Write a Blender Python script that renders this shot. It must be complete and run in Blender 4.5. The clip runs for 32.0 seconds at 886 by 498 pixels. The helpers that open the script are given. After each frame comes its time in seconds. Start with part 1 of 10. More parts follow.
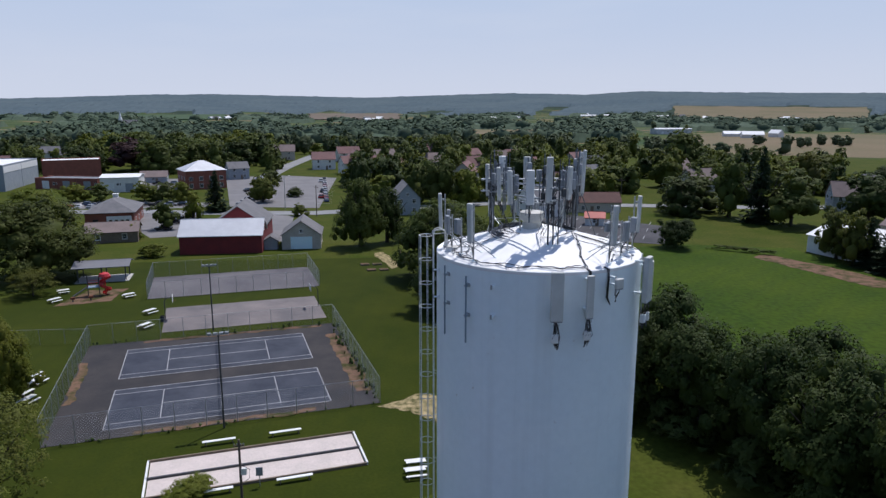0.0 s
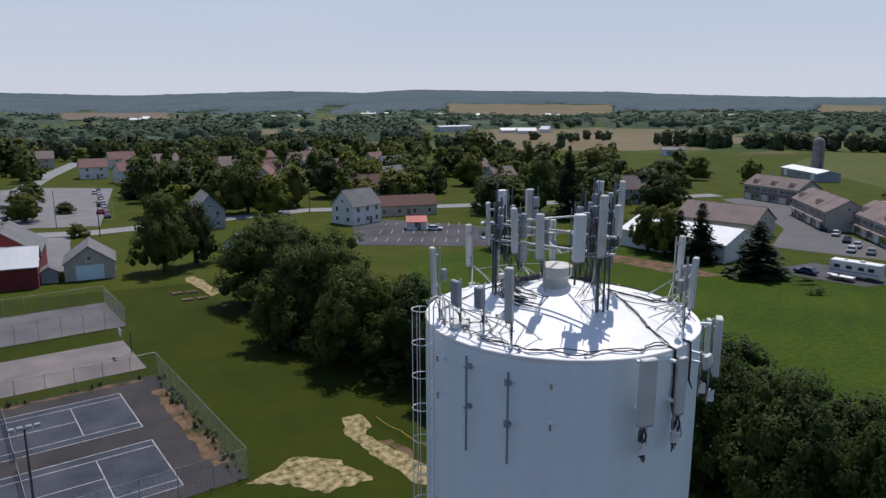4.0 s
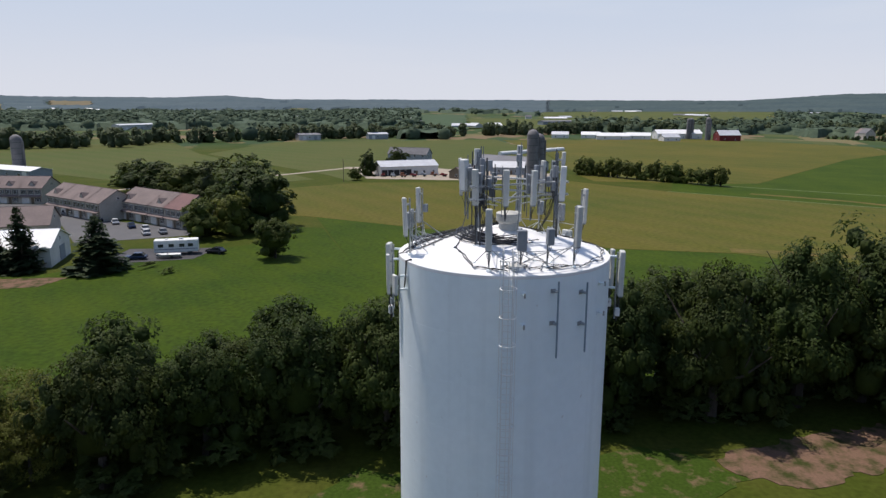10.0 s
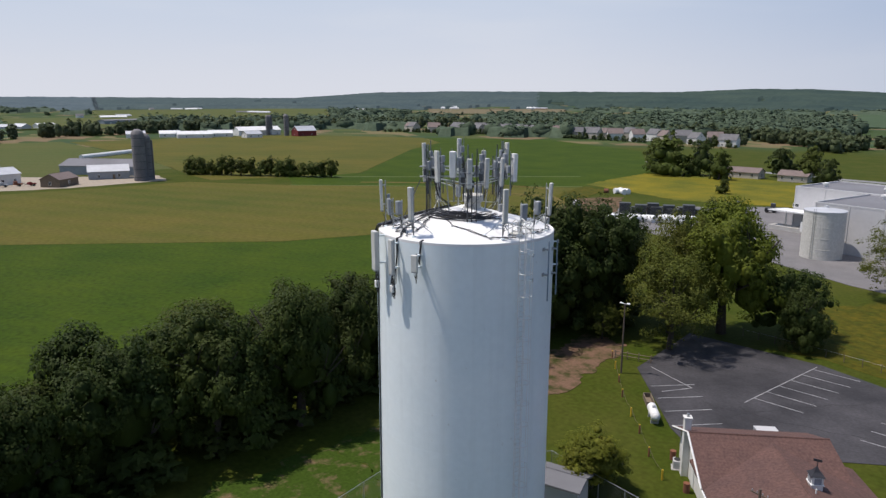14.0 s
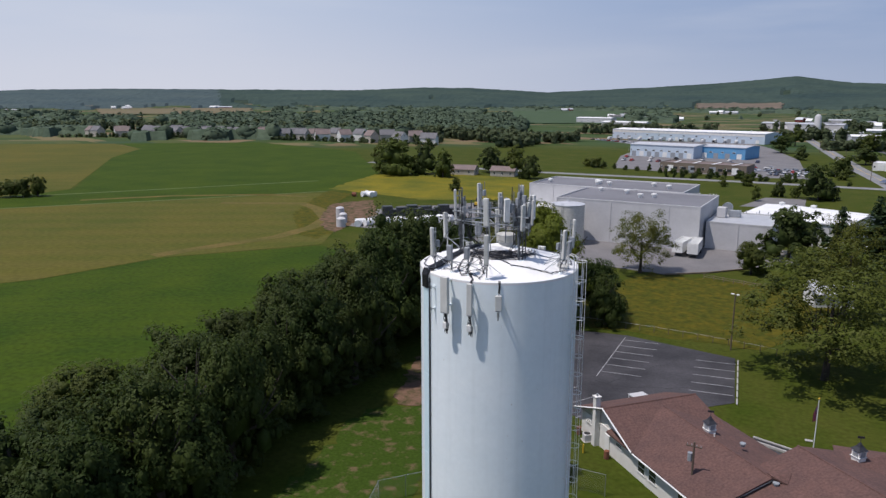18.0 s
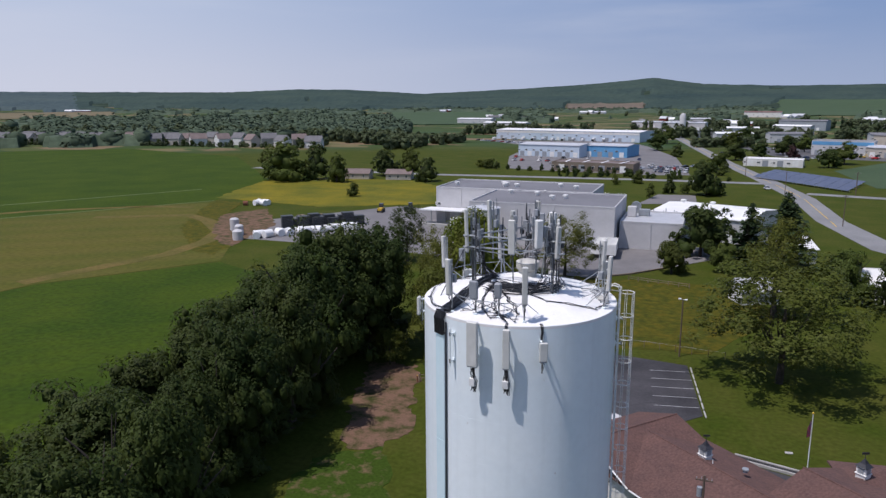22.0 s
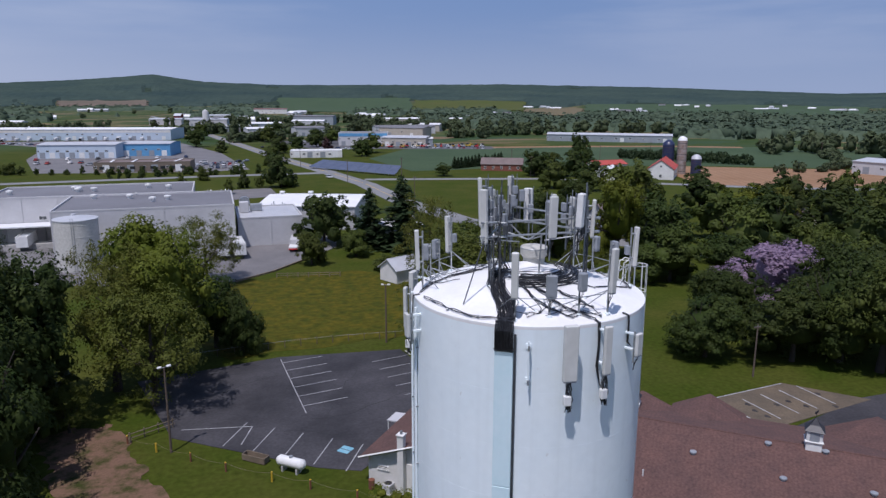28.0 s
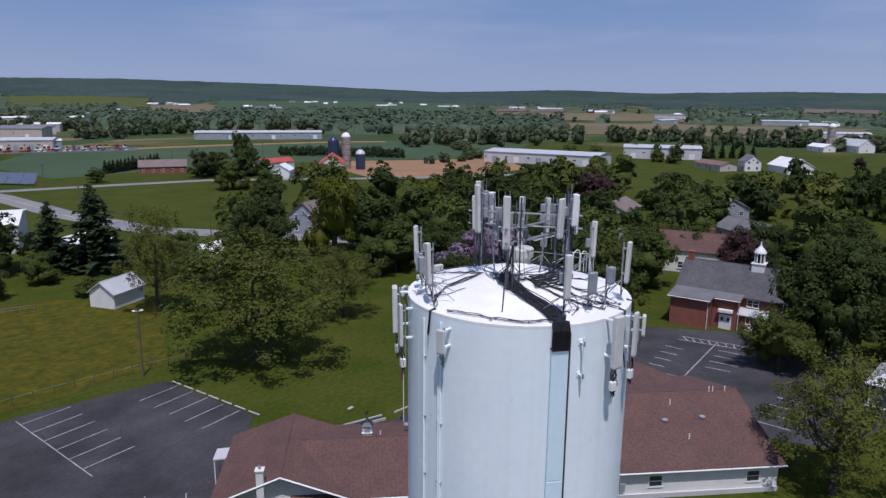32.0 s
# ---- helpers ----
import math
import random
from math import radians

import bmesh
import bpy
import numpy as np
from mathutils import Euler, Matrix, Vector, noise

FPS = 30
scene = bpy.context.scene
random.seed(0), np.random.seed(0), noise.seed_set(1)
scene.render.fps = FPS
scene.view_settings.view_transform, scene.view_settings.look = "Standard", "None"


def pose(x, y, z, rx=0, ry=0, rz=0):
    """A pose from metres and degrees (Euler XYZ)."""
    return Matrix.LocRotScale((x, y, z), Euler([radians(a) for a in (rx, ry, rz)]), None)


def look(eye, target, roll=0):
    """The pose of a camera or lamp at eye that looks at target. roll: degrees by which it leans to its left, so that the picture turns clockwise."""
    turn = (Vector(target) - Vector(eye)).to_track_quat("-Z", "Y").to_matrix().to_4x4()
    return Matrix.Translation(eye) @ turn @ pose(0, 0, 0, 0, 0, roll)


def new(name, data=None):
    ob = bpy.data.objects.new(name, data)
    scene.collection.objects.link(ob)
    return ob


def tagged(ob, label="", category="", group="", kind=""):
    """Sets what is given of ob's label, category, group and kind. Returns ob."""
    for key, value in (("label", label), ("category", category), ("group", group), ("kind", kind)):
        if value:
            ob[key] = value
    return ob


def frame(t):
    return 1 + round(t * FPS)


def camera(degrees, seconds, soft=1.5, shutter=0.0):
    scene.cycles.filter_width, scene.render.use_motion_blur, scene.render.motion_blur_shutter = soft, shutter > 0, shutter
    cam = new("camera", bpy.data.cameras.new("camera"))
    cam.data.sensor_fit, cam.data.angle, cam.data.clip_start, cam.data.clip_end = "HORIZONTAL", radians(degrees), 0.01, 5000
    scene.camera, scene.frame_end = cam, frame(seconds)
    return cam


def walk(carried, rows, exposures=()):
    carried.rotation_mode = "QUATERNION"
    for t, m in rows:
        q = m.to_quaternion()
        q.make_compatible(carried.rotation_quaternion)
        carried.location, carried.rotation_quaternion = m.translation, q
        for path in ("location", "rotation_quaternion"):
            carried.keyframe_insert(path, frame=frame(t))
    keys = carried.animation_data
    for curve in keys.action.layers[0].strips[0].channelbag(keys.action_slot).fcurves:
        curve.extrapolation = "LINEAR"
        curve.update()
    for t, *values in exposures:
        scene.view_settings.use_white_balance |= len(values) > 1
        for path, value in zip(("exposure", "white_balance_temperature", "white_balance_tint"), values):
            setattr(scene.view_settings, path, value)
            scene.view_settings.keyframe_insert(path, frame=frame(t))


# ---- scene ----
PATH = [  # seconds, x, y, z, yaw to the left of +y, pitch, lean
    (0.0, -10.28, -36.94, 33.12, -7.73, -11.54, 0.07),
    (0.2, -10.61, -36.44, 33.17, -9.10, -11.60, -0.02),
    (0.4, -10.94, -35.93, 33.22, -10.39, -11.65, -0.09),
    (0.6, -11.23, -35.36, 33.25, -11.11, -11.68, -0.11),
    (0.8, -11.48, -34.74, 33.27, -11.26, -11.67, -0.08),
    (1.0, -11.70, -34.08, 33.29, -11.38, -11.67, -0.04),
    (1.2, -11.88, -33.39, 33.34, -11.72, -11.68, -0.04),
    (1.4, -12.03, -32.68, 33.39, -12.15, -11.69, -0.04),
    (1.6, -12.17, -31.96, 33.44, -12.74, -11.71, -0.04),
    (1.8, -12.28, -31.23, 33.49, -13.51, -11.71, -0.03),
    (2.0, -12.41, -30.49, 33.54, -14.25, -11.72, -0.04),
    (2.2, -12.60, -29.73, 33.60, -14.81, -11.72, -0.10),
    (2.4, -12.83, -28.95, 33.66, -15.34, -11.72, -0.18),
    (2.5, -12.96, -28.57, 33.69, -15.67, -11.73, -0.21),
    (4.5, -18.00, -21.51, 33.89, -29.48, -11.64, -0.07),
    (4.6, -18.33, -21.16, 33.89, -30.25, -11.63, -0.08),
    (4.8, -19.00, -20.46, 33.87, -31.71, -11.63, -0.09),
    (5.0, -19.69, -19.77, 33.84, -33.68, -11.63, -0.09),
    (5.2, -20.41, -19.07, 33.79, -36.55, -11.62, -0.03),
    (5.4, -21.16, -18.37, 33.74, -39.95, -11.60, 0.02),
    (5.6, -21.94, -17.67, 33.71, -43.43, -11.61, 0.01),
    (5.8, -22.77, -16.98, 33.71, -47.13, -11.63, -0.07),
    (6.0, -23.60, -16.27, 33.71, -50.65, -11.64, -0.13),
    (6.2, -24.43, -15.53, 33.69, -53.78, -11.63, -0.10),
    (6.4, -25.25, -14.77, 33.68, -56.68, -11.62, -0.04),
    (6.6, -26.04, -13.98, 33.66, -59.52, -11.64, -0.03),
    (6.8, -26.80, -13.19, 33.64, -62.32, -11.72, -0.07),
    (7.0, -27.54, -12.36, 33.61, -64.81, -11.78, -0.11),
    (7.2, -28.25, -11.49, 33.54, -66.75, -11.79, -0.09),
    (7.4, -28.94, -10.58, 33.46, -68.40, -11.78, -0.07),
    (7.6, -29.64, -9.67, 33.40, -70.18, -11.77, -0.07),
    (7.8, -30.34, -8.74, 33.33, -72.03, -11.77, -0.09),
    (8.0, -31.02, -7.79, 33.28, -73.85, -11.77, -0.09),
    (8.2, -31.68, -6.82, 33.23, -75.60, -11.77, -0.05),
    (8.4, -32.31, -5.82, 33.19, -77.33, -11.78, 0.01),
    (8.6, -32.92, -4.80, 33.15, -79.18, -11.79, 0.04),
    (8.8, -33.51, -3.75, 33.11, -81.19, -11.80, 0.05),
    (9.0, -34.09, -2.69, 33.08, -83.03, -11.81, 0.06),
    (9.2, -34.66, -1.60, 33.05, -84.51, -11.80, 0.05),
    (9.4, -35.22, -0.49, 33.04, -85.80, -11.79, 0.05),
    (9.6, -35.73, 0.63, 33.05, -87.06, -11.79, 0.08),
    (9.8, -36.21, 1.75, 33.08, -88.24, -11.79, 0.15),
    (10.0, -36.63, 2.90, 33.10, -89.51, -11.79, 0.19),
    (10.2, -36.95, 4.07, 33.08, -90.78, -11.78, 0.19),
    (10.4, -37.19, 5.26, 33.04, -92.25, -11.77, 0.17),
    (10.6, -37.38, 6.42, 33.00, -94.38, -11.76, 0.16),
    (10.8, -37.51, 7.54, 32.95, -97.14, -11.74, 0.18),
    (11.0, -37.60, 8.68, 32.92, -100.15, -11.71, 0.17),
    (11.2, -37.65, 9.87, 32.92, -103.48, -11.73, 0.18),
    (11.4, -37.68, 11.08, 32.93, -106.80, -11.75, 0.17),
    (11.6, -37.68, 12.28, 32.94, -109.13, -11.76, 0.16),
    (11.8, -37.67, 13.47, 32.94, -110.57, -11.77, 0.17),
    (12.0, -37.64, 14.65, 32.94, -111.52, -11.75, 0.17),
    (12.2, -37.58, 15.83, 32.96, -111.85, -11.77, 0.18),
    (12.4, -37.51, 17.00, 32.98, -111.94, -11.76, 0.19),
    (12.6, -37.45, 18.19, 33.03, -112.75, -11.77, 0.21),
    (12.8, -37.41, 19.38, 33.09, -114.17, -11.80, 0.25),
    (13.0, -37.31, 20.55, 33.15, -116.03, -11.82, 0.28),
    (13.2, -37.11, 21.70, 33.18, -118.65, -11.84, 0.27),
    (13.4, -36.85, 22.82, 33.20, -121.47, -11.84, 0.25),
    (13.6, -36.52, 23.92, 33.22, -123.17, -11.85, 0.22),
    (13.8, -36.12, 25.00, 33.22, -123.87, -11.87, 0.18),
    (14.0, -35.73, 26.06, 33.23, -124.20, -11.90, 0.17),
    (14.2, -35.39, 27.10, 33.26, -124.30, -11.88, 0.18),
    (14.4, -35.06, 28.12, 33.30, -124.20, -11.87, 0.22),
    (14.5, -34.87, 28.63, 33.32, -124.22, -11.88, 0.24),
    (16.5, -29.23, 38.55, 34.57, -131.95, -11.82, 0.31),
    (16.6, -28.59, 39.02, 34.70, -132.69, -11.81, 0.19),
    (16.8, -27.16, 39.95, 34.96, -134.22, -11.85, -0.06),
    (17.0, -25.85, 40.81, 35.24, -136.18, -11.92, -0.14),
    (17.2, -24.90, 41.54, 35.51, -139.24, -12.00, -0.15),
    (17.4, -24.08, 42.19, 35.79, -142.63, -12.10, 0.02),
    (17.6, -23.19, 42.81, 36.11, -145.35, -12.14, 0.09),
    (17.8, -22.25, 43.41, 36.48, -147.56, -12.12, 0.09),
    (18.0, -21.31, 43.94, 36.79, -149.44, -12.07, 0.03),
    (18.2, -20.34, 44.43, 36.95, -150.90, -12.05, -0.01),
    (18.4, -19.39, 44.83, 37.03, -152.10, -12.01, -0.09),
    (18.6, -18.55, 45.11, 37.08, -153.40, -11.97, -0.12),
    (18.8, -17.82, 45.26, 37.08, -154.72, -11.93, -0.10),
    (19.0, -17.12, 45.32, 37.09, -156.12, -11.92, -0.10),
    (19.2, -16.43, 45.31, 37.16, -157.80, -11.95, -0.12),
    (19.4, -15.76, 45.21, 37.25, -159.44, -11.99, -0.16),
    (19.6, -15.19, 45.02, 37.30, -160.33, -12.00, -0.19),
    (19.8, -14.71, 44.74, 37.32, -160.52, -11.99, -0.21),
    (20.0, -14.25, 44.42, 37.34, -160.41, -11.96, -0.30),
    (20.2, -13.80, 44.07, 37.37, -160.00, -11.99, -0.20),
    (20.4, -13.37, 43.69, 37.39, -159.45, -12.00, -0.15),
    (20.6, -12.93, 43.24, 37.39, -159.19, -12.01, -0.12),
    (20.8, -12.51, 42.75, 37.38, -159.18, -12.00, -0.11),
    (21.0, -12.07, 42.20, 37.35, -159.24, -11.96, -0.18),
    (21.2, -11.63, 41.59, 37.27, -159.22, -11.98, -0.14),
    (21.4, -11.17, 40.93, 37.15, -159.23, -11.97, -0.18),
    (21.6, -10.73, 40.22, 37.00, -159.24, -11.96, -0.22),
    (21.8, -10.29, 39.45, 36.80, -159.25, -11.96, -0.28),
    (22.0, -9.84, 38.66, 36.64, -159.29, -11.96, -0.29),
    (22.2, -9.37, 37.83, 36.60, -159.29, -11.98, -0.25),
    (22.4, -8.89, 37.00, 36.60, -159.43, -12.01, -0.17),
    (22.6, -8.40, 36.19, 36.60, -160.31, -12.02, -0.14),
    (22.8, -7.92, 35.41, 36.61, -162.01, -12.01, -0.15),
    (23.0, -7.41, 34.70, 36.61, -163.38, -12.00, -0.18),
    (23.2, -6.86, 34.08, 36.60, -163.77, -11.99, -0.21),
    (23.4, -6.27, 33.53, 36.57, -163.73, -11.98, -0.26),
    (23.6, -5.63, 33.07, 36.43, -163.76, -11.97, -0.26),
    (23.8, -4.94, 32.70, 36.20, -163.76, -11.97, -0.23),
    (24.0, -4.23, 32.38, 35.95, -163.77, -11.97, -0.21),
    (24.2, -3.49, 32.09, 35.72, -163.85, -11.97, -0.25),
    (24.4, -2.74, 31.84, 35.49, -164.00, -11.97, -0.30),
    (24.5, -2.35, 31.72, 35.38, -164.18, -11.99, -0.36),
    (26.5, 6.34, 30.51, 34.69, -179.72, -12.08, -0.03),
    (26.6, 6.84, 30.49, 34.68, -181.20, -12.08, -0.04),
    (26.8, 7.86, 30.47, 34.64, -184.41, -12.07, -0.03),
    (27.0, 8.89, 30.45, 34.63, -187.47, -12.08, -0.03),
    (27.2, 9.91, 30.46, 34.63, -190.12, -12.12, -0.08),
    (27.4, 10.95, 30.48, 34.65, -192.51, -12.16, -0.12),
    (27.6, 12.01, 30.43, 34.64, -194.52, -12.17, -0.09),
    (27.8, 13.08, 30.34, 34.60, -196.01, -12.17, 0.03),
    (28.0, 14.16, 30.23, 34.56, -197.99, -12.16, 0.13),
    (28.2, 15.22, 30.11, 34.51, -201.32, -12.17, 0.20),
    (28.4, 16.27, 29.98, 34.47, -205.09, -12.18, 0.25),
    (28.6, 17.38, 29.84, 34.44, -208.04, -12.18, 0.27),
    (28.8, 18.53, 29.68, 34.43, -210.38, -12.19, 0.25),
    (29.0, 19.64, 29.49, 34.43, -212.01, -12.19, 0.22),
    (29.2, 20.66, 29.26, 34.43, -212.60, -12.18, 0.19),
    (29.4, 21.60, 28.99, 34.44, -212.60, -12.17, 0.16),
    (29.6, 22.42, 28.61, 34.47, -212.74, -12.18, 0.17),
    (29.8, 23.14, 28.14, 34.54, -212.77, -12.22, 0.23),
    (30.0, 23.77, 27.62, 34.60, -213.59, -12.25, 0.28),
    (30.2, 24.31, 27.08, 34.65, -216.03, -12.23, 0.33),
    (30.4, 24.79, 26.49, 34.70, -219.22, -12.19, 0.36),
    (30.6, 25.23, 25.87, 34.74, -222.00, -12.18, 0.38),
    (30.8, 25.63, 25.22, 34.76, -224.65, -12.17, 0.39),
    (31.0, 26.00, 24.51, 34.79, -226.58, -12.18, 0.41),
    (31.2, 26.34, 23.74, 34.84, -227.23, -12.20, 0.43),
    (31.4, 26.66, 22.92, 34.90, -227.20, -12.24, 0.46),
    (31.6, 27.00, 22.09, 34.93, -227.26, -12.26, 0.48),
    (31.8, 27.37, 21.24, 34.93, -227.31, -12.27, 0.49),
    (32.0, 27.74, 20.38, 34.93, -227.33, -12.27, 0.51),
]
cam = camera(64.61, 32.0, soft=1.4)
walk(cam, [(t, Matrix.Translation((x, y, z)) @ pose(0, 0, 0, 0, 0, yaw) @ pose(0, 0, 0, 90 + pitch, 0, 0) @ pose(0, 0, 0, 0, 0, lean))
           for t, x, y, z, yaw, pitch, lean in PATH],
     [(0, 0.04, 6080, 14), (4.5, -0.02, 6400, 13), (7, 0.07, 6500, 13), (12, 0.19, 6650, 13), (14.5, 0.14, 6650, 13), (19, -0.01, 6350, 16), (24, -0.06, 6150, 18), (28, -0.15, 5950, 19), (32, -0.15, 5950, 19)])

# ---- light ----
SUN_AZ, SUN_EL = 42.0, 66.0
scene.view_settings.exposure = 0.0
world = bpy.data.worlds.new("sky")
scene.world = world
world.use_nodes = True
wn = world.node_tree.nodes
wn.clear()
sky = wn.new("ShaderNodeTexSky")
sky.sky_type, sky.sun_disc = "NISHITA", False
sky.sun_elevation, sky.sun_rotation = radians(SUN_EL), radians(SUN_AZ)
sky.altitude, sky.air_density, sky.dust_density, sky.ozone_density = 150, 1.0, 0.6, 3.0
sky_link = world.node_tree.links.new
gain = wn.new("ShaderNodeVectorMath")
gain.operation = "SCALE"
gain.inputs["Scale"].default_value = 0.115
sky_link(sky.outputs[0], gain.inputs[0])
# low summer haze over the horizon, paler towards the sun
where = wn.new("ShaderNodeTexCoord")
upz = wn.new("ShaderNodeSeparateXYZ")
sky_link(where.outputs["Generated"], upz.inputs[0])
sunward = wn.new("ShaderNodeVectorMath")
sunward.operation = "DOT_PRODUCT"
sunward.inputs[1].default_value = (math.sin(radians(SUN_AZ)), math.cos(radians(SUN_AZ)), 0)
sky_link(where.outputs["Generated"], sunward.inputs[0])


def span(src, lo, hi):
    r = wn.new("ShaderNodeMapRange")
    r.interpolation_type = "SMOOTHSTEP"
    r.inputs["From Min"].default_value, r.inputs["From Max"].default_value = lo, hi
    sky_link(src, r.inputs["Value"])
    return r.outputs["Result"]


def colours(fac, a, b):
    m = wn.new("ShaderNodeMix")
    m.data_type = "RGBA"
    sky_link(fac, m.inputs["Factor"])
    for socket, c in (("A", a), ("B", b)):
        if isinstance(c, tuple):
            m.inputs[socket].default_value = (*c, 1)
        else:
            sky_link(c, m.inputs[socket])
    return m.outputs["Result"]


toward = span(sunward.outputs["Value"], -1.0, 0.12)
low = colours(toward, (0.33, 0.41, 0.55), (0.60, 0.64, 0.71))
high = colours(toward, (0.20, 0.31, 0.51), (0.50, 0.58, 0.70))
wisp = wn.new("ShaderNodeTexNoise")
wisp.inputs["Scale"].default_value, wisp.inputs["Detail"].default_value = 2.2, 6
stretch = wn.new("ShaderNodeMapping")
stretch.inputs["Scale"].default_value = (1, 1, 7)
sky_link(where.outputs["Generated"], stretch.inputs["Vector"])
sky_link(stretch.outputs["Vector"], wisp.inputs["Vector"])
thin = wn.new("ShaderNodeMath")
thin.operation = "MULTIPLY"
thin.inputs[1].default_value = 0.28
sky_link(span(wisp.outputs["Fac"], 0.48, 0.72), thin.inputs[0])
high = colours(thin.outputs[0], high, (0.62, 0.66, 0.72))
haze = colours(span(upz.outputs["Z"], 0.0, 0.14), low, high)
final = colours(span(upz.outputs["Z"], 0.10, 0.55), haze, gain.outputs[0])
back = wn.new("ShaderNodeBackground")
wout = wn.new("ShaderNodeOutputWorld")
sky_link(final, back.inputs[0])
sky_link(back.outputs[0], wout.inputs[0])
lamp = bpy.data.lights.new("sun", "SUN")
lamp.energy, lamp.angle, lamp.color = 3.75, radians(0.53), (1.0, 0.95, 0.88)
sun = new("sun", lamp)
az, el = radians(SUN_AZ), radians(SUN_EL)
sun.matrix_world = look((60 * math.sin(az) * math.cos(el), 60 * math.cos(az) * math.cos(el), 60 * math.sin(el)), (0, 0, 0))

# ---- materials ----
def mat(name, base, other=None, scale=1.0, rough=0.8, metal=0.0, bump=0.0, fine=None, spread=0.0, stripes=None, spec=0.5, detail=5.0, grain_by=0.28):
    """Two-scale procedural surface: base to other by broad noise, lightened and darkened by fine grain."""
    m = bpy.data.materials.new(name)
    m.use_nodes = True
    nt = m.node_tree
    n, link = nt.nodes, nt.links.new
    bsdf = n["Principled BSDF"]
    bsdf.inputs["Roughness"].default_value, bsdf.inputs["Metallic"].default_value = rough, metal
    bsdf.inputs["Specular IOR Level"].default_value = spec
    geo = n.new("ShaderNodeNewGeometry")
    other = other or tuple(c * 0.8 for c in base)
    broad = n.new("ShaderNodeTexNoise")
    broad.inputs["Scale"].default_value, broad.inputs["Detail"].default_value = scale, detail
    broad.inputs["Roughness"].default_value = 0.62
    link(geo.outputs["Position"], broad.inputs["Vector"])
    ramp = n.new("ShaderNodeMapRange")
    ramp.inputs["From Min"].default_value, ramp.inputs["From Max"].default_value = 0.33, 0.67
    link(broad.outputs["Fac"], ramp.inputs["Value"])
    mix = n.new("ShaderNodeMix")
    mix.data_type = "RGBA"
    mix.inputs["A"].default_value, mix.inputs["B"].default_value = (*base, 1), (*other, 1)
    link(ramp.outputs["Result"], mix.inputs["Factor"])
    colour = mix.outputs["Result"]
    grain = n.new("ShaderNodeTexNoise")
    grain.inputs["Scale"].default_value, grain.inputs["Detail"].default_value = fine or scale * 14, 3
    link(geo.outputs["Position"], grain.inputs["Vector"])
    if stripes:
        size, turn, strength, dark = stripes
        spin = n.new("ShaderNodeMapping")
        spin.inputs["Rotation"].default_value = (0, 0, radians(turn))
        link(geo.outputs["Position"], spin.inputs["Vector"])
        wave = n.new("ShaderNodeTexWave")
        wave.bands_direction = "X"
        wave.inputs["Scale"].default_value, wave.inputs["Distortion"].default_value = 0.314 / size, 1.2
        wave.inputs["Detail"].default_value, wave.inputs["Detail Scale"].default_value = 2, 0.3
        link(spin.outputs["Vector"], wave.inputs["Vector"])
        mul = n.new("ShaderNodeMath")
        mul.operation = "MULTIPLY"
        mul.inputs[1].default_value = strength
        link(wave.outputs["Fac"], mul.inputs[0])
        m2 = n.new("ShaderNodeMix")
        m2.data_type = "RGBA"
        m2.inputs["B"].default_value = (*dark, 1)
        link(mul.outputs[0], m2.inputs["Factor"])
        link(colour, m2.inputs["A"])
        colour = m2.outputs["Result"]
    hsv = n.new("ShaderNodeHueSaturation")
    val = n.new("ShaderNodeMapRange")
    val.inputs["To Min"].default_value, val.inputs["To Max"].default_value = 1 - grain_by, 1 + grain_by
    link(grain.outputs["Fac"], val.inputs["Value"])
    link(val.outputs["Result"], hsv.inputs["Value"])
    if spread:
        info = n.new("ShaderNodeObjectInfo")
        hue = n.new("ShaderNodeMapRange")
        hue.inputs["To Min"].default_value, hue.inputs["To Max"].default_value = 0.5 - spread * 0.35, 0.5 + spread * 0.35
        link(info.outputs["Random"], hue.inputs["Value"])
        link(hue.outputs["Result"], hsv.inputs["Hue"])
        r2 = n.new("ShaderNodeMath")
        r2.operation = "FRACT"
        r1 = n.new("ShaderNodeMath")
        r1.operation = "MULTIPLY"
        r1.inputs[1].default_value = 7.31
        link(info.outputs["Random"], r1.inputs[0])
        link(r1.outputs[0], r2.inputs[0])
        gain = n.new("ShaderNodeMapRange")
        gain.inputs["To Min"].default_value, gain.inputs["To Max"].default_value = 1 - spread * 4, 1 + spread * 4
        link(r2.outputs[0], gain.inputs["Value"])
        m3 = n.new("ShaderNodeMath")
        m3.operation = "MULTIPLY"
        link(val.outputs["Result"], m3.inputs[0])
        link(gain.outputs["Result"], m3.inputs[1])
        link(m3.outputs[0], hsv.inputs["Value"])
    link(colour, hsv.inputs["Color"])
    link(hsv.outputs["Color"], bsdf.inputs["Base Color"])
    if bump:
        b = n.new("ShaderNodeBump")
        b.inputs["Strength"].default_value, b.inputs["Distance"].default_value = bump, 0.05
        link(grain.outputs["Fac"], b.inputs["Height"])
        link(b.outputs["Normal"], bsdf.inputs["Normal"])
    return m


WHITE = mat("white_tank_paint", (0.84, 0.90, 0.91), (0.77, 0.85, 0.875), 0.16, 0.42, fine=2.5, grain_by=0.045)


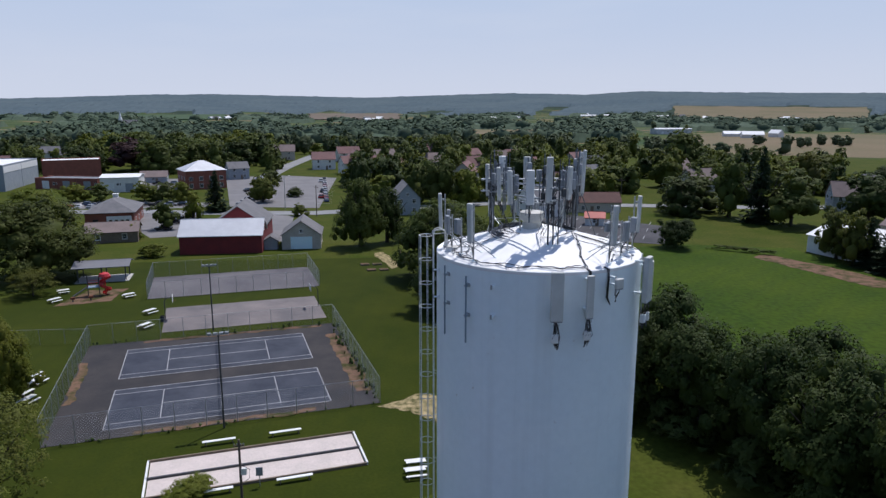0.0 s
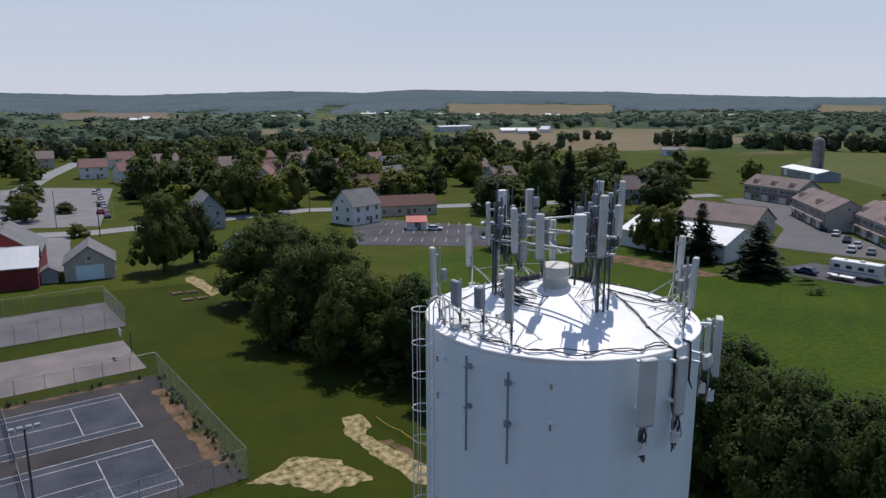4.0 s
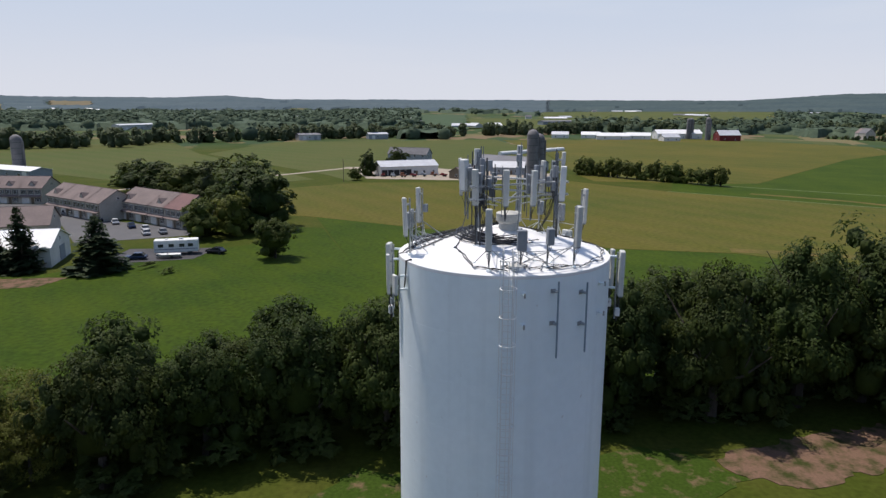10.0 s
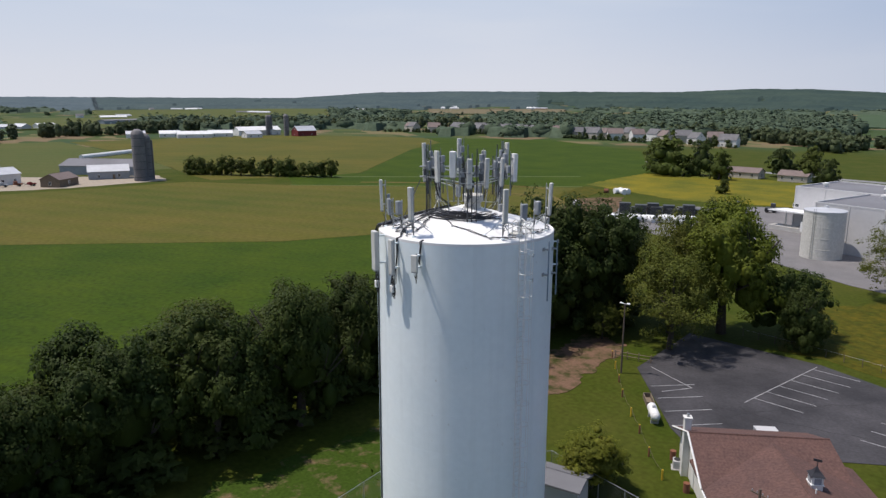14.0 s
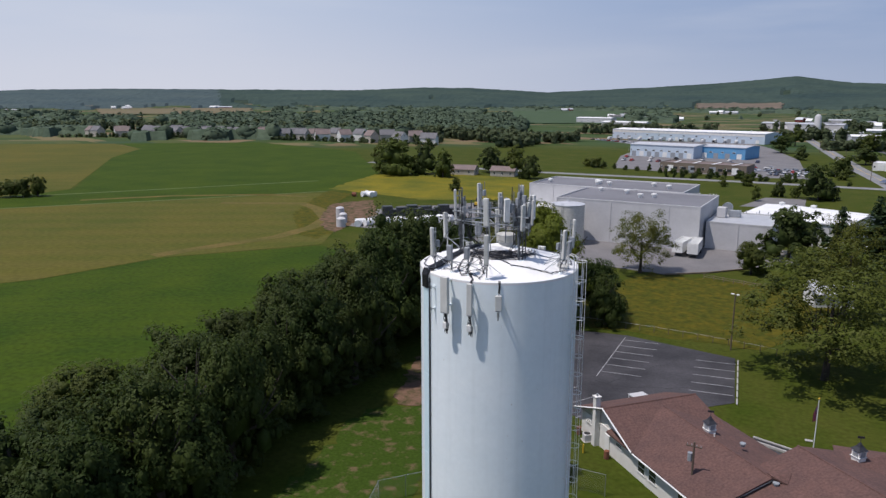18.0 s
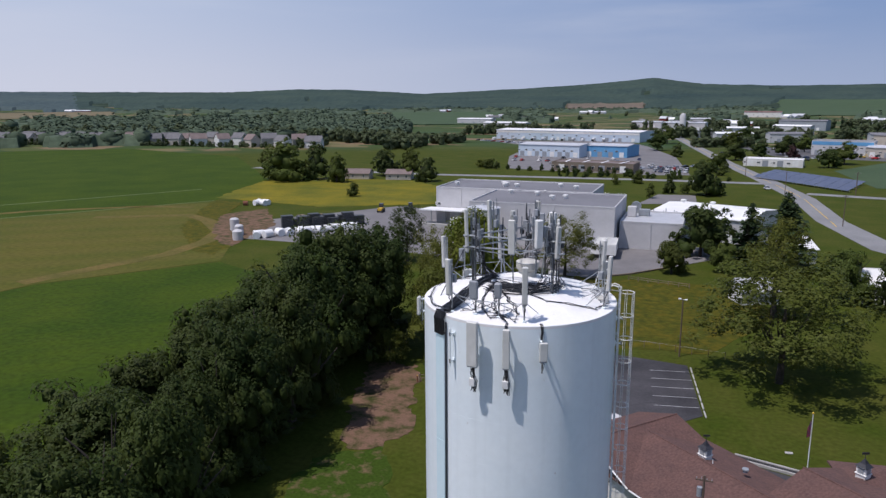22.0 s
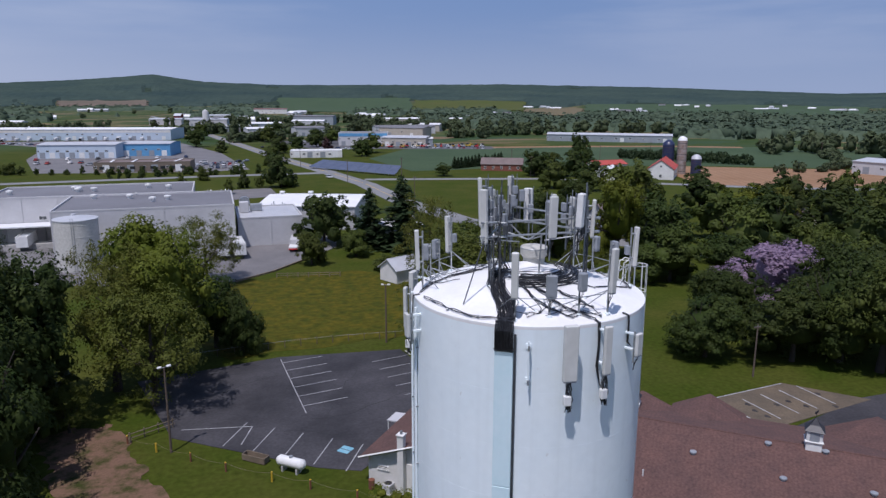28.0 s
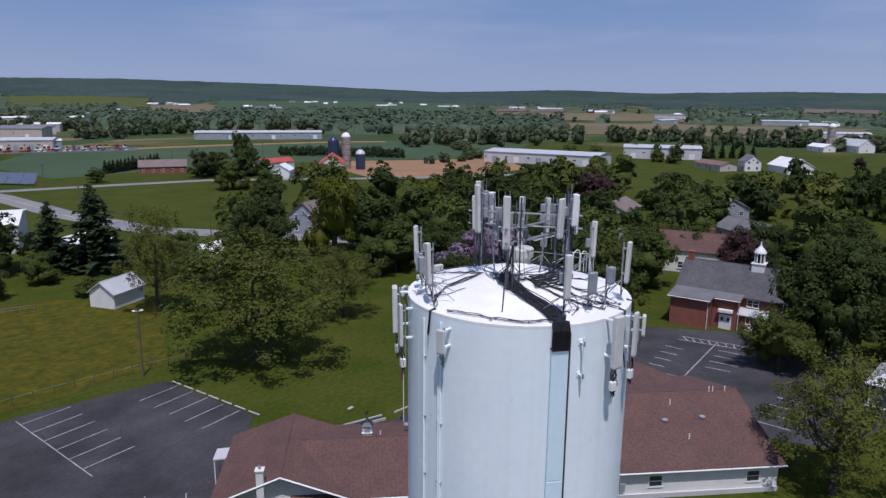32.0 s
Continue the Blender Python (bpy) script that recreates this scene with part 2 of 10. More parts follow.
def weather(m, rust, streak, scale=(1.6, 1.6, 0.05), lo=0.55, hi=0.85, spots=0.0):
    """Faint rain streaks down a painted wall and small rust spots."""
    nt = m.node_tree
    n, link = nt.nodes, nt.links.new
    bsdf = n["Principled BSDF"]
    colour = bsdf.inputs["Base Color"].links[0].from_socket
    geo = n.new("ShaderNodeNewGeometry")
    for k, (size, tint, a, b, amount) in enumerate(((scale, streak, lo, hi, 0.3), ((3.2, 3.2, 2.4), rust, 0.70, 0.80, spots))):
        if not amount:
            continue
        mp = n.new("ShaderNodeMapping")
        mp.inputs["Scale"].default_value = size
        link(geo.outputs["Position"], mp.inputs["Vector"])
        tex = n.new("ShaderNodeTexNoise")
        tex.inputs["Scale"].default_value, tex.inputs["Detail"].default_value = 1.0, 6
        link(mp.outputs["Vector"], tex.inputs["Vector"])
        rg = n.new("ShaderNodeMapRange")
        rg.inputs["From Min"].default_value, rg.inputs["From Max"].default_value, rg.inputs["To Max"].default_value = a, b, amount
        link(tex.outputs["Fac"], rg.inputs["Value"])
        mx = n.new("ShaderNodeMix")
        mx.data_type = "RGBA"
        mx.inputs["B"].default_value = (*tint, 1)
        link(rg.outputs["Result"], mx.inputs["Factor"])
        link(colour, mx.inputs["A"])
        colour = mx.outputs["Result"]
    link(colour, bsdf.inputs["Base Color"])


weather(WHITE, (0.40, 0.33, 0.26), (0.58, 0.63, 0.63), lo=0.50, hi=0.80, spots=0.5)
ROOFW = mat("white_roof_paint", (0.86, 0.86, 0.85), (0.78, 0.77, 0.75), 0.5, 0.5, fine=5, grain_by=0.05)
weather(ROOFW, (0.36, 0.25, 0.16), (0.60, 0.58, 0.54), (0.7, 0.7, 0.7), 0.52, 0.8, 0.6)
CYAN = mat("pale_cyan_cover_paint", (0.60, 0.77, 0.81), (0.66, 0.80, 0.84), 0.8, 0.5, fine=4, grain_by=0.03)
PANEL = mat("pale_grey_antenna_shell", (0.62, 0.62, 0.59), (0.54, 0.54, 0.51), 1.5, 0.5, fine=12, grain_by=0.05)
GREYBOX = mat("grey_radio_casing", (0.30, 0.32, 0.345), (0.24, 0.26, 0.28), 2.0, 0.5, fine=12, grain_by=0.06)
GALV = mat("galvanised_steel", (0.42, 0.44, 0.45), (0.30, 0.32, 0.33), 4.0, 0.45, 0.6, fine=40)
STEELGREY = mat("mid_grey_painted_steel", (0.13, 0.15, 0.175), (0.20, 0.22, 0.24), 3.0, 0.5, 0.2, fine=20)
DARKSTEEL = mat("dark_weathered_steel", (0.045, 0.05, 0.056), (0.08, 0.085, 0.09), 4.0, 0.55, 0.2, fine=20)
CABLE = mat("black_cable_sheath", (0.012, 0.012, 0.014), (0.034, 0.034, 0.037), 5.0, 0.36)
BLUEGREY = mat("blue_grey_pipe_paint", (0.16, 0.22, 0.28), (0.22, 0.28, 0.33), 2.0, 0.5)
VENT = mat("cream_vent_paint", (0.58, 0.57, 0.53), (0.48, 0.47, 0.43), 2.0, 0.6)
LAWN = mat("lawn_grass", (0.0235, 0.035, 0.0022), (0.038, 0.047, 0.0037), 0.09, 0.95, fine=3.0, bump=0.25, stripes=(3.1, 12, 0.16, (0.022, 0.033, 0.004)), spec=0.1)
MEADOW = mat("yellow_flowering_meadow", (0.036, 0.049, 0.006), (0.098, 0.080, 0.008), 0.42, 0.95, fine=1.1, bump=0.4, spec=0.1, detail=9.0, grain_by=0.5)
CANOLA = mat("yellow_crop", (0.19, 0.155, 0.014), (0.072, 0.088, 0.014), 0.05, 0.95, fine=1.6, detail=10.0, grain_by=0.5, spec=0.1)
CROP = mat("green_crop_rows", (0.026, 0.052, 0.003), (0.049, 0.075, 0.0045), 0.05, 0.95, fine=1.1, detail=10.0, grain_by=0.6, stripes=(5, 52, 0.22, (0.026, 0.047, 0.008)), spec=0.1)
HAY = mat("tan_mown_hayfield", (0.106, 0.092, 0.017), (0.058, 0.074, 0.011), 0.014, 0.95, fine=0.8, detail=9.0, grain_by=0.4, stripes=(13, 57, 0.22, (0.130, 0.094, 0.032)), spec=0.1)
OLIVE = mat("olive_green_field", (0.060, 0.085, 0.020), (0.085, 0.092, 0.026), 0.01, 0.95, fine=0.6, stripes=(16, 40, 0.4, (0.095, 0.092, 0.035)), spec=0.1)
SOIL = mat("ploughed_soil", (0.26, 0.15, 0.085), (0.32, 0.20, 0.12), 0.05, 0.95, fine=1.0, stripes=(4, 20, 0.3, (0.2, 0.12, 0.07)), spec=0.1)
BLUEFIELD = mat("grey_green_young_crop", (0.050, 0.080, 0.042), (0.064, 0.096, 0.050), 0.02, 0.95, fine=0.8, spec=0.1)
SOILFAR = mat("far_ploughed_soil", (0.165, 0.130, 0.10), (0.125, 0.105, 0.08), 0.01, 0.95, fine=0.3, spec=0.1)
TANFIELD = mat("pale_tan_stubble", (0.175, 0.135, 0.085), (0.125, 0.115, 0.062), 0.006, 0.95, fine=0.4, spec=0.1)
DIRT = mat("bare_trampled_earth", (0.16, 0.098, 0.066), (0.040, 0.047, 0.013), 0.45, 0.95, fine=4, bump=0.4, spec=0.1)
WORN = mat("thin_grass_with_bare_spots", (0.034, 0.060, 0.007), (0.15, 0.10, 0.058), 0.6, 0.95, fine=3, bump=0.4, spec=0.1, detail=9.0, grain_by=0.45)
for m_, lo, hi in ((WORN, 0.53, 0.72), (DIRT, 0.44, 0.64)):
    m_.node_tree.nodes["Map Range"].inputs["From Min"].default_value, m_.node_tree.nodes["Map Range"].inputs["From Max"].default_value = lo, hi
TANGRAVEL = mat("tan_packed_gravel", (0.16, 0.125, 0.088), (0.105, 0.088, 0.068), 0.3, 0.95, fine=5, bump=0.2, spec=0.1, detail=8.0)
TAUPE = mat("taupe_rendered_wall", (0.20, 0.16, 0.125), (0.16, 0.13, 0.10), 0.4, 0.9, fine=3)
SAND = mat("dry_sand_and_straw", (0.42, 0.33, 0.18), (0.055, 0.060, 0.018), 1.3, 0.95, fine=7, bump=0.4, spec=0.1)
ASPHALT = mat("worn_parking_asphalt", (0.02059, 0.0198, 0.02297), (0.06019, 0.05702, 0.06257), 0.13, 0.85, fine=3, bump=0.15, grain_by=0.5)
ASPHALT2 = mat("pale_worn_asphalt", (0.185, 0.175, 0.175), (0.135, 0.13, 0.13), 0.12, 0.85, fine=4, bump=0.15)
ASPHALT3 = mat("mid_grey_asphalt", (0.10, 0.098, 0.10), (0.075, 0.073, 0.076), 0.12, 0.85, fine=3)
ROADM = mat("grey_road_asphalt", (0.23, 0.23, 0.23), (0.18, 0.18, 0.18), 0.08, 0.85, fine=3)
COURT = mat("faded_blue_court", (0.016, 0.021, 0.036), (0.050, 0.055, 0.073), 0.22, 0.85, fine=4, bump=0.1, detail=9.0)
COURTEDGE = mat("dark_court_asphalt", (0.017, 0.016, 0.018), (0.040, 0.034, 0.032), 0.2, 0.9, fine=4, bump=0.15)
COURTGREY = mat("grey_purple_court", (0.075, 0.068, 0.075), (0.13, 0.12, 0.122), 0.15, 0.9, fine=4, bump=0.1)
COURTPINK = mat("pinkish_worn_court", (0.20, 0.17, 0.16), (0.11, 0.10, 0.10), 0.18, 0.9, fine=4, bump=0.1)
STONEDUST = mat("pale_stone_dust", (0.58, 0.50, 0.46), (0.50, 0.44, 0.40), 0.4, 0.95, fine=8, bump=0.1)
GRAVEL = mat("tan_gravel", (0.36, 0.30, 0.23), (0.28, 0.24, 0.19), 0.5, 0.95, fine=9, bump=0.4)
LINE = mat("white_line_paint", (0.46, 0.46, 0.46), (0.22, 0.22, 0.23), 0.9, 0.8, fine=7, grain_by=0.4)
LINEBLUE = mat("blue_line_paint", (0.15, 0.38, 0.50), (0.25, 0.45, 0.52), 1.5, 0.8)
CONCRETE = mat("pale_concrete", (0.45, 0.44, 0.42), (0.36, 0.35, 0.33), 0.5, 0.9, fine=8, bump=0.1)
SHINGLE = mat("brown_asphalt_shingle", (0.128, 0.068, 0.055), (0.092, 0.052, 0.045), 0.5, 0.95, fine=4.5, bump=0.4, grain_by=0.6, stripes=(0.35, 40.8, 0.3, (0.09, 0.045, 0.04)))
SHINGLESLATE = mat("dark_slate_shingle", (0.105, 0.103, 0.110), (0.066, 0.065, 0.070), 0.5, 0.9, fine=3.5, bump=0.4, grain_by=0.6, stripes=(0.4, 8, 0.35, (0.07, 0.068, 0.075)))
SHINGLEGREY = mat("grey_asphalt_shingle", (0.17, 0.165, 0.17), (0.12, 0.12, 0.125), 0.4, 0.95, fine=6, bump=0.3)
SHINGLERED = mat("red_brown_shingle", (0.205, 0.115, 0.105), (0.155, 0.09, 0.085), 0.3, 0.95, fine=6, bump=0.3)
SHINGLETAN = mat("tan_grey_shingle", (0.205, 0.158, 0.145), (0.158, 0.125, 0.116), 0.3, 0.95, fine=5, bump=0.2)
METALROOF = mat("pale_metal_roof", (0.55, 0.56, 0.58), (0.46, 0.47, 0.49), 0.3, 0.5, 0.1, fine=1.5, grain_by=0.06)
WHITEROOF = mat("white_membrane_roof", (0.78, 0.78, 0.78), (0.68, 0.68, 0.67), 0.2, 0.7, fine=1.5, grain_by=0.05)
GREYROOF = mat("grey_membrane_roof", (0.185, 0.185, 0.20), (0.14, 0.14, 0.15), 0.06, 0.85, fine=1.0, grain_by=0.1)
SIDING = mat("white_siding", (0.72, 0.71, 0.68), (0.62, 0.61, 0.58), 0.5, 0.7, fine=3, grain_by=0.06)
BEIGE = mat("beige_siding", (0.46, 0.42, 0.36), (0.39, 0.355, 0.30), 0.5, 0.8, fine=5)
GREYSIDE = mat("grey_blue_siding", (0.30, 0.33, 0.36), (0.25, 0.28, 0.31), 0.5, 0.8, fine=5)
PALEWALL = mat("pale_grey_cladding", (0.54, 0.535, 0.54), (0.46, 0.455, 0.46), 0.15, 0.7, fine=1.5, grain_by=0.06)
BRICK = mat("red_brick", (0.25, 0.085, 0.06), (0.19, 0.07, 0.05), 0.8, 0.9, fine=9, bump=0.25)
BARNRED = mat("barn_red_boards", (0.19, 0.022, 0.022), (0.13, 0.018, 0.02), 0.5, 0.8, fine=6)
REDROOF = mat("bright_red_roof", (0.48, 0.08, 0.06), (0.38, 0.07, 0.05), 0.4, 0.6)
ICEWALL = mat("ice_blue_cladding", (0.52, 0.60, 0.68), (0.44, 0.52, 0.61), 0.1, 0.6, fine=1.5, grain_by=0.08)
BLUESILO = mat("blue_enamel_staves", (0.020, 0.028, 0.075), (0.03, 0.04, 0.09), 0.4, 0.35, fine=2)
RUSTSTEEL = mat("pale_rusting_steel", (0.42, 0.38, 0.36), (0.26, 0.19, 0.15), 0.5, 0.5, 0.3, fine=3)
BLUEWALL = mat("blue_cladding", (0.10, 0.28, 0.50), (0.12, 0.34, 0.56), 0.2, 0.6)
SILOM = mat("dark_silo_staves", (0.13, 0.125, 0.13), (0.20, 0.19, 0.19), 0.3, 0.8, fine=3)
SOLAR = mat("solar_cells", (0.085, 0.10, 0.15), (0.11, 0.125, 0.17), 0.3, 0.25, spec=0.8)
GLASS = mat("dark_window_glass", (0.025, 0.03, 0.035), (0.05, 0.055, 0.06), 0.6, 0.08, spec=0.9)
TRIM = mat("white_trim", (0.76, 0.76, 0.74), (0.66, 0.66, 0.64), 1.0, 0.6, grain_by=0.05)
WOOD = mat("weathered_wood", (0.20, 0.155, 0.11), (0.14, 0.11, 0.08), 1.5, 0.9, fine=16)
POLEWOOD = mat("brown_utility_pole", (0.13, 0.095, 0.07), (0.09, 0.07, 0.055), 1.5, 0.9, fine=16)
# Near black stock colour; on flat openings it paints the unlit depth behind
DARK = mat("dark_fill_and_opening_shade", (0.02, 0.02, 0.022), (0.03, 0.03, 0.03), 1.0, 0.8)
PLAYRED = mat("red_play_plastic", (0.55, 0.03, 0.03), (0.45, 0.025, 0.03), 1.0, 0.4)
YELLOW = mat("yellow_paint", (0.60, 0.38, 0.03), (0.5, 0.32, 0.03), 1.0, 0.5)
RUST = mat("rusty_steel", (0.22, 0.08, 0.04), (0.14, 0.06, 0.04), 2.0, 0.9, fine=20)
TYRE = mat("tyre_rubber", (0.018, 0.018, 0.018), (0.03, 0.03, 0.03), 3, 0.8)
BLACKTRIM = mat("black_cupola_roof", (0.02, 0.02, 0.025), (0.035, 0.035, 0.04), 2, 0.5)
WEEDS = mat("weeds", (0.05, 0.09, 0.018), (0.10, 0.12, 0.03), 0.8, 0.95, fine=5)
BARK = mat("bark", (0.055, 0.044, 0.034), (0.036, 0.03, 0.024), 1.2, 0.95, fine=10, bump=0.4)
FLAGM = mat("flag_cloth", (0.22, 0.035, 0.04), (0.035, 0.045, 0.13), 3.5, 0.8)
PAINTS = [mat("car_paint_" + n, c, tuple(v * 0.9 for v in c), 1, 0.25, 0.2, grain_by=0.02) for n, c in
          (("white", (0.7, 0.7, 0.7)), ("black", (0.015, 0.015, 0.018)), ("silver", (0.35, 0.36, 0.38)), ("navy", (0.03, 0.05, 0.11)), ("red", (0.3, 0.03, 0.03)))]


def leaf(name, base, other, spread=0.03):
    m = mat(name, base, other, 0.22, 0.66, fine=2.5, spread=spread, spec=0.18)
    nt = m.node_tree
    bsdf = nt.nodes["Principled BSDF"]
    isl = nt.nodes.new("ShaderNodeNewGeometry")
    rng = nt.nodes.new("ShaderNodeMapRange")
    rng.inputs["To Min"].default_value, rng.inputs["To Max"].default_value = 0.84, 1.16
    nt.links.new(isl.outputs["Random Per Island"], rng.inputs["Value"])
    hsv = nt.nodes.new("ShaderNodeHueSaturation")
    old = bsdf.inputs["Base Color"].links[0].from_socket
    nt.links.new(old, hsv.inputs["Color"])
    nt.links.new(rng.outputs["Result"], hsv.inputs["Value"])
    nt.links.new(hsv.outputs["Color"], bsdf.inputs["Base Color"])
    glow = nt.nodes.new("ShaderNodeBsdfTranslucent")
    nt.links.new(hsv.outputs["Color"], glow.inputs["Color"])
    both = nt.nodes.new("ShaderNodeMixShader")
    both.inputs["Fac"].default_value = 0.3
    nt.links.new(bsdf.outputs[0], both.inputs[1])
    nt.links.new(glow.outputs[0], both.inputs[2])
    nt.links.new(both.outputs[0], nt.nodes["Material Output"].inputs["Surface"])
    return m


LEAF = leaf("dark_green_leaves", (0.029, 0.048, 0.009), (0.052, 0.070, 0.014))
LEAFMID = leaf("mid_green_leaves", (0.060, 0.082, 0.012), (0.082, 0.102, 0.022))
LEAFLIGHT = leaf("fresh_yellow_green_leaves", (0.098, 0.126, 0.011), (0.130, 0.142, 0.017))
LEAFOLIVE = leaf("thin_olive_leaves", (0.078, 0.096, 0.013), (0.106, 0.112, 0.020))
NEEDLE = leaf("dark_conifer_needles", (0.026, 0.046, 0.018), (0.042, 0.064, 0.026))
PURPLE = leaf("dull_purple_blossom", (0.235, 0.165, 0.245), (0.29, 0.21, 0.285))
MAROON = leaf("dark_maroon_leaves", (0.052, 0.026, 0.028), (0.070, 0.036, 0.036))
# Paler and bluer than near leaves: distance haze mixed into the far wood colours
FARLEAF = leaf("haze_tinted_foliage", (0.072, 0.102, 0.046), (0.100, 0.124, 0.060))
FARWOOD = mat("haze_tinted_canopy", (0.054, 0.080, 0.052), (0.078, 0.104, 0.066), 0.03, 0.9, fine=0.16, grain_by=0.5, spec=0.1, detail=9.0)
# Distance haze painted into the ridge colours, strongest in the sunward blue one
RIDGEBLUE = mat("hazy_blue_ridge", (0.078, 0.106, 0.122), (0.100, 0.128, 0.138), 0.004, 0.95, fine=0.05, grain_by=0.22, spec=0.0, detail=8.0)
RIDGEMID = mat("half_hazy_wooded_ridge", (0.058, 0.083, 0.090), (0.079, 0.105, 0.103), 0.004, 0.95, fine=0.05, grain_by=0.26, spec=0.0, detail=8.0)
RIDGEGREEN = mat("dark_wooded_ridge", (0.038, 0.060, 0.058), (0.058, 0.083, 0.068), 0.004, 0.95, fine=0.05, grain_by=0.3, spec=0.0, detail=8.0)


# ---- mesh tools ----
class Mb:
    """Gathers vertices and faces of one mesh."""

    def __init__(self):
        self.v, self.f = [], []

    def add(self, verts, faces):
        k = len(self.v)
        self.v += [tuple(p) for p in verts]
        self.f += [tuple(i + k for i in f) for f in faces]
        return self

    def box(self, x, y, z, sx, sy, sz, rz=0.0, ch=0.0):
        """A box centred at x, y with its foot at z; ch cuts its edges."""
        c, s = math.cos(radians(rz)), math.sin(radians(rz))
        hx, hy = sx / 2, sy / 2
        if ch <= 0:
            raw = [(a * hx, b * hy, d) for d in (0, sz) for a, b in ((-1, -1), (1, -1), (1, 1), (-1, 1))]
            faces = [(3, 2, 1, 0), (4, 5, 6, 7), (0, 1, 5, 4), (1, 2, 6, 5), (2, 3, 7, 6), (3, 0, 4, 7)]
        else:
            ring = lambda i, d: [(-hx + i, -hy + ch, d), (-hx + ch, -hy + i, d), (hx - ch, -hy + i, d), (hx - i, -hy + ch, d),
                                 (hx - i, hy - ch, d), (hx - ch, hy - i, d), (-hx + ch, hy - i, d), (-hx + i, hy - ch, d)]
            raw = ring(ch, 0) + ring(0, ch) + ring(0, sz - ch) + ring(ch, sz)
            faces = [tuple(reversed(range(8))), tuple(range(24, 32))]
            for r in range(3):
                for i in range(8):
                    j = (i + 1) % 8
                    faces.append((r * 8 + i, r * 8 + j, r * 8 + 8 + j, r * 8 + 8 + i))
        return self.add([(x + p[0] * c - p[1] * s, y + p[0] * s + p[1] * c, z + p[2]) for p in raw], faces)

    def cyl(self, a, b, r0, r1=None, seg=8, caps=True):
        a, b = Vector(a), Vector(b)
        r1 = r0 if r1 is None else r1
        w = (b - a).normalized()
        u = w.cross(Vector((0, 0, 1)) if abs(w.z) < 0.95 else Vector((1, 0, 0))).normalized()
        v = w.cross(u)
        vs = [p + (u * math.cos(t) + v * math.sin(t)) * r for p, r in ((a, r0), (b, r1)) for t in [2 * math.pi * k / seg for k in range(seg)]]
        fs = [(i, (i + 1) % seg, seg + (i + 1) % seg, seg + i) for i in range(seg)]
        if caps:
            fs += [tuple(reversed(range(seg))), tuple(range(seg, 2 * seg))]
        return self.add(vs, fs)

    def tube(self, pts, r, seg=5):
        pts = [Vector(p) for p in pts]
        rings = []
        for i, p in enumerate(pts):
            w = (pts[min(i + 1, len(pts) - 1)] - pts[max(i - 1, 0)]).normalized()
            u = w.cross(Vector((0.13, 0.21, 0.97))).normalized()
            v = w.cross(u)
            rings += [p + (u * math.cos(t) + v * math.sin(t)) * r for t in [2 * math.pi * k / seg for k in range(seg)]]
        fs = [(i * seg + k, i * seg + (k + 1) % seg, (i + 1) * seg + (k + 1) % seg, (i + 1) * seg + k) for i in range(len(pts) - 1) for k in range(seg)]
        fs += [tuple(reversed(range(seg))), tuple(range((len(pts) - 1) * seg, len(pts) * seg))]
        return self.add(rings, fs)

    def prism(self, poly, z0, z1):
        n = len(poly)
        return self.add([(x, y, z0) for x, y in poly] + [(x, y, z1) for x, y in poly],
                        [tuple(reversed(range(n))), tuple(range(n, 2 * n))] + [(i, (i + 1) % n, n + (i + 1) % n, n + i) for i in range(n)])

    def lathe(self, prof, seg=24, x=0.0, y=0.0):
        vs = [(x + r * math.cos(2 * math.pi * k / seg), y + r * math.sin(2 * math.pi * k / seg), z) for r, z in prof for k in range(seg)]
        fs = [(i * seg + k, i * seg + (k + 1) % seg, (i + 1) * seg + (k + 1) % seg, (i + 1) * seg + k) for i in range(len(prof) - 1) for k in range(seg)]
        return self.add(vs, fs)

    def slab(self, pts, th):
        """A sheet of thickness th under the polygon pts."""
        n = len(pts)
        return self.add([*pts, *[(p[0], p[1], p[2] - th) for p in pts]],
                        [tuple(range(n)), tuple(reversed(range(n, 2 * n)))] + [(i, n + i, n + (i + 1) % n, (i + 1) % n) for i in range(n)])

    def mesh(self, name, smooth=False):
        me = bpy.data.meshes.new(name)
        me.from_pydata(self.v, [], self.f)
        if smooth:
            me.shade_smooth()
            me.set_sharp_from_angle(angle=radians(35))
        return me


def part(name, mb, material, parent, label="", smooth=False, m=None):
    """Links a mesh as one part under a thing or a part."""
    me = mb if isinstance(mb, bpy.types.Mesh) else mb.mesh(name, smooth)
    if not me.materials:
        me.materials.append(material)
    ob = new(name, me)
    ob.parent = parent
    if m is not None:
        ob.matrix_basis = m
    if label:
        ob["label"] = label
    return ob


def thing(name, label, category, x=0, y=0, z=0, rz=0, group="", kind=""):
    ob = new(name)
    ob.empty_display_size = 0.3
    ob.matrix_basis = pose(x, y, z, 0, 0, rz)
    return tagged(ob, label, category, group, kind)


def solid(name, mb, material, label, category, group="", kind="", smooth=False, m=None):
    """A thing of one mesh."""
    me = mb if isinstance(mb, bpy.types.Mesh) else mb.mesh(name, smooth)
    if not me.materials:
        me.materials.append(material)
    ob = new(name, me)
    if m is not None:
        ob.matrix_basis = m
    return tagged(ob, label, category, group, kind)


def polar(azim, r, z=0.0):
    return Vector((r * math.sin(radians(azim)), r * math.cos(radians(azim)), z))


rng = random.Random(7)

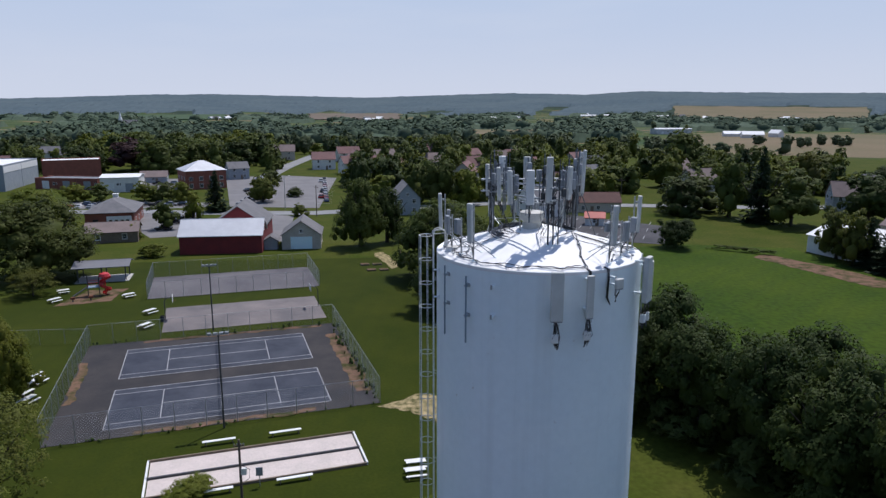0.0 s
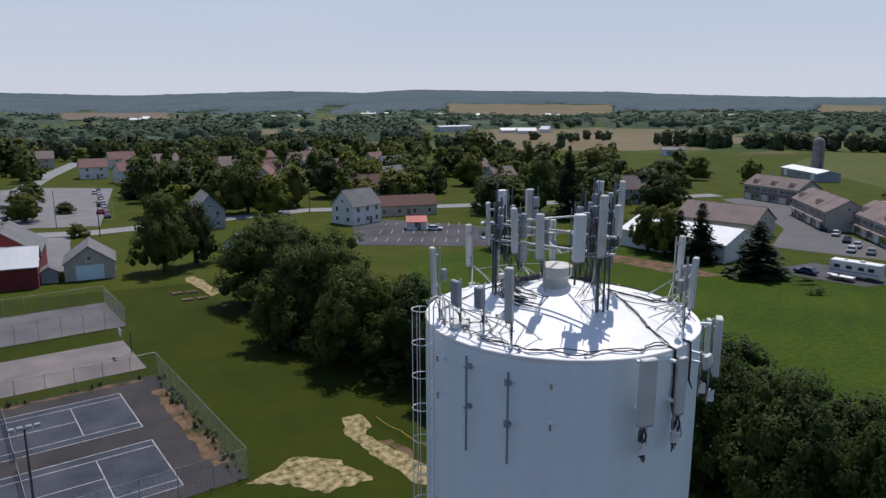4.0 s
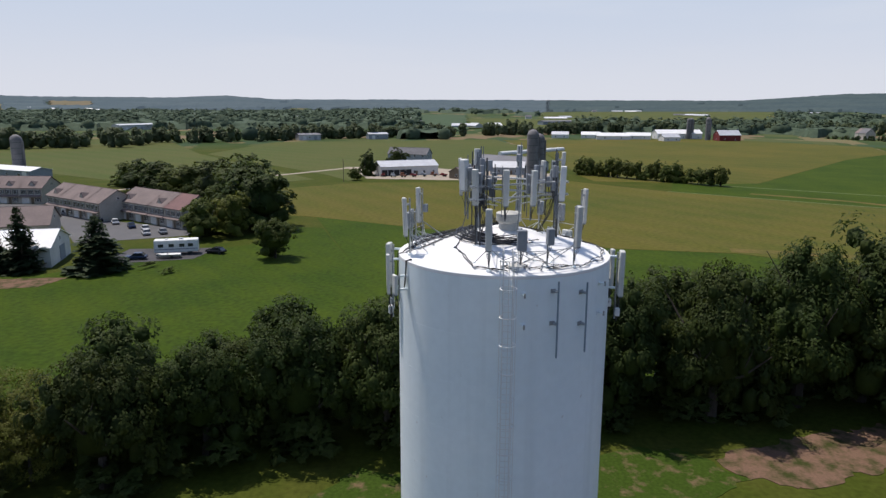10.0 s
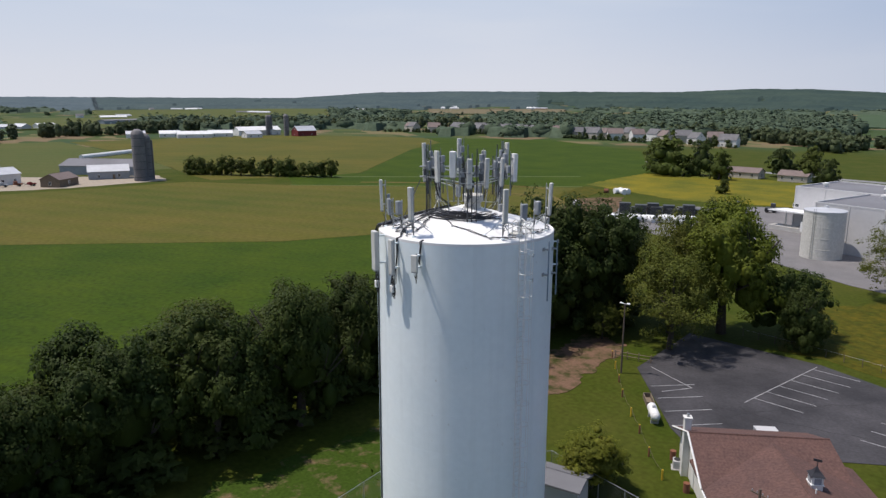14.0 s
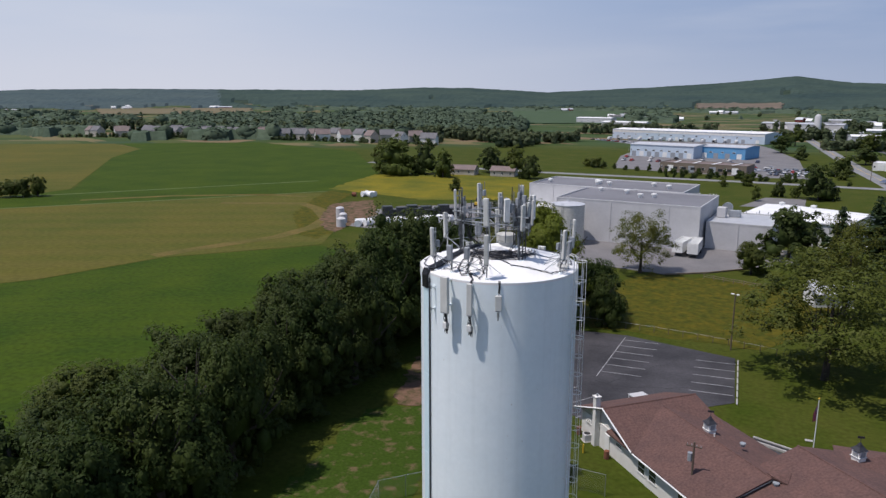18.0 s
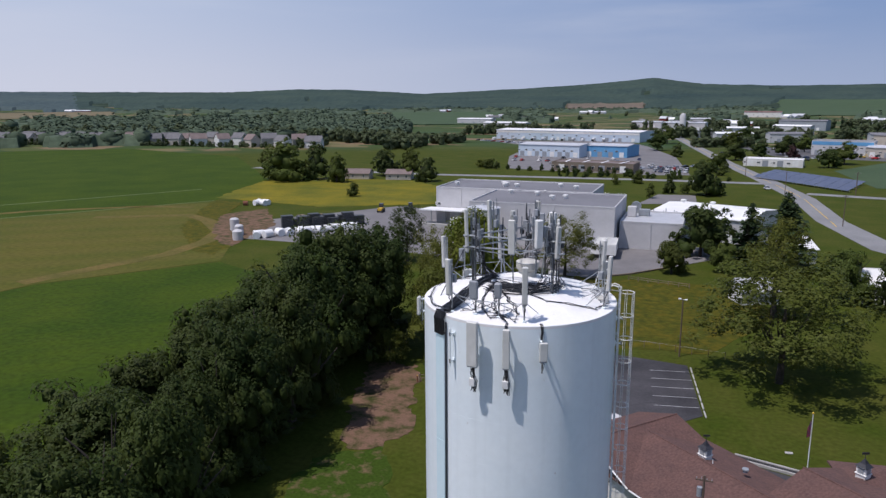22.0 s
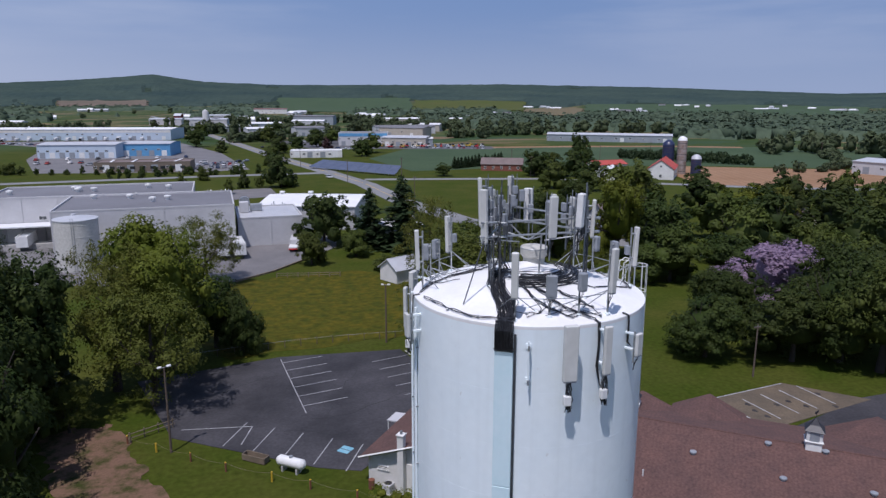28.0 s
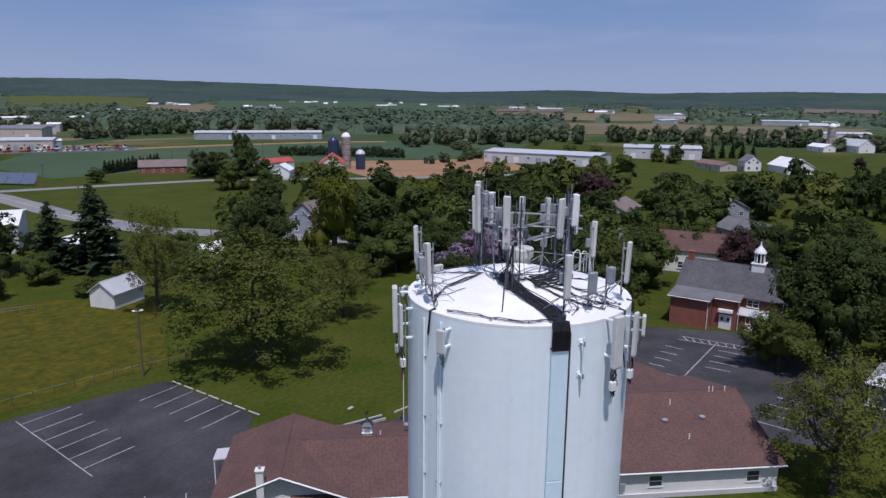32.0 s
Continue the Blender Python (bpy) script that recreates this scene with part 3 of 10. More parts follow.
# ---- ground ----
SKYLINE = [(1.7, 0.51), (12.9, 0.88), (19.0, 0.76), (23.2, 1.0), (29.8, 0.88), (39.4, 0.78), (42.4, 0.61), (52.3, 0.33), (60.4, 0.22), (68.3, 0.2), (72.5, 0.36), (76.6, 0.08), (82.2, 0.02), (98.3, 0.02), (105.9, 0.1), (112.2, 0.1), (118.9, 0.56), (125.6, 0.67), (142.7, 0.62), (147.6, 0.83), (151.5, 0.81), (157.8, 0.45), (165.8, 0.82), (171.3, 1.13), (175.8, 1.55), (179.4, 1.03), (185.4, 0.86), (203.2, 0.96), (214.0, 0.74), (227.0, 0.25), (236.9, 0.48), (243.3, 0.27), (253.1, 0.46), (258.9, 0.38), (336.0, 0.34), (344.9, 0.66), (350.1, 0.73)]


def skyline(a):
    a %= 360
    t = SKYLINE
    for (a0, e0), (a1, e1) in zip(t, t[1:] + [(t[0][0] + 360, t[0][1])]):
        for b in (a, a + 360):
            if a0 <= b <= a1:
                return e0 + (e1 - e0) * (b - a0) / max(a1 - a0, 1e-6)
    return 0.3


def land(x, y):
    """Height of the land: level near the tower, rising into wooded ridges far off."""
    r = math.hypot(x, y)
    if r < 1500:
        return 0.0
    a = math.degrees(math.atan2(x, y))
    top = 34 + 4300 * math.tan(radians(max(skyline(a), 0.1)))
    s = min(max((r - 2300) / 2000, 0), 1)
    roll = 9 * (noise.noise(Vector((x / 600, y / 600, 3))) + 0.35) * min((r - 1500) / 700, 1)
    return max(0.0, top * s * s * (3 - 2 * s) + roll * (1 - s))


def ground_sheet():
    radii = [0, 40, 80, 130, 190, 260, 340, 440, 560, 700, 880, 1100, 1300, 1500, 1750, 2000] + [2150 + 110 * k for k in range(21)] + [4700, 4900]
    seg = 720
    mb = Mb()
    vs = [(0, 0, 0)]
    for r in radii[1:]:
        for k in range(seg):
            a = 360 * k / seg
            p = polar(a, r)
            z = land(p.x, p.y) + (5.5 * noise.noise(Vector((a * 1.3, r / 90, 2))) + 3 * noise.noise(Vector((a * 3.9, r / 40, 7))) if r > 3900 else 0) if r < 4400 else land(*polar(a, 4340).xy) * (0.9 if r < 4800 else 0.4)
            vs.append((p.x, p.y, z))
    fs = [(0, 1 + (k + 1) % seg, 1 + k) for k in range(seg)]
    for i in range(len(radii) - 2):
        o = 1 + i * seg
        fs += [(o + k, o + (k + 1) % seg, o + seg + (k + 1) % seg, o + seg + k) for k in range(seg)]
    mb.add(vs, fs)
    return mb.mesh("ground", True)


def ground_material():
    m = mat("countryside", (0.037, 0.056, 0.005), (0.064, 0.070, 0.012), 0.10, 0.95, fine=1.6, bump=0.3, detail=9.0, grain_by=0.45, spec=0.08)
    nt = m.node_tree
    n, link = nt.nodes, nt.links.new
    bsdf = n["Principled BSDF"]
    near = bsdf.inputs["Base Color"].links[0].from_socket
    geo = n.new("ShaderNodeNewGeometry")
    warp = n.new("ShaderNodeMapping")
    warp.inputs["Scale"].default_value, warp.inputs["Rotation"].default_value = (0.0040, 0.0075, 0.0), (0, 0, radians(35))
    link(geo.outputs["Position"], warp.inputs["Vector"])
    cell = n.new("ShaderNodeTexVoronoi")
    cell.distance = "CHEBYCHEV"
    link(warp.outputs["Vector"], cell.inputs["Vector"])
    ramp = n.new("ShaderNodeValToRGB")
    ramp.color_ramp.interpolation = "CONSTANT"
    stops = [(0.0, (0.045, 0.070, 0.022)), (0.2, (0.075, 0.090, 0.032)), (0.38, (0.035, 0.062, 0.018)), (0.52, (0.17, 0.125, 0.075)), (0.62, (0.050, 0.078, 0.028)), (0.76, (0.155, 0.13, 0.065)), (0.88, (0.042, 0.072, 0.034))]
    while len(ramp.color_ramp.elements) < len(stops):
        ramp.color_ramp.elements.new(0.5)
    for e, (p, c) in zip(ramp.color_ramp.elements, stops):
        e.position, e.color = p, (*c, 1)
    sep = n.new("ShaderNodeSeparateColor")
    link(cell.outputs["Color"], sep.inputs[0])
    link(sep.outputs[0], ramp.inputs[0])
    wood = n.new("ShaderNodeTexNoise")
    wood.inputs["Scale"].default_value, wood.inputs["Detail"].default_value = 0.02, 8
    link(geo.outputs["Position"], wood.inputs["Vector"])
    wcol = n.new("ShaderNodeValToRGB")
    wcol.color_ramp.elements[0].position, wcol.color_ramp.elements[0].color = 0.35, (0.016, 0.028, 0.019, 1)
    wcol.color_ramp.elements[1].position, wcol.color_ramp.elements[1].color = 0.65, (0.040, 0.060, 0.038, 1)
    link(wood.outputs["Fac"], wcol.inputs[0])
    dist = n.new("ShaderNodeVectorMath")
    dist.operation = "LENGTH"
    link(geo.outputs["Position"], dist.inputs[0])

    def blend(a, b, lo, hi, src):
        r = n.new("ShaderNodeMapRange")
        r.inputs["From Min"].default_value, r.inputs["From Max"].default_value = lo, hi
        link(src, r.inputs["Value"])
        x = n.new("ShaderNodeMix")
        x.data_type = "RGBA"
        link(r.outputs["Result"], x.inputs["Factor"])
        link(a, x.inputs["A"])
        link(b, x.inputs["B"])
        return x.outputs["Result"]

    far = blend(near, ramp.outputs["Color"], 480, 560, dist.outputs["Value"])
    sepz = n.new("ShaderNodeSeparateXYZ")
    link(geo.outputs["Position"], sepz.inputs[0])
    far = blend(far, wcol.outputs["Color"], 14, 26, sepz.outputs["Z"])
    patch = n.new("ShaderNodeTexNoise")
    patch.inputs["Scale"].default_value, patch.inputs["Detail"].default_value = 0.0022, 5
    link(geo.outputs["Position"], patch.inputs["Vector"])
    edge = n.new("ShaderNodeMath")
    edge.operation = "MULTIPLY_ADD"
    edge.inputs[1].default_value = 2600
    link(patch.outputs["Fac"], edge.inputs[0])
    link(dist.outputs["Value"], edge.inputs[2])
    far = blend(far, wcol.outputs["Color"], 3900, 3950, edge.outputs[0])
    link(far, bsdf.inputs["Base Color"])
    return m


# far land cover by bearing and distance: open fields, and woods that close the view
FAR_FIELDS = [(25.8, 38.8, 1820, 2980, "tan"), (-3.2, 4, 1640, 2500, "soil"), (9.8, 15.3, 660, 960, "tan"), (28.9, 43.1, 520, 860, "tan"), (-16, -9.6, 1710, 2420, "green"), (53.4, 57.3, 2210, 3170, "tan"), (60.4, 63, 3030, 3460, "tan"),
              (91.4, 98.4, 880, 1460, "olive"), (97.5, 114.6, 1180, 2450, "olive"), (87.5, 91.3, 800, 1840, "green"), (123, 134, 1760, 2450, "tan"), (155, 164, 1050, 2000, "green"), (169.3, 175.2, 2510, 2780, "soil"),
              (184.8, 195.3, 1660, 3000, "green"), (195.5, 204.4, 1850, 2850, "olive"), (204.5, 209.1, 1400, 2310, "tan"), (209.3, 229.1, 1500, 2660, "green"), (231.3, 246.3, 1080, 1590, "tan"), (231.4, 236.9, 1640, 1940, "soil"), (254.3, 259, 1890, 2530, "soil"), (237.5, 259, 670, 970, "tan")]
FAR_WOODS = [(24, 46, 1020, 1600), (128, 158, 640, 1500), (335, 383, 620, 1000), (216.5, 236.9, 640, 1060), (196, 216, 760, 1250), (46, 88, 900, 2300), (100, 122, 780, 1080), (140, 184, 2050, 2300)]
HIGHWAY_FAR = [(-21, -397), (17, -672), (60, -980), (120, -1400)]


def farmland(a, r):
    """0: mixed country, 1: woods, 2: open field, 3: road and works."""
    a = (a + 24) % 360 - 24
    ja, jr = a + 0.7 * noise.noise(Vector((a / 2, r / 150, 3))), r * (1 + 0.05 * noise.noise(Vector((a / 3, r / 300, 6))))
    for a0, a1, r0, r1, _ in FAR_FIELDS:
        if a0 - 0.2 < a < a1 + 0.2 and r0 * 0.97 < r < r1 * 1.02:
            return 2
    if 156 < a < 207 and r < 1120 and not (196 < a and r > 760):
        return 3
    x, y = r * math.sin(radians(a)), r * math.cos(radians(a))
    for (x0, y0), (x1, y1) in zip(HIGHWAY_FAR, HIGHWAY_FAR[1:]):
        f = min(max(((x - x0) * (x1 - x0) + (y - y0) * (y1 - y0)) / ((x1 - x0) ** 2 + (y1 - y0) ** 2), 0), 1)
        if math.hypot(x - x0 - f * (x1 - x0), y - y0 - f * (y1 - y0)) < 45:
            return 3
    for a0, a1, r0, r1 in FAR_WOODS:
        if (a0 < ja < a1 or a0 < ja + 360 < a1) and r0 < jr < r1:
            return 1
    return 0


ground = solid("ground", ground_sheet(), ground_material(), "mown grass and farmland rolling away to wooded ridges", "ground", kind="structure")


def sheet(name, poly, material, label, z=0.03, category="field", edge=0.0, step=3.0):
    """A flat patch of land cover laid over the ground, its rim made uneven by edge metres."""
    pts = []
    for i, (x, y) in enumerate(poly):
        x1, y1 = poly[(i + 1) % len(poly)]
        n = max(1, int(math.hypot(x1 - x, y1 - y) / step)) if edge else 1
        for k in range(n):
            px, py = x + (x1 - x) * k / n, y + (y1 - y) * k / n
            w = (noise.noise_vector(Vector((px * 0.31, py * 0.31, 5))) + noise.noise_vector(Vector((px, py, 2))) * (0.6 if step < 1 else 0)) * edge
            pts.append((px + w.x, py + w.y, z))
    return solid(name, Mb().slab(pts, z + 0.25), material, label, category, kind="structure")


sheet("field_crop", [(30, 92), (58, 92), (88, 62), (103, 22), (148, 36), (167, 42), (123, -35), (118, -62), (95, -92), (62, -78), (44, -48), (36, -10), (34, 30)], CROP, "green young crop in drilled rows beside the tree belt", 0.03)
sheet("lawn_houses", [(30, 92), (44, 118), (70, 122), (94, 114), (94, 84), (126, 50), (150, 46), (149, 37), (103, 21.9), (88, 61.9), (58, 91.9)], CROP, "bright green lawn between the houses and the field", 0.025, "lawn")
sheet("field_hay", [(167.5, 43), (123.5, -35), (118.5, -62), (96, -93), (120, -135), (163, -176), (230.6, -81.4), (266, -50), (262, -20), (258, 40), (215, 95), (178, 80)], HAY, "mown hayfield in tan and olive stripes", 0.045)
sheet("field_hay_far", [(262, 45), (290, 60), (420, 160), (560, 150), (620, -40), (420, -60), (330, -60), (300, 40)], OLIVE, "olive green hayfield beyond the dairy farm", 0.03)
sheet("field_olive", [(230, 100), (270, 62), (420, 165), (640, 280), (560, 380), (330, 250)], OLIVE, "olive field between the row houses and the farm", 0.045)
sheet("field_tan_east", [(267, -60), (290, -58), (420, -62), (610, -45), (640, -250), (520, -328), (446, -298), (391, -237), (260, -127), (262, -91)], HAY, "dry hayfield behind the hedgerow", 0.03)
sheet("field_green_far", [(231, -82), (261, -92), (259, -128), (390, -236), (445, -298), (520, -330), (430, -405), (290, -360), (182, -240), (164, -177)], CROP, "bright green crop running to the far houses", 0.05)
def far_field(a0, a1, r0, r1, material, label):
    """A far field draped over the rising land between two bearings and two distances."""
    n, top = 14, []
    for i in range(n + 1):
        for j in range(n + 1):
            a = a0 + (a1 - a0) * j / n + (0.35 * noise.noise(Vector((i * 0.7, a0, 1))) if j in (0, n) else 0)
            p = polar(a, r0 + (r1 - r0) * i / n + (0.03 * r0 * noise.noise(Vector((j * 0.6, a0, 3))) if i in (0, n) else 0))
            top.append((p.x, p.y, land(p.x, p.y) + 0.4 + r0 / 1000))
    w = n + 1
    fs = [(i * w + j, (i + 1) * w + j, (i + 1) * w + j + 1, i * w + j + 1) for i in range(n) for j in range(n)]
    rim = [j for j in range(w)] + [i * w + n for i in range(1, w)] + [n * w + j for j in range(n - 1, -1, -1)] + [i * w for i in range(n - 1, 0, -1)]
    fs += [(a, b, b + w * w, a + w * w) for a, b in zip(rim, rim[1:] + rim[:1])]
    return solid("field_far", Mb().add(top + [(x, y, z - 6) for x, y, z in top], fs), material, label, "field", kind="structure")


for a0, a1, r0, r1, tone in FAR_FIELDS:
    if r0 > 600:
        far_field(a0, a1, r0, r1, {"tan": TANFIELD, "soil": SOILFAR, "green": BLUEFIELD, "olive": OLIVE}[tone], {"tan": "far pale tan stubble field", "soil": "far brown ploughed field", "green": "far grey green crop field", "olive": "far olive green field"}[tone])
sheet("yard_dirt", [(140, -150), (133, -166), (112, -140), (104, -108), (112, -112), (124, -126)], DIRT, "reddish trampled earth beside the works yard", 0.075, "earth", 1.5, 1.0)
sheet("weed_strip", [(136, -126), (158, -164), (164, -178), (150, -176), (141, -156), (124, -126), (104, -106), (102, -98), (110, -100)], MEADOW, "strip of yellow flowering weeds beside the field", 0.065, "weeds", 1.5, 1.0)
sheet("parking_lot_offices", [(-30, -560), (-100, -562), (-182, -446), (-168, -424), (-104, -446), (-50, -466)], ASPHALT3, "asphalt car park round the blue banded offices", 0.06, "car park")
sheet("field_canola", [(169, -184), (186, -240), (172, -262), (120, -262), (74, -228), (82, -196), (118, -176)], CANOLA, "yellow flowering crop", 0.06, edge=2)
sheet("field_meadow", [(14, -63), (-12, -66), (-24, -92), (-12, -108), (14, -106), (24, -84)], MEADOW, "meadow full of yellow buttercups", 0.03, edge=1.5)
sheet("field_soil", [(-196, -272), (-176, -212), (-206, -188), (-258, -186), (-300, -236), (-262, -252), (-219, -280)], SOIL, "bare brown ploughed field", 0.05)
sheet("field_young", [(-71, -372), (-76, -296), (-150, -300), (-222, -282), (-300, -240), (-420, -300), (-396, -376), (-285, -425), (-173, -440), (-110, -440)], BLUEFIELD, "grey green young crop", 0.04)
sheet("field_stubble", [(250, 430), (336, 382), (520, 430), (700, 700), (461, 820), (300, 640)], TANFIELD, "pale tan stubble field", 0.04)
sheet("garden_bed", [(79, 106), (84, 108), (92, 88), (93, 76), (86, 78), (82, 94)], DIRT, "dug vegetable garden bed of brown soil", 0.05, "garden", 0.5, 0.5)
sheet("lawn_park", [(-62, 118), (4, 116), (12, 66), (16, 46), (8, 30), (-4, 18), (-70, 14), (-80, 60)], LAWN, "striped mown park lawn", 0.02, "lawn")
sheet("bare_earth", [(21, -24), (25, -22), (30, -34), (33, -46), (27, -48), (23, -38), (20, -30)], DIRT, "bare trampled brown earth beside the trees", 0.05, "earth", 1.2, 0.5)
for nm_, pts_ in (("bare_earth_tower", [(7, 16), (21, 13), (23.5, -1.0), (8, -1.0), (6, 4)]), ("bare_earth_path", [(8.3, -1.1), (23.5, -1.1), (27, -20), (21, -24), (15, -14)])):
    sheet(nm_, pts_, WORN, "worn earth and thin grass below the tower", 0.04, "earth", 1.6, 0.8)
sheet("sand_patch", [(-7, 37), (-3, 40), (1, 38), (3, 33), (-1, 32.5), (-4, 34.5)], SAND, "patch of dry sand and straw on the lawn", 0.06, "sand", 0.9, 0.35)
sheet("sand_strip", [(4.3, 46.3), (6.3, 46.5), (6.7, 43.1), (5.4, 41.5), (7.5, 36.4), (9.2, 29.9), (7.9, 28.6), (6.4, 30.3), (4.9, 35.2), (3.4, 42.4)], SAND, "dug trench of straw and sand across the lawn", 0.06, "sand", 0.45, 0.35)
sheet("trench_soil", [(5.9, 39.6), (7.6, 39.3), (8.4, 36.4), (7.9, 34.6), (7.0, 38.0)], DIRT, "bare brown soil beside the trench", 0.05, "earth", 0.3, 0.35)
sheet("trench_soil_end", [(9.3, 31.6), (10.3, 31.2), (9.9, 29.2), (9.1, 29.6)], DIRT, "bare brown soil at the trench end", 0.05, "earth", 0.3, 0.35)
sheet("sand_garden", [(-5.2, 121), (-2.8, 121.7), (0.6, 106.6), (-1.7, 104.5)], SAND, "straw covered garden strip", 0.06, "sand", 0.6, 0.5)

# ---- paved places ----
def hallpt_xy(s, n):
    return (-0.757 * s + 0.653 * n, 0.653 * s + 0.757 * n)


LOT = [(20.2, -42), (6.7, -31.5), (2.8, -29.6), (-3.6, -35.6), (-11.3, -44), (-9, -60.3), (7.4, -62.3), (25, -59)]
sheet("parking_lot_hall", LOT, ASPHALT, "dark worn asphalt car park with white bays", 0.05, "car park")
sheet("parking_lot_school", [(-40, -14), (-42, -24), (-57, -28), (-70, -28), (-82, -10), (-74, 12), (-48, 6), (-44, -4)], ASPHALT, "dark asphalt car park beside the brick school", 0.05, "car park")
sheet("driveway_school", [(-27.7, -32.3), (-36, -25), (-42, -24), (-40, -14), (-34, -14), (-27, -27)], ASPHALT, "asphalt drive behind the hall", 0.045, "drive")
sheet("forecourt_hall", [tuple(hallpt_xy(*p)) for p in ((-9.5, -30.6), (-0.2, -32), (-0.2, -42.4), (-4.4, -38.4), (-11.6, -35.2))], ASPHALT, "asphalt forecourt behind the hall", 0.04, "drive")
sheet("gravel_bay", [(-38.6, -33.1), (-51, -34.4), (-57.4, -27.2), (-40.4, -24.7)], TANGRAVEL, "tan gravel parking bay with white bars", 0.07, "car park")
sheet("parking_lot_church", [(36, 138), (66, 122), (82, 142), (58, 171), (44, 163)], ASPHALT, "asphalt church car park with white bays", 0.05, "car park")
sheet("parking_lot_town", [(-67, 303), (-44, 311), (-15.6, 295), (-20, 196), (-49.7, 203)], ASPHALT2, "pale asphalt town car park", 0.05, "car park")
sheet("yard_barns", [(-34, 183), (-27, 180), (-25.6, 139), (-29.5, 137)], ASPHALT2, "worn asphalt yard beside the barns", 0.045, "yard")
sheet("parking_lot_row", [(-112, 205), (-58, 201), (-57, 214), (-112, 222)], ASPHALT2, "asphalt strip with parked cars along the town street", 0.045, "car park")
sheet("parking_lot_garages", [(-104, 262), (-76, 256), (-70, 300), (-100, 300)], ASPHALT2, "pale asphalt yard between the town blocks", 0.045, "car park")
sheet("parking_lot_station", [(-75, 193), (-57, 190), (-53, 149), (-60.6, 147), (-69, 163)], ASPHALT2, "pale asphalt yard of the fire house", 0.05, "car park")
sheet("parking_lot_rows", [(126, 92), (138, 66), (147, 74), (160, 102), (177, 124), (190, 136), (191, 160), (182, 160), (170, 134), (150, 108)], ASPHALT3, "asphalt court before the row houses", 0.05, "car park")
sheet("rv_pad", [(104, 76), (120, 76), (122, 56), (110, 58)], ASPHALT, "small asphalt pad for vehicles", 0.05, "car park")
sheet("farm_yard", [(274, 40), (300, 46), (330, 58), (336, 20), (316, -2), (300, -46), (276, -44), (268, -6)], GRAVEL, "gravel farm yard", 0.06, "yard", 1.5)
sheet("works_yard", [(64, -118), (112, -118), (124, -140), (92, -186), (60, -180), (48, -150), (8, -146), (-14, -146), (-12, -132), (-4.6, -122.3), (4, -112), (11.5, -105.8), (26, -107), (48, -114)], ASPHALT2, "pale worn concrete works yard", 0.07, "yard")
sheet("works_lot", [(94, -336), (115, -418), (126, -525), (190, -600), (60, -612), (36, -545), (10, -440), (-2, -327), (18, -322), (64, -329)], ASPHALT2, "pale asphalt round the far works halls", 0.05, "car park")
sheet("works_lot_back", [(13, -219), (8, -248), (-6, -250), (-7, -226)], ASPHALT2, "small asphalt lot behind the warehouse", 0.05, "car park")
sheet("works_lot_east", [(-90, -458), (-142, -444), (-176, -432), (-170, -468), (-153, -496), (-95, -488)], GRAVEL, "pale gravel yard of the machine dealer", 0.05, "car park")


def ribbon(name, pts, width, material, label, z=0.08):
    pts = [Vector((x, y, 0)) for x, y in pts]
    left, right = [], []
    for i, p in enumerate(pts):
        d = (pts[min(i + 1, len(pts) - 1)] - pts[max(i - 1, 0)]).normalized()
        n = Vector((-d.y, d.x, 0)) * width / 2
        left.append((*(p + n).xy, z))
        right.append((*(p - n).xy, z))
    mb = Mb()
    for i in range(len(pts) - 1):
        mb.slab([left[i], right[i], right[i + 1], left[i + 1]][::-1], z + 0.2)
    return solid(name, mb, material, label, "road", kind="structure")


ribbon("road_highway", [(-96, -90), (-70, -132), (-53, -158), (-46, -200), (-44, -252), (-34, -320), (-21, -397), (17, -672), (60, -980), (120, -1400)], 8.6, ROADM, "long straight grey highway running to the hills")
ribbon("road_side", [(-47, -268), (-84, -259), (-119, -249), (-155, -222), (-190, -196), (-260, -160)], 6, ROADM, "side road crossing the fields", 0.1)
ribbon("road_town", [(-190, 206), (-101, 197), (-78, 196), (-58, 190), (-21, 185), (40, 200), (120, 180), (190, 170)], 8, ROADM, "town street", 0.09)
ribbon("road_town_north", [(-50, 290), (-44, 360), (-30, 470)], 8, ROADM, "town street running between houses", 0.09)
ribbon("field_margin", [(263, -92), (228, -146), (192, -204)], 1.6, WEEDS, "weedy margin between two fields", 0.07)
ribbon("field_edge", [(232, -81), (197, -129), (164, -177)], 1.3, WEEDS, "weedy margin beside the hayfield", 0.07)
ribbon("soil_margin", [(-176, -441), (-240, -432), (-302, -416), (-350, -390)], 13, SOIL, "brown bare strip at the field end", 0.065)
MOWN = mat("dry_mown_track", (0.145, 0.105, 0.034), (0.085, 0.082, 0.020), 0.12, 0.95, fine=1.0, grain_by=0.4, spec=0.1)
ribbon("mown_track_near", [(122, -62), (117, -81.5), (113, -94), (114.8, -111.6), (121, -125), (136.5, -139), (150, -146), (176, -132)], 4.5, MOWN, "tan mown track curving round the hayfield", 0.07)
ribbon("mown_track_far", [(226, -110), (206, -136), (176, -158), (160, -160)], 3.6, MOWN, "tan mown track along the hayfield edge", 0.07)
ribbon("road_farm", [(226, 132), (262, 104), (294, 76.4), (326, 54)], 3.6, GRAVEL, "pale gravel farm lane", 0.1)
ribbon("road_works", [(230, -296), (120, -292), (20, -300), (-40, -300)], 7, ROADM, "works access road", 0.1)


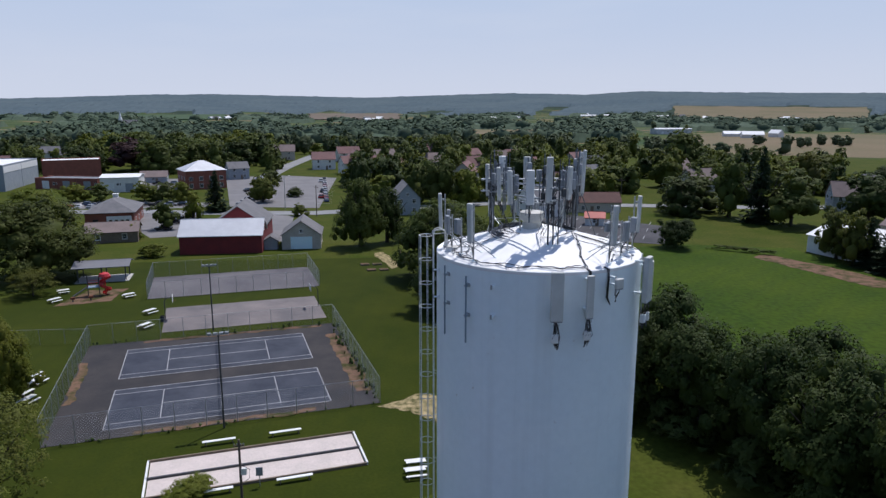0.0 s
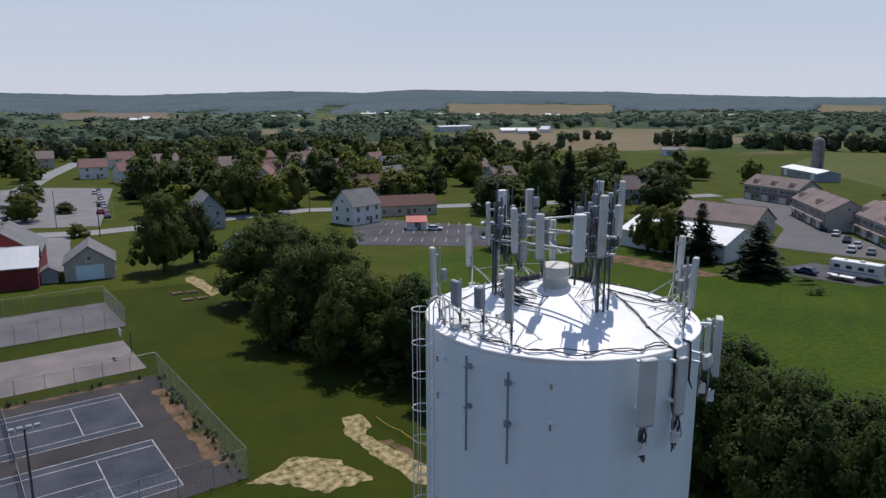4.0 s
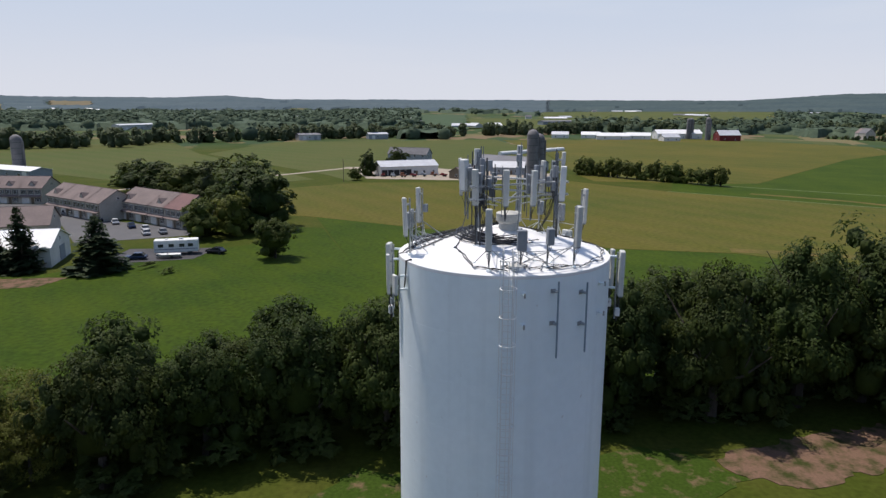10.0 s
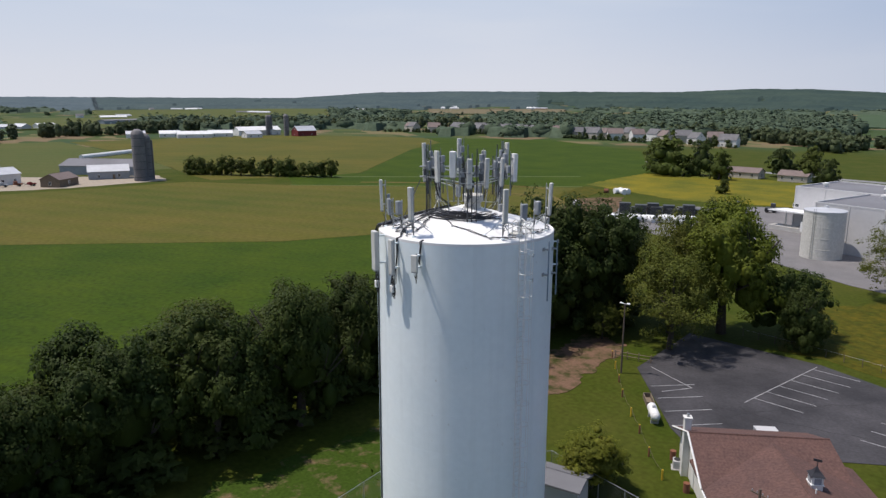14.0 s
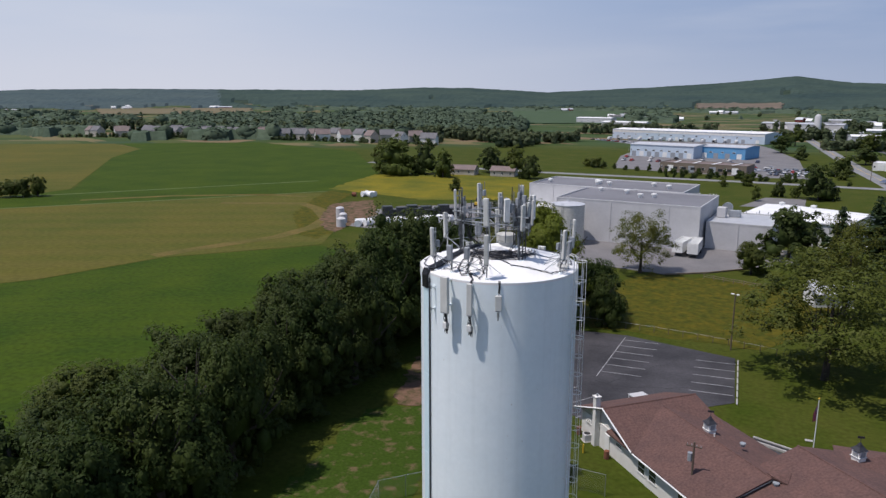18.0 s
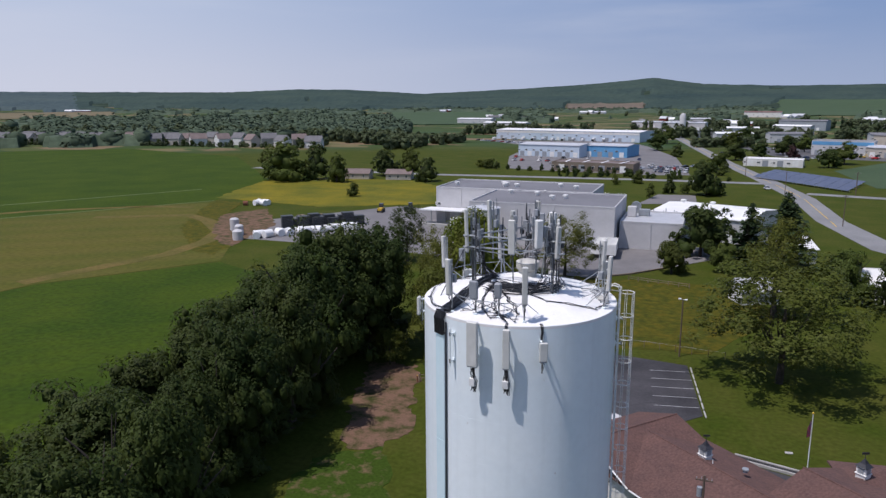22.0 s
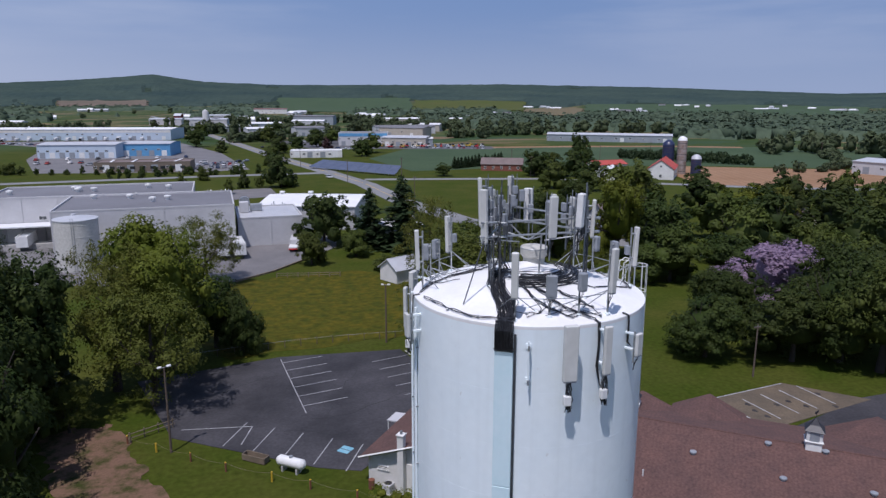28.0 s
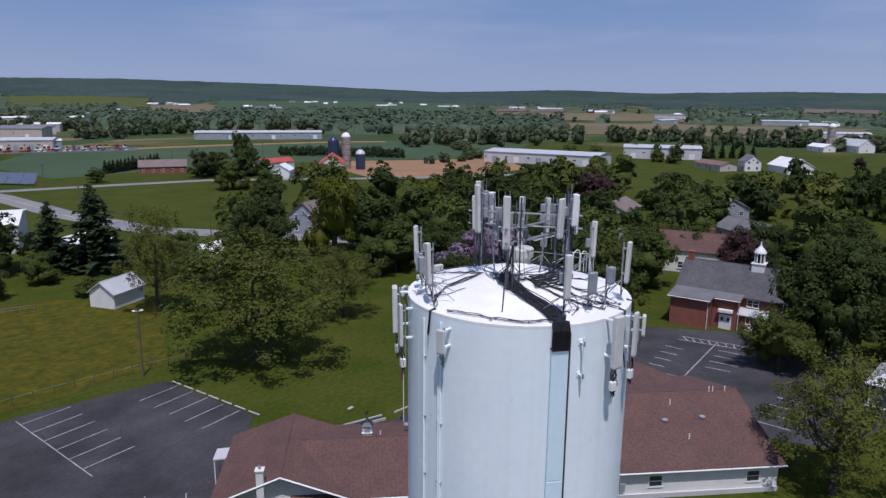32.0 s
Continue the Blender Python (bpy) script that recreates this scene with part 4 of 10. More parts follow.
def bars(name, rows, width, material, label, z, parent=None):
    mb = Mb()
    for x0, y0, x1, y1 in rows:
        d = Vector((x1 - x0, y1 - y0, 0))
        n = Vector((-d.y, d.x, 0)).normalized() * width / 2
        mb.slab([(x0 - n.x, y0 - n.y, z), (x1 - n.x, y1 - n.y, z), (x1 + n.x, y1 + n.y, z), (x0 + n.x, y0 + n.y, z)], 0.012)
    return solid(name, mb, material, label, "road marking", kind="structure")


hall_bars = [(7.4, -61.3, 6.2, -43.7)]
for k in range(6):
    f = k / 5.3
    x, y = 7.3 - 1.0 * f, -60.0 + 15.2 * f
    hall_bars.append((x, y, x - 5.4, y - 0.9))
for k in range(5):
    x, y = -9.4 - 0.35 * k, -57.8 + 2.9 * k
    hall_bars.append((x, y, x + 5.2, y + 1.0))
for k in range(5):
    x, y = 15.2 - 2.75 * k, -38.6 + 2.15 * k
    hall_bars.append((x, y, x - 2.6, y - 4.7))
hall_bars += [(19.3, -43.6, 12.1, -42.2), (12.1, -42.2, 13.4, -38.4)]
bars("bay_marking_hall", hall_bars, 0.10, LINE, "thin white parking bay bars", 0.064)
sch_bars = [(-54.3, -19.2, -56.0, -8.9), (-52.7, -13.7, -70.6, -16.0), (-70.3, -21.3, -72.8, -10.8), (-68.7, -20.8, -71.0, -11.6)]
for k in range(4):
    sch_bars.append((-57.2 + 2.8 * k, -3.2 - 0.1 * k, -57.5 + 2.8 * k, 0.8))
    sch_bars.append((-68.2 + 2.5 * k, -14.7 + 0.4 * k, -68.8 + 2.5 * k, -10.3))
    sch_bars.append((-64.8 + 2.7 * k, -21.0 + 0.5 * k, -65.0 + 2.7 * k, -18.4 + 0.3 * k))
for k in range(9):
    sch_bars.append((-70.4 - 0.28 * k, -20.9 + 1.15 * k, -69.1 - 0.26 * k, -19.6 + 1.05 * k))
bars("bay_marking_school", sch_bars, 0.14, LINE, "white parking bay bars", 0.064)
bars("bay_marking_gravel", [(-40 - 3.03 * k, -31.5 - 0.4 * k, -40.4 - 3.0 * k, -26.0 - 0.4 * k) for k in range(5)] + [(-38.7, -33.0, -50.9, -34.25)], 0.14, LINE, "white concrete bars in the gravel bay", 0.084)
ch = []
for r in range(3):
    for k in range(9):
        x, y = 42 + 2.7 * k + 5.5 * r, 140 - 1.3 * k + 10.5 * r
        ch.append((x, y, x + 2.4, y + 4.4))
for x, y in ((-42.6, -30.5), (-42.2, -28.9), (-42.5, -27.3), (-47.7, -29.7), (-45.7, -29.4), (-48.7, -28.1), (-52.7, -30.4), (-51.8, -27.0)):
    sheet("oil_stain", [(x + 0.3 * math.cos(q) * (1 + 0.4 * math.sin(3 * q + x)), y + 0.42 * math.sin(q)) for q in (0, 0.7, 1.4, 2.1, 2.8, 3.5, 4.2, 4.9, 5.6)], COURTEDGE, "dark oil stain in the gravel bay", 0.076, "stain")
bars("bay_marking_church", ch, 0.15, LINE, "white parking bay bars", 0.064)
bars("bay_marking_town", [(-46 + 24 * (k % 2), 204 + 2.8 * k, -40 + 24 * (k % 2), 204.2 + 2.8 * k) for k in range(30)], 0.15, LINE, "white parking bay bars", 0.064)
bars("bay_marking_access", [(3.3, -33.4, 4.2, -34.3), (2.8, -33.9, 3.7, -34.8)], 0.6, LINEBLUE, "blue accessible bay mark", 0.064)
bars("centre_marking_highway", [(-46.1, -190, -45.9, -200), (-45.8, -204, -44.2, -252), (-43.8, -256, -34.2, -320), (-33.6, -324, -21.2, -397), (-20.6, -401, 17, -672)], 0.3, YELLOW, "yellow centre line of the highway", 0.094)

# ---- park courts, in the park's own frame ----
PU, PV = Vector((0.9825, 0.186, 0)), Vector((-0.186, 0.9825, 0))
PO = Vector((-36.2, 34.7, 0))
PANG = 10.72


def park(u, v, z=0.0):
    return PO + PU * u + PV * v + Vector((0, 0, z))


def pad(name, u0, v0, u1, v1, material, label, z=0.05, category="court"):
    return solid(name, Mb().slab([tuple(park(u, v, z)) for u, v in ((u0, v0), (u1, v0), (u1, v1), (u0, v1))], z + 0.2), material, label, category, kind="structure")


pad("court_pad", -5.3, -2.2, 29, 29.3, COURTEDGE, "dark asphalt pad round the tennis courts")
pad("court_surface_1", 0, 0, 23.77, 10.97, COURT, "faded blue tennis court", 0.062)
pad("court_surface_2", 0, 14.7, 23.77, 25.67, COURT, "faded blue tennis court", 0.062)
pad("court_basketball", 4, 32.4, 28.5, 46, COURTPINK, "pinkish worn basketball court", 0.06)
pad("court_upper", 0.6, 53, 30.5, 69.5, COURTGREY, "grey purple worn ball court", 0.06)


def court_lines(v0):
    rows = [(0, 0, 23.77, 0), (0, 10.97, 23.77, 10.97), (0, 0, 0, 10.97), (23.77, 0, 23.77, 10.97), (0, 1.37, 23.77, 1.37), (0, 9.6, 23.77, 9.6),
            (5.49, 1.37, 5.49, 9.6), (18.28, 1.37, 18.28, 9.6), (5.49, 5.49, 18.28, 5.49)]
    return [(*park(a, b + v0).xy, *park(c, d + v0).xy) for a, b, c, d in rows]


def debris(name, u0, v0, u1, v1, label):
    """A ragged strip of soil and dead leaves drifted over the court pad."""
    sheet(name, [tuple(park(u, v).xy) for u, v in ((u0, v0), (u1, v0), (u1, v1), (u0, v1))], DIRT, label, 0.068, "soil drift", 0.55, 0.5)


debris("soil_drift_east", 27.0, 1.5, 28.9, 24, "brown soil drifted against the court fence")
debris("soil_drift_north", 2, 28.2, 27, 29.1, "brown soil and litter along the court edge")
debris("soil_drift_south", 3, -2.1, 22, -1.3, "thin brown soil along the court edge")
debris("soil_drift_west", -5.2, 8, -4.2, 22, "brown soil along the west court fence")


bars("court_marking_1", court_lines(0), 0.10, LINE, "white tennis court marking", 0.074)
bars("court_marking_2", court_lines(14.7), 0.10, LINE, "white tennis court marking", 0.074)

# ---- the water tower ----
R, RIM, APEX = 5.57, 25.36, 26.85


def roof_z(r):
    return RIM + 0.06 + (APEX - RIM - 0.06) * (1 - r / (R - 0.2)) ** 0.96 if r < R - 0.2 else RIM


tower = thing("water_tower", "tall white painted steel standpipe with a shallow domed roof", "water tower")
part("shell", Mb().lathe([(R, -0.2), (R, 6), (R, 12), (R, 18), (R, RIM - 0.16)], 128), WHITE, tower, smooth=True)
prof = [(R, RIM - 0.16), (R + 0.004, RIM - 0.09), (R + 0.004, RIM - 0.02), (R - 0.02, RIM + 0.012)] + [(R - 0.2 - (R - 0.25) * k / 8, roof_z(R - 0.2 - (R - 0.25) * k / 8)) for k in range(9)]
part("roof", Mb().lathe(prof, 128), ROOFW, tower, "white painted steel dome with rust marks", smooth=True)
for k, z in enumerate((2.4, 4.9, 7.4, 9.9, 12.4, 14.9, 17.4, 19.9, 22.4)):
    seam = Mb().tube([polar(6 * j, R + 0.001, z) for j in range(61)], 0.006, 4)
    part("weld_seam", seam, WHITE, tower)

# ladder with its safety cage
LAZ = -88.0
ladder = thing("caged_ladder", "white painted steel ladder in a ring cage up the tank wall", "ladder", rz=-LAZ)
for sx in (-0.22, 0.22):
    mb = Mb().cyl((sx, R + 0.2, 1.5), (sx, R + 0.2, RIM + 1.0), 0.03, seg=6)
    mb.tube([(sx, R + 0.2, RIM + 1.0), (sx, R + 0.12, RIM + 1.2), (sx, R - 0.15, RIM + 1.28), (sx, R - 0.45, RIM + 1.1), (sx, R - 0.5, RIM + 0.15)], 0.03, 6)
    part("rail", mb, TRIM, ladder)
rung = Mb().cyl((-0.22, R + 0.2, 0), (0.22, R + 0.2, 0), 0.014, seg=5).mesh("rung")
for k in range(76):
    part("rung", rung, TRIM, ladder, m=pose(0, 0, 2.0 + 0.31 * k))
hoop = Mb()
hoop.tube([(0.38 * math.sin(radians(q)), R + 0.22 + 0.38 - 0.38 * math.cos(radians(q)), 0) for q in range(35, 326, 18)], 0.022, 5)
hoop = hoop.mesh("hoop")
for k in range(18):
    part("hoop", hoop, TRIM, ladder, m=pose(0, 0, RIM + 0.9 - 1.33 * k))
for q in (80, 140, 180, 220, 280):
    part("cage_bar", Mb().cyl((0.38 * math.sin(radians(q)), R + 0.6 - 0.38 * math.cos(radians(q)), RIM - 21.7), (0.38 * math.sin(radians(q)), R + 0.6 - 0.38 * math.cos(radians(q)), RIM + 0.9), 0.016, seg=5), TRIM, ladder)
for k in range(9):
    for sx in (-0.22, 0.22):
        part("standoff", Mb().cyl((sx, R - 0.01, 2.2 + 2.7 * k), (sx, R + 0.2, 2.2 + 2.7 * k), 0.018, seg=5), TRIM, ladder)

# cable cover and conduits on the wall
cover = thing("cable_cover", "pale cyan painted cable cover strip down the tank wall", "cable cover", rz=-34.2)
for z0, z1 in ((0.0, 6.0), (6.02, 12.0), (12.02, 18.0), (18.02, 24.3)):
    part("channel", Mb().box(0, R + 0.06, z0, 0.8, 0.14, z1 - z0, 0, 0.02), CYAN, cover)
part("conduit", Mb().cyl((-0.46, R + 0.06, 0), (-0.46, R + 0.06, 25.0), 0.05, seg=8), DARKSTEEL, cover)
part("flange", Mb().box(0, R + 0.07, 24.3, 0.86, 0.2, 0.06, 0, 0.01), DARKSTEEL, cover)
for azc, top in ((91, 25.0), (92.2, 24.0), (103, 24.9)):
    c = thing("wall_conduit", "white painted conduit strapped to the tank wall", "conduit", rz=-azc, group="conduits on the tank")
    part("pipe", Mb().cyl((0, R + 0.08, 0), (0, R + 0.08, top), 0.055, seg=8), WHITE, c)
    for k in range(8):
        part("strap", Mb().box(0, R + 0.05, 2 + 3 * k, 0.2, 0.12, 0.05), GALV, c)

# bare mount pipes and empty brackets
for azc, z0, z1 in ((-111.5, 21.4, 25.1), (-128.3, 21.4, 24.85)):
    c = thing("mount_pipe", "bare blue grey mount pipe on two wall brackets", "mount pipe", rz=-azc, group="bare mount pipes")
    part("pipe", Mb().cyl((0, R + 0.3, z0), (0, R + 0.3, z1), 0.045, seg=8), BLUEGREY, c)
    for z in (z1 - 0.55, z1 - 2.1):
        part("bracket", Mb().box(0.05, R + 0.15, z, 0.18, 0.32, 0.08, 0, 0.01).box(0.12, R + 0.02, z - 0.06, 0.26, 0.05, 0.2, 0, 0.01), GALV, c)
for azc in (-95.5, 23.8, -143):
    for z in (24.5, 23.0):
        c = thing("empty_bracket", "empty white mount bracket welded to the tank wall", "bracket", rz=-azc, group="empty brackets")
        part("plate", Mb().box(0, R + 0.02, z - 0.12, 0.24, 0.04, 0.24, 0, 0.008), WHITE, c)
        part("arm", Mb().box(0, R + 0.17, z - 0.03, 0.10, 0.3, 0.07, 0, 0.01), WHITE, c)
        part("clamp", Mb().cyl((0, R + 0.32, z - 0.1), (0, R + 0.32, z + 0.12), 0.05, seg=6), GALV, c)
c = thing("mount_pipe", "white mount pipe on two wall brackets", "mount pipe", rz=-23.8, group="bare mount pipes")
part("pipe", Mb().cyl((0, R + 0.32, 22.7), (0, R + 0.32, 24.8), 0.04, seg=8), WHITE, c)

# roof vent at the middle
vent = thing("roof_vent", "cream round roof vent with a dished cap on a neck", "roof vent", -0.4, -0.22, APEX - 0.25)
part("neck", Mb().lathe([(0.56, 0), (0.52, 0.08), (0.52, 0.40)], 32), VENT, vent, smooth=True)
part("cap", Mb().lathe([(0.50, 0.36), (0.62, 0.46), (0.65, 0.50), (0.66, 0.88), (0.61, 0.92), (0.0, 1.0)], 32), VENT, vent, smooth=True)
part("rim_band", Mb().lathe([(0.655, 0.82), (0.675, 0.85), (0.655, 0.88)], 32), GALV, vent, smooth=True)

PANEL_MESH = {}


def antenna(name, label, x, y, top, azm, h=2.0, w=0.30, d=0.16, drop=0.5, tilt=2.0, pole_low=None, mat_=None, radio=True, dark=False):
    """A panel antenna on its pole, facing the way azm."""
    a = thing(name, label, "antenna", x, y, top - h, -azm, "antennas on the tower")
    key = (w, d, h)
    if key not in PANEL_MESH:
        mb = Mb().box(0, 0, 0, w, d, h, 0, 0.035)
        PANEL_MESH[key] = mb.mesh("panel")
    part("panel", PANEL_MESH[key].copy() if mat_ else PANEL_MESH[key], mat_ or PANEL, a, m=pose(0, 0.22, 0, -tilt, 0, 0))
    part("end_cap", Mb().box(0, 0.22, -0.05, w * 0.9, d * 0.85, 0.06, 0, 0.012), GREYBOX, a)
    lo = -drop if pole_low is None else pole_low - (top - h)
    part("pole", Mb().cyl((0, 0, lo), (0, 0, h * 0.93 + 0.1), 0.042, seg=8), STEELGREY if dark else GALV, a)
    for z in (0.18 * h, 0.8 * h):
        part("bracket", Mb().box(0, 0.08, z, 0.13, 0.2, 0.09, 0, 0.01), GALV, a)
    if radio:
        part("radio", Mb().box(0.02, -0.19, h * 0.30, 0.27, 0.2, 0.46, 0, 0.03), GREYBOX, a)
    for k in range(4):
        j = rng.uniform(-0.06, 0.06)
        part("jumper", Mb().tube([(-0.1 + 0.066 * k, 0.2, -0.04), (-0.1 + 0.06 * k + j, 0.17, -0.2), (-0.06 + 0.04 * k, 0.06, -0.42), (j, 0.03, -0.7)], 0.012, 4), CABLE, a)
    return a


# central cluster: three-sided pipe platform on legs
plat = thing("antenna_platform", "galvanised three-sided pipe platform on splayed legs over the roof", "antenna platform")
corners = [polar(62, 3.0), polar(-58, 3.0), polar(-178, 3.0)]
for z, r in ((28.45, 0.05), (29.1, 0.05)):
    for i in range(3):
        a, b = corners[i], corners[(i + 1) % 3]
        e = (b - a).normalized() * 0.35
        part("rail", Mb().cyl(a - e + Vector((0, 0, z)), b + e + Vector((0, 0, z)), r, seg=8), GALV, plat)
for i in range(3):
    a, b = corners[i], corners[(i + 1) % 3]
    for f in (0.05, 0.5, 0.95):
        p = a + (b - a) * f
        q = p * (0.86 if 0.2 < f < 0.8 else 1.0)
        part("leg", Mb().cyl((q.x, q.y, roof_z(q.length) - 0.02), (p.x, p.y, 28.4), 0.04, seg=8), GALV if f == 0.5 else DARKSTEEL, plat)
        part("foot", Mb().box(q.x, q.y, roof_z(q.length) - 0.06, 0.22, 0.22, 0.08, 0, 0.01), WHITE, plat)
    m = (a + b) / 2
    part("strut", Mb().cyl((a.x, a.y, 28.35), (0.25 * a.x, 0.25 * a.y, 27.9), 0.035, seg=6), GALV, plat)
    part("strut", Mb().cyl((m.x, m.y, 28.35), (0, 0, 27.9), 0.035, seg=6), GALV, plat)
    if i == 0:
        part("guy_brace", Mb().cyl((a.x * 1.1, a.y * 1.1, 28.3), (*(a.xy * 1.55), roof_z(a.length * 1.55)), 0.03, seg=6), DARKSTEEL, plat)

CORE = [  # x, y, top, height, width, facing
    (2.6, 1.2, 30.6, 2.45, 0.30, 62, 0), (1.9, -0.9, 30.85, 2.3, 0.26, 105, 1), 
    (-0.3, -2.7, 30.65, 2.3, 0.28, 180, 1), (-1.2, -2.6, 30.0, 1.75, 0.36, -170, 2), (0.9, -1.9, 30.1, 1.7, 0.26, 150, 0),
    (-2.3, 1.5, 29.95, 1.75, 0.28, -60, 0), (-1.4, 1.95, 30.35, 1.55, 0.34, -40, 2), 
    (-1.95, 0.1, 29.9, 1.8, 0.27, -92, 0), (-1.7, -1.2, 29.85, 1.75, 0.27, -118, 0),
    (-0.1, 2.05, 30.3, 1.9, 0.34, 0, 0),]
for x, y, top, h, w, azm, sort in CORE:
    lab = ("slim pale grey panel antenna on the roof platform", "tall pale grey panel antenna with stacked radios",
           "white canister shaped antenna on the roof platform")[sort]
    a = antenna("panel_antenna", lab, x, y, top, azm, h, w * 1.12, 0.18 if sort < 2 else 0.3, pole_low=27.3, mat_=TRIM if sort == 2 else None, dark=True)
    if sort != 2:
        part("radio", Mb().box(0.03, -0.2, h * 0.62, 0.25, 0.2, 0.42, 0, 0.03), GREYBOX, a)
    part("whip", Mb().cyl((0.16, -0.12, -0.6), (0.16, -0.12, h + 0.15), 0.02, seg=6), STEELGREY, a)
for x, y in ((2.2, 0.4), (0.1, -2.3), (-1.9, 1.6), (1.5, -1.3)):
    p = Vector((x, y, 0))
    r = thing("radio_unit", "grey radio unit with cooling fins on a platform pole", "radio unit", x, y, 28.5, -math.degrees(math.atan2(x, y)), "radio units on the platform")
    part("casing", Mb().box(0, 0, 0.3, 0.30, 0.18, 0.55, 0, 0.03), GREYBOX, r)
    part("pole", Mb().cyl((0, -0.13, -1.2), (0, -0.13, 1.3), 0.035, seg=6), DARKSTEEL, r)
    for k in range(3):
        part("jumper", Mb().tube([(-0.08 + 0.08 * k, 0, 0.3), (-0.1 + 0.08 * k, 0.05, 0.0), (0.02 * k, -0.1, -0.5), (0.02, -0.14, -1.2)], 0.014, 4), CABLE, r)


def tripod(x, y, top, azm, low=None):
    """Splayed thin pipes that hold a mast on the roof."""
    m = thing("mast_brace", "thin galvanised tripod braces holding a mast to the roof", "mast brace", x, y, 0, -azm, "mast braces on the roof")
    base = Vector((x, y, 0))
    r0 = base.length
    for dx, dy, k in ((0.0, -1.35, 0.8), (0.8, -0.75, 0.75), (-0.8, -0.75, 0.75)):
        w = Matrix.Rotation(radians(-azm), 3, "Z") @ Vector((dx, dy, 0))
        z = roof_z((base + w).length)
        part("brace", Mb().cyl((dx, dy, z - 0.02), (0, 0, roof_z(r0) + (top - roof_z(r0)) * 0.42), 0.022, seg=6), GALV, m)
        part("foot", Mb().box(dx, dy, z - 0.04, 0.16, 0.16, 0.06, 0, 0.008), WHITE, m)
    part("mast_foot", Mb().box(0, 0, roof_z(r0) - 0.05, 0.2, 0.2, 0.1, 0, 0.01), WHITE, m)
    return m


for c in (-102.2, 6.7, 128.0):
    for da in (24, -24):
        p = polar(c + da, 5.12)
        antenna("panel_antenna", "pale grey panel antenna on a braced mast at the roof edge", p.x, p.y, 28.42, c + da * 0.9, 1.95, 0.30, 0.2, pole_low=roof_z(5.1), radio=da > 0)
        tripod(p.x, p.y, 28.0, c + da)
    p = polar(c + 7, 4.85)
    antenna("box_antenna", "wide short grey panel antenna on a mast at the roof edge", p.x, p.y, 27.42, c + 7, 0.95, 0.46, 0.2, pole_low=roof_z(4.85), mat_=GREYBOX, radio=False)
    tripod(p.x, p.y, 27.2, c + 7)
    p = polar(c - 8.5, 4.85)
    antenna("box_antenna", "small grey radio box on a mast at the roof edge", p.x, p.y, 27.45, c - 8.5, 0.75, 0.34, 0.3, pole_low=roof_z(4.85), mat_=GREYBOX, radio=False)
    tripod(p.x, p.y, 27.2, c - 8.5)
    # tie pipes between the masts
    tie = thing("mast_tie", "galvanised tie pipe between the roof edge masts", "tie pipe", group="tie pipes")
    q = [polar(c + d, 4.95, 26.35) for d in (24, 7, -8.5, -24)]
    for a, b in zip(q, q[1:]):
        part("pipe", Mb().cyl(a, b, 0.02, seg=6), GALV, tie)

WALLSET = [  # azimuth, top, height, width, kind
    (-173.6, 25.55, 2.4, 0.60, 0), (171, 25.3, 2.1, 0.37, 1), (156, 25.0, 0.5, 0.5, 2), (132, 25.7, 2.35, 0.62, 0), (119, 25.2, 2.1, 0.37, 1),
    (8.0, 25.6, 2.4, 0.60, 0), (-8.5, 25.35, 2.1, 0.37, 1), (-26, 24.7, 1.0, 0.42, 2), (86, 24.9, 1.1, 0.42, 2)]
for azm, top, h, w, sort in WALLSET:
    p = polar(azm, R + (0.42 if sort != 1 else 0.34))
    lab = ("wide pale grey panel antenna hung on the tank wall", "slim pale grey wall antenna with looped black cables below",
           "small white box antenna on a tank wall bracket")[sort]
    a = antenna("wall_antenna", lab, p.x, p.y, top, azm, h, w, 0.26 if sort == 0 else 0.17, drop=1.3 if sort < 2 else 0.4, tilt=0.5, radio=False)
    for z in (0.15 * h, 0.85 * h):
        part("wall_arm", Mb().box(0, -0.25, z, 0.12, 0.42, 0.1, 0, 0.012), WHITE, a)
    if sort < 2:
        part("radio", Mb().box(0.03, 0.12, -1.12, 0.32, 0.24, 0.44, 0, 0.03), TRIM, a)
        for k in range(9):
            j = [rng.uniform(-0.14, 0.14) for _ in range(6)]
            part("cable_loop", Mb().tube([(j[0] * 0.6, 0.15, -0.05), (j[1], 0.2, -0.4), (j[2] * 1.6, 0.1 + j[3], -0.85), (j[4] * 1.4, 0.12, -1.35 + j[0]), (j[5], 0.03, -1.1), (0.02, -0.05, -0.3)], 0.017, 4), CABLE, a)


# cables over the roof
def roof_line(pts, lift=0.05):
    """Follows the roof between plan points given as azimuth and radius."""
    out = []
    for (a0, r0), (a1, r1) in zip(pts, pts[1:]):
        p0, p1 = polar(a0, r0), polar(a1, r1)
        n = max(2, int((p1 - p0).length / 0.25))
        for k in range(n):
            p = p0 + (p1 - p0) * k / n
            w = noise.noise_vector(Vector((p.x * 1.1, p.y * 1.1, a0 + lift * 60))) * 0.20
            r = min((p + w).length, R - 0.22) / max((p + w).length, 1e-6)
            q = Vector(((p.x + w.x) * r, (p.y + w.y) * r, 0))
            out.append(Vector((q.x, q.y, roof_z(q.length) + lift + 0.02 * math.sin(k * 1.7 + a0))))
    p = polar(*pts[-1])
    out.append(Vector((p.x, p.y, roof_z(p.length) + lift)))
    return out


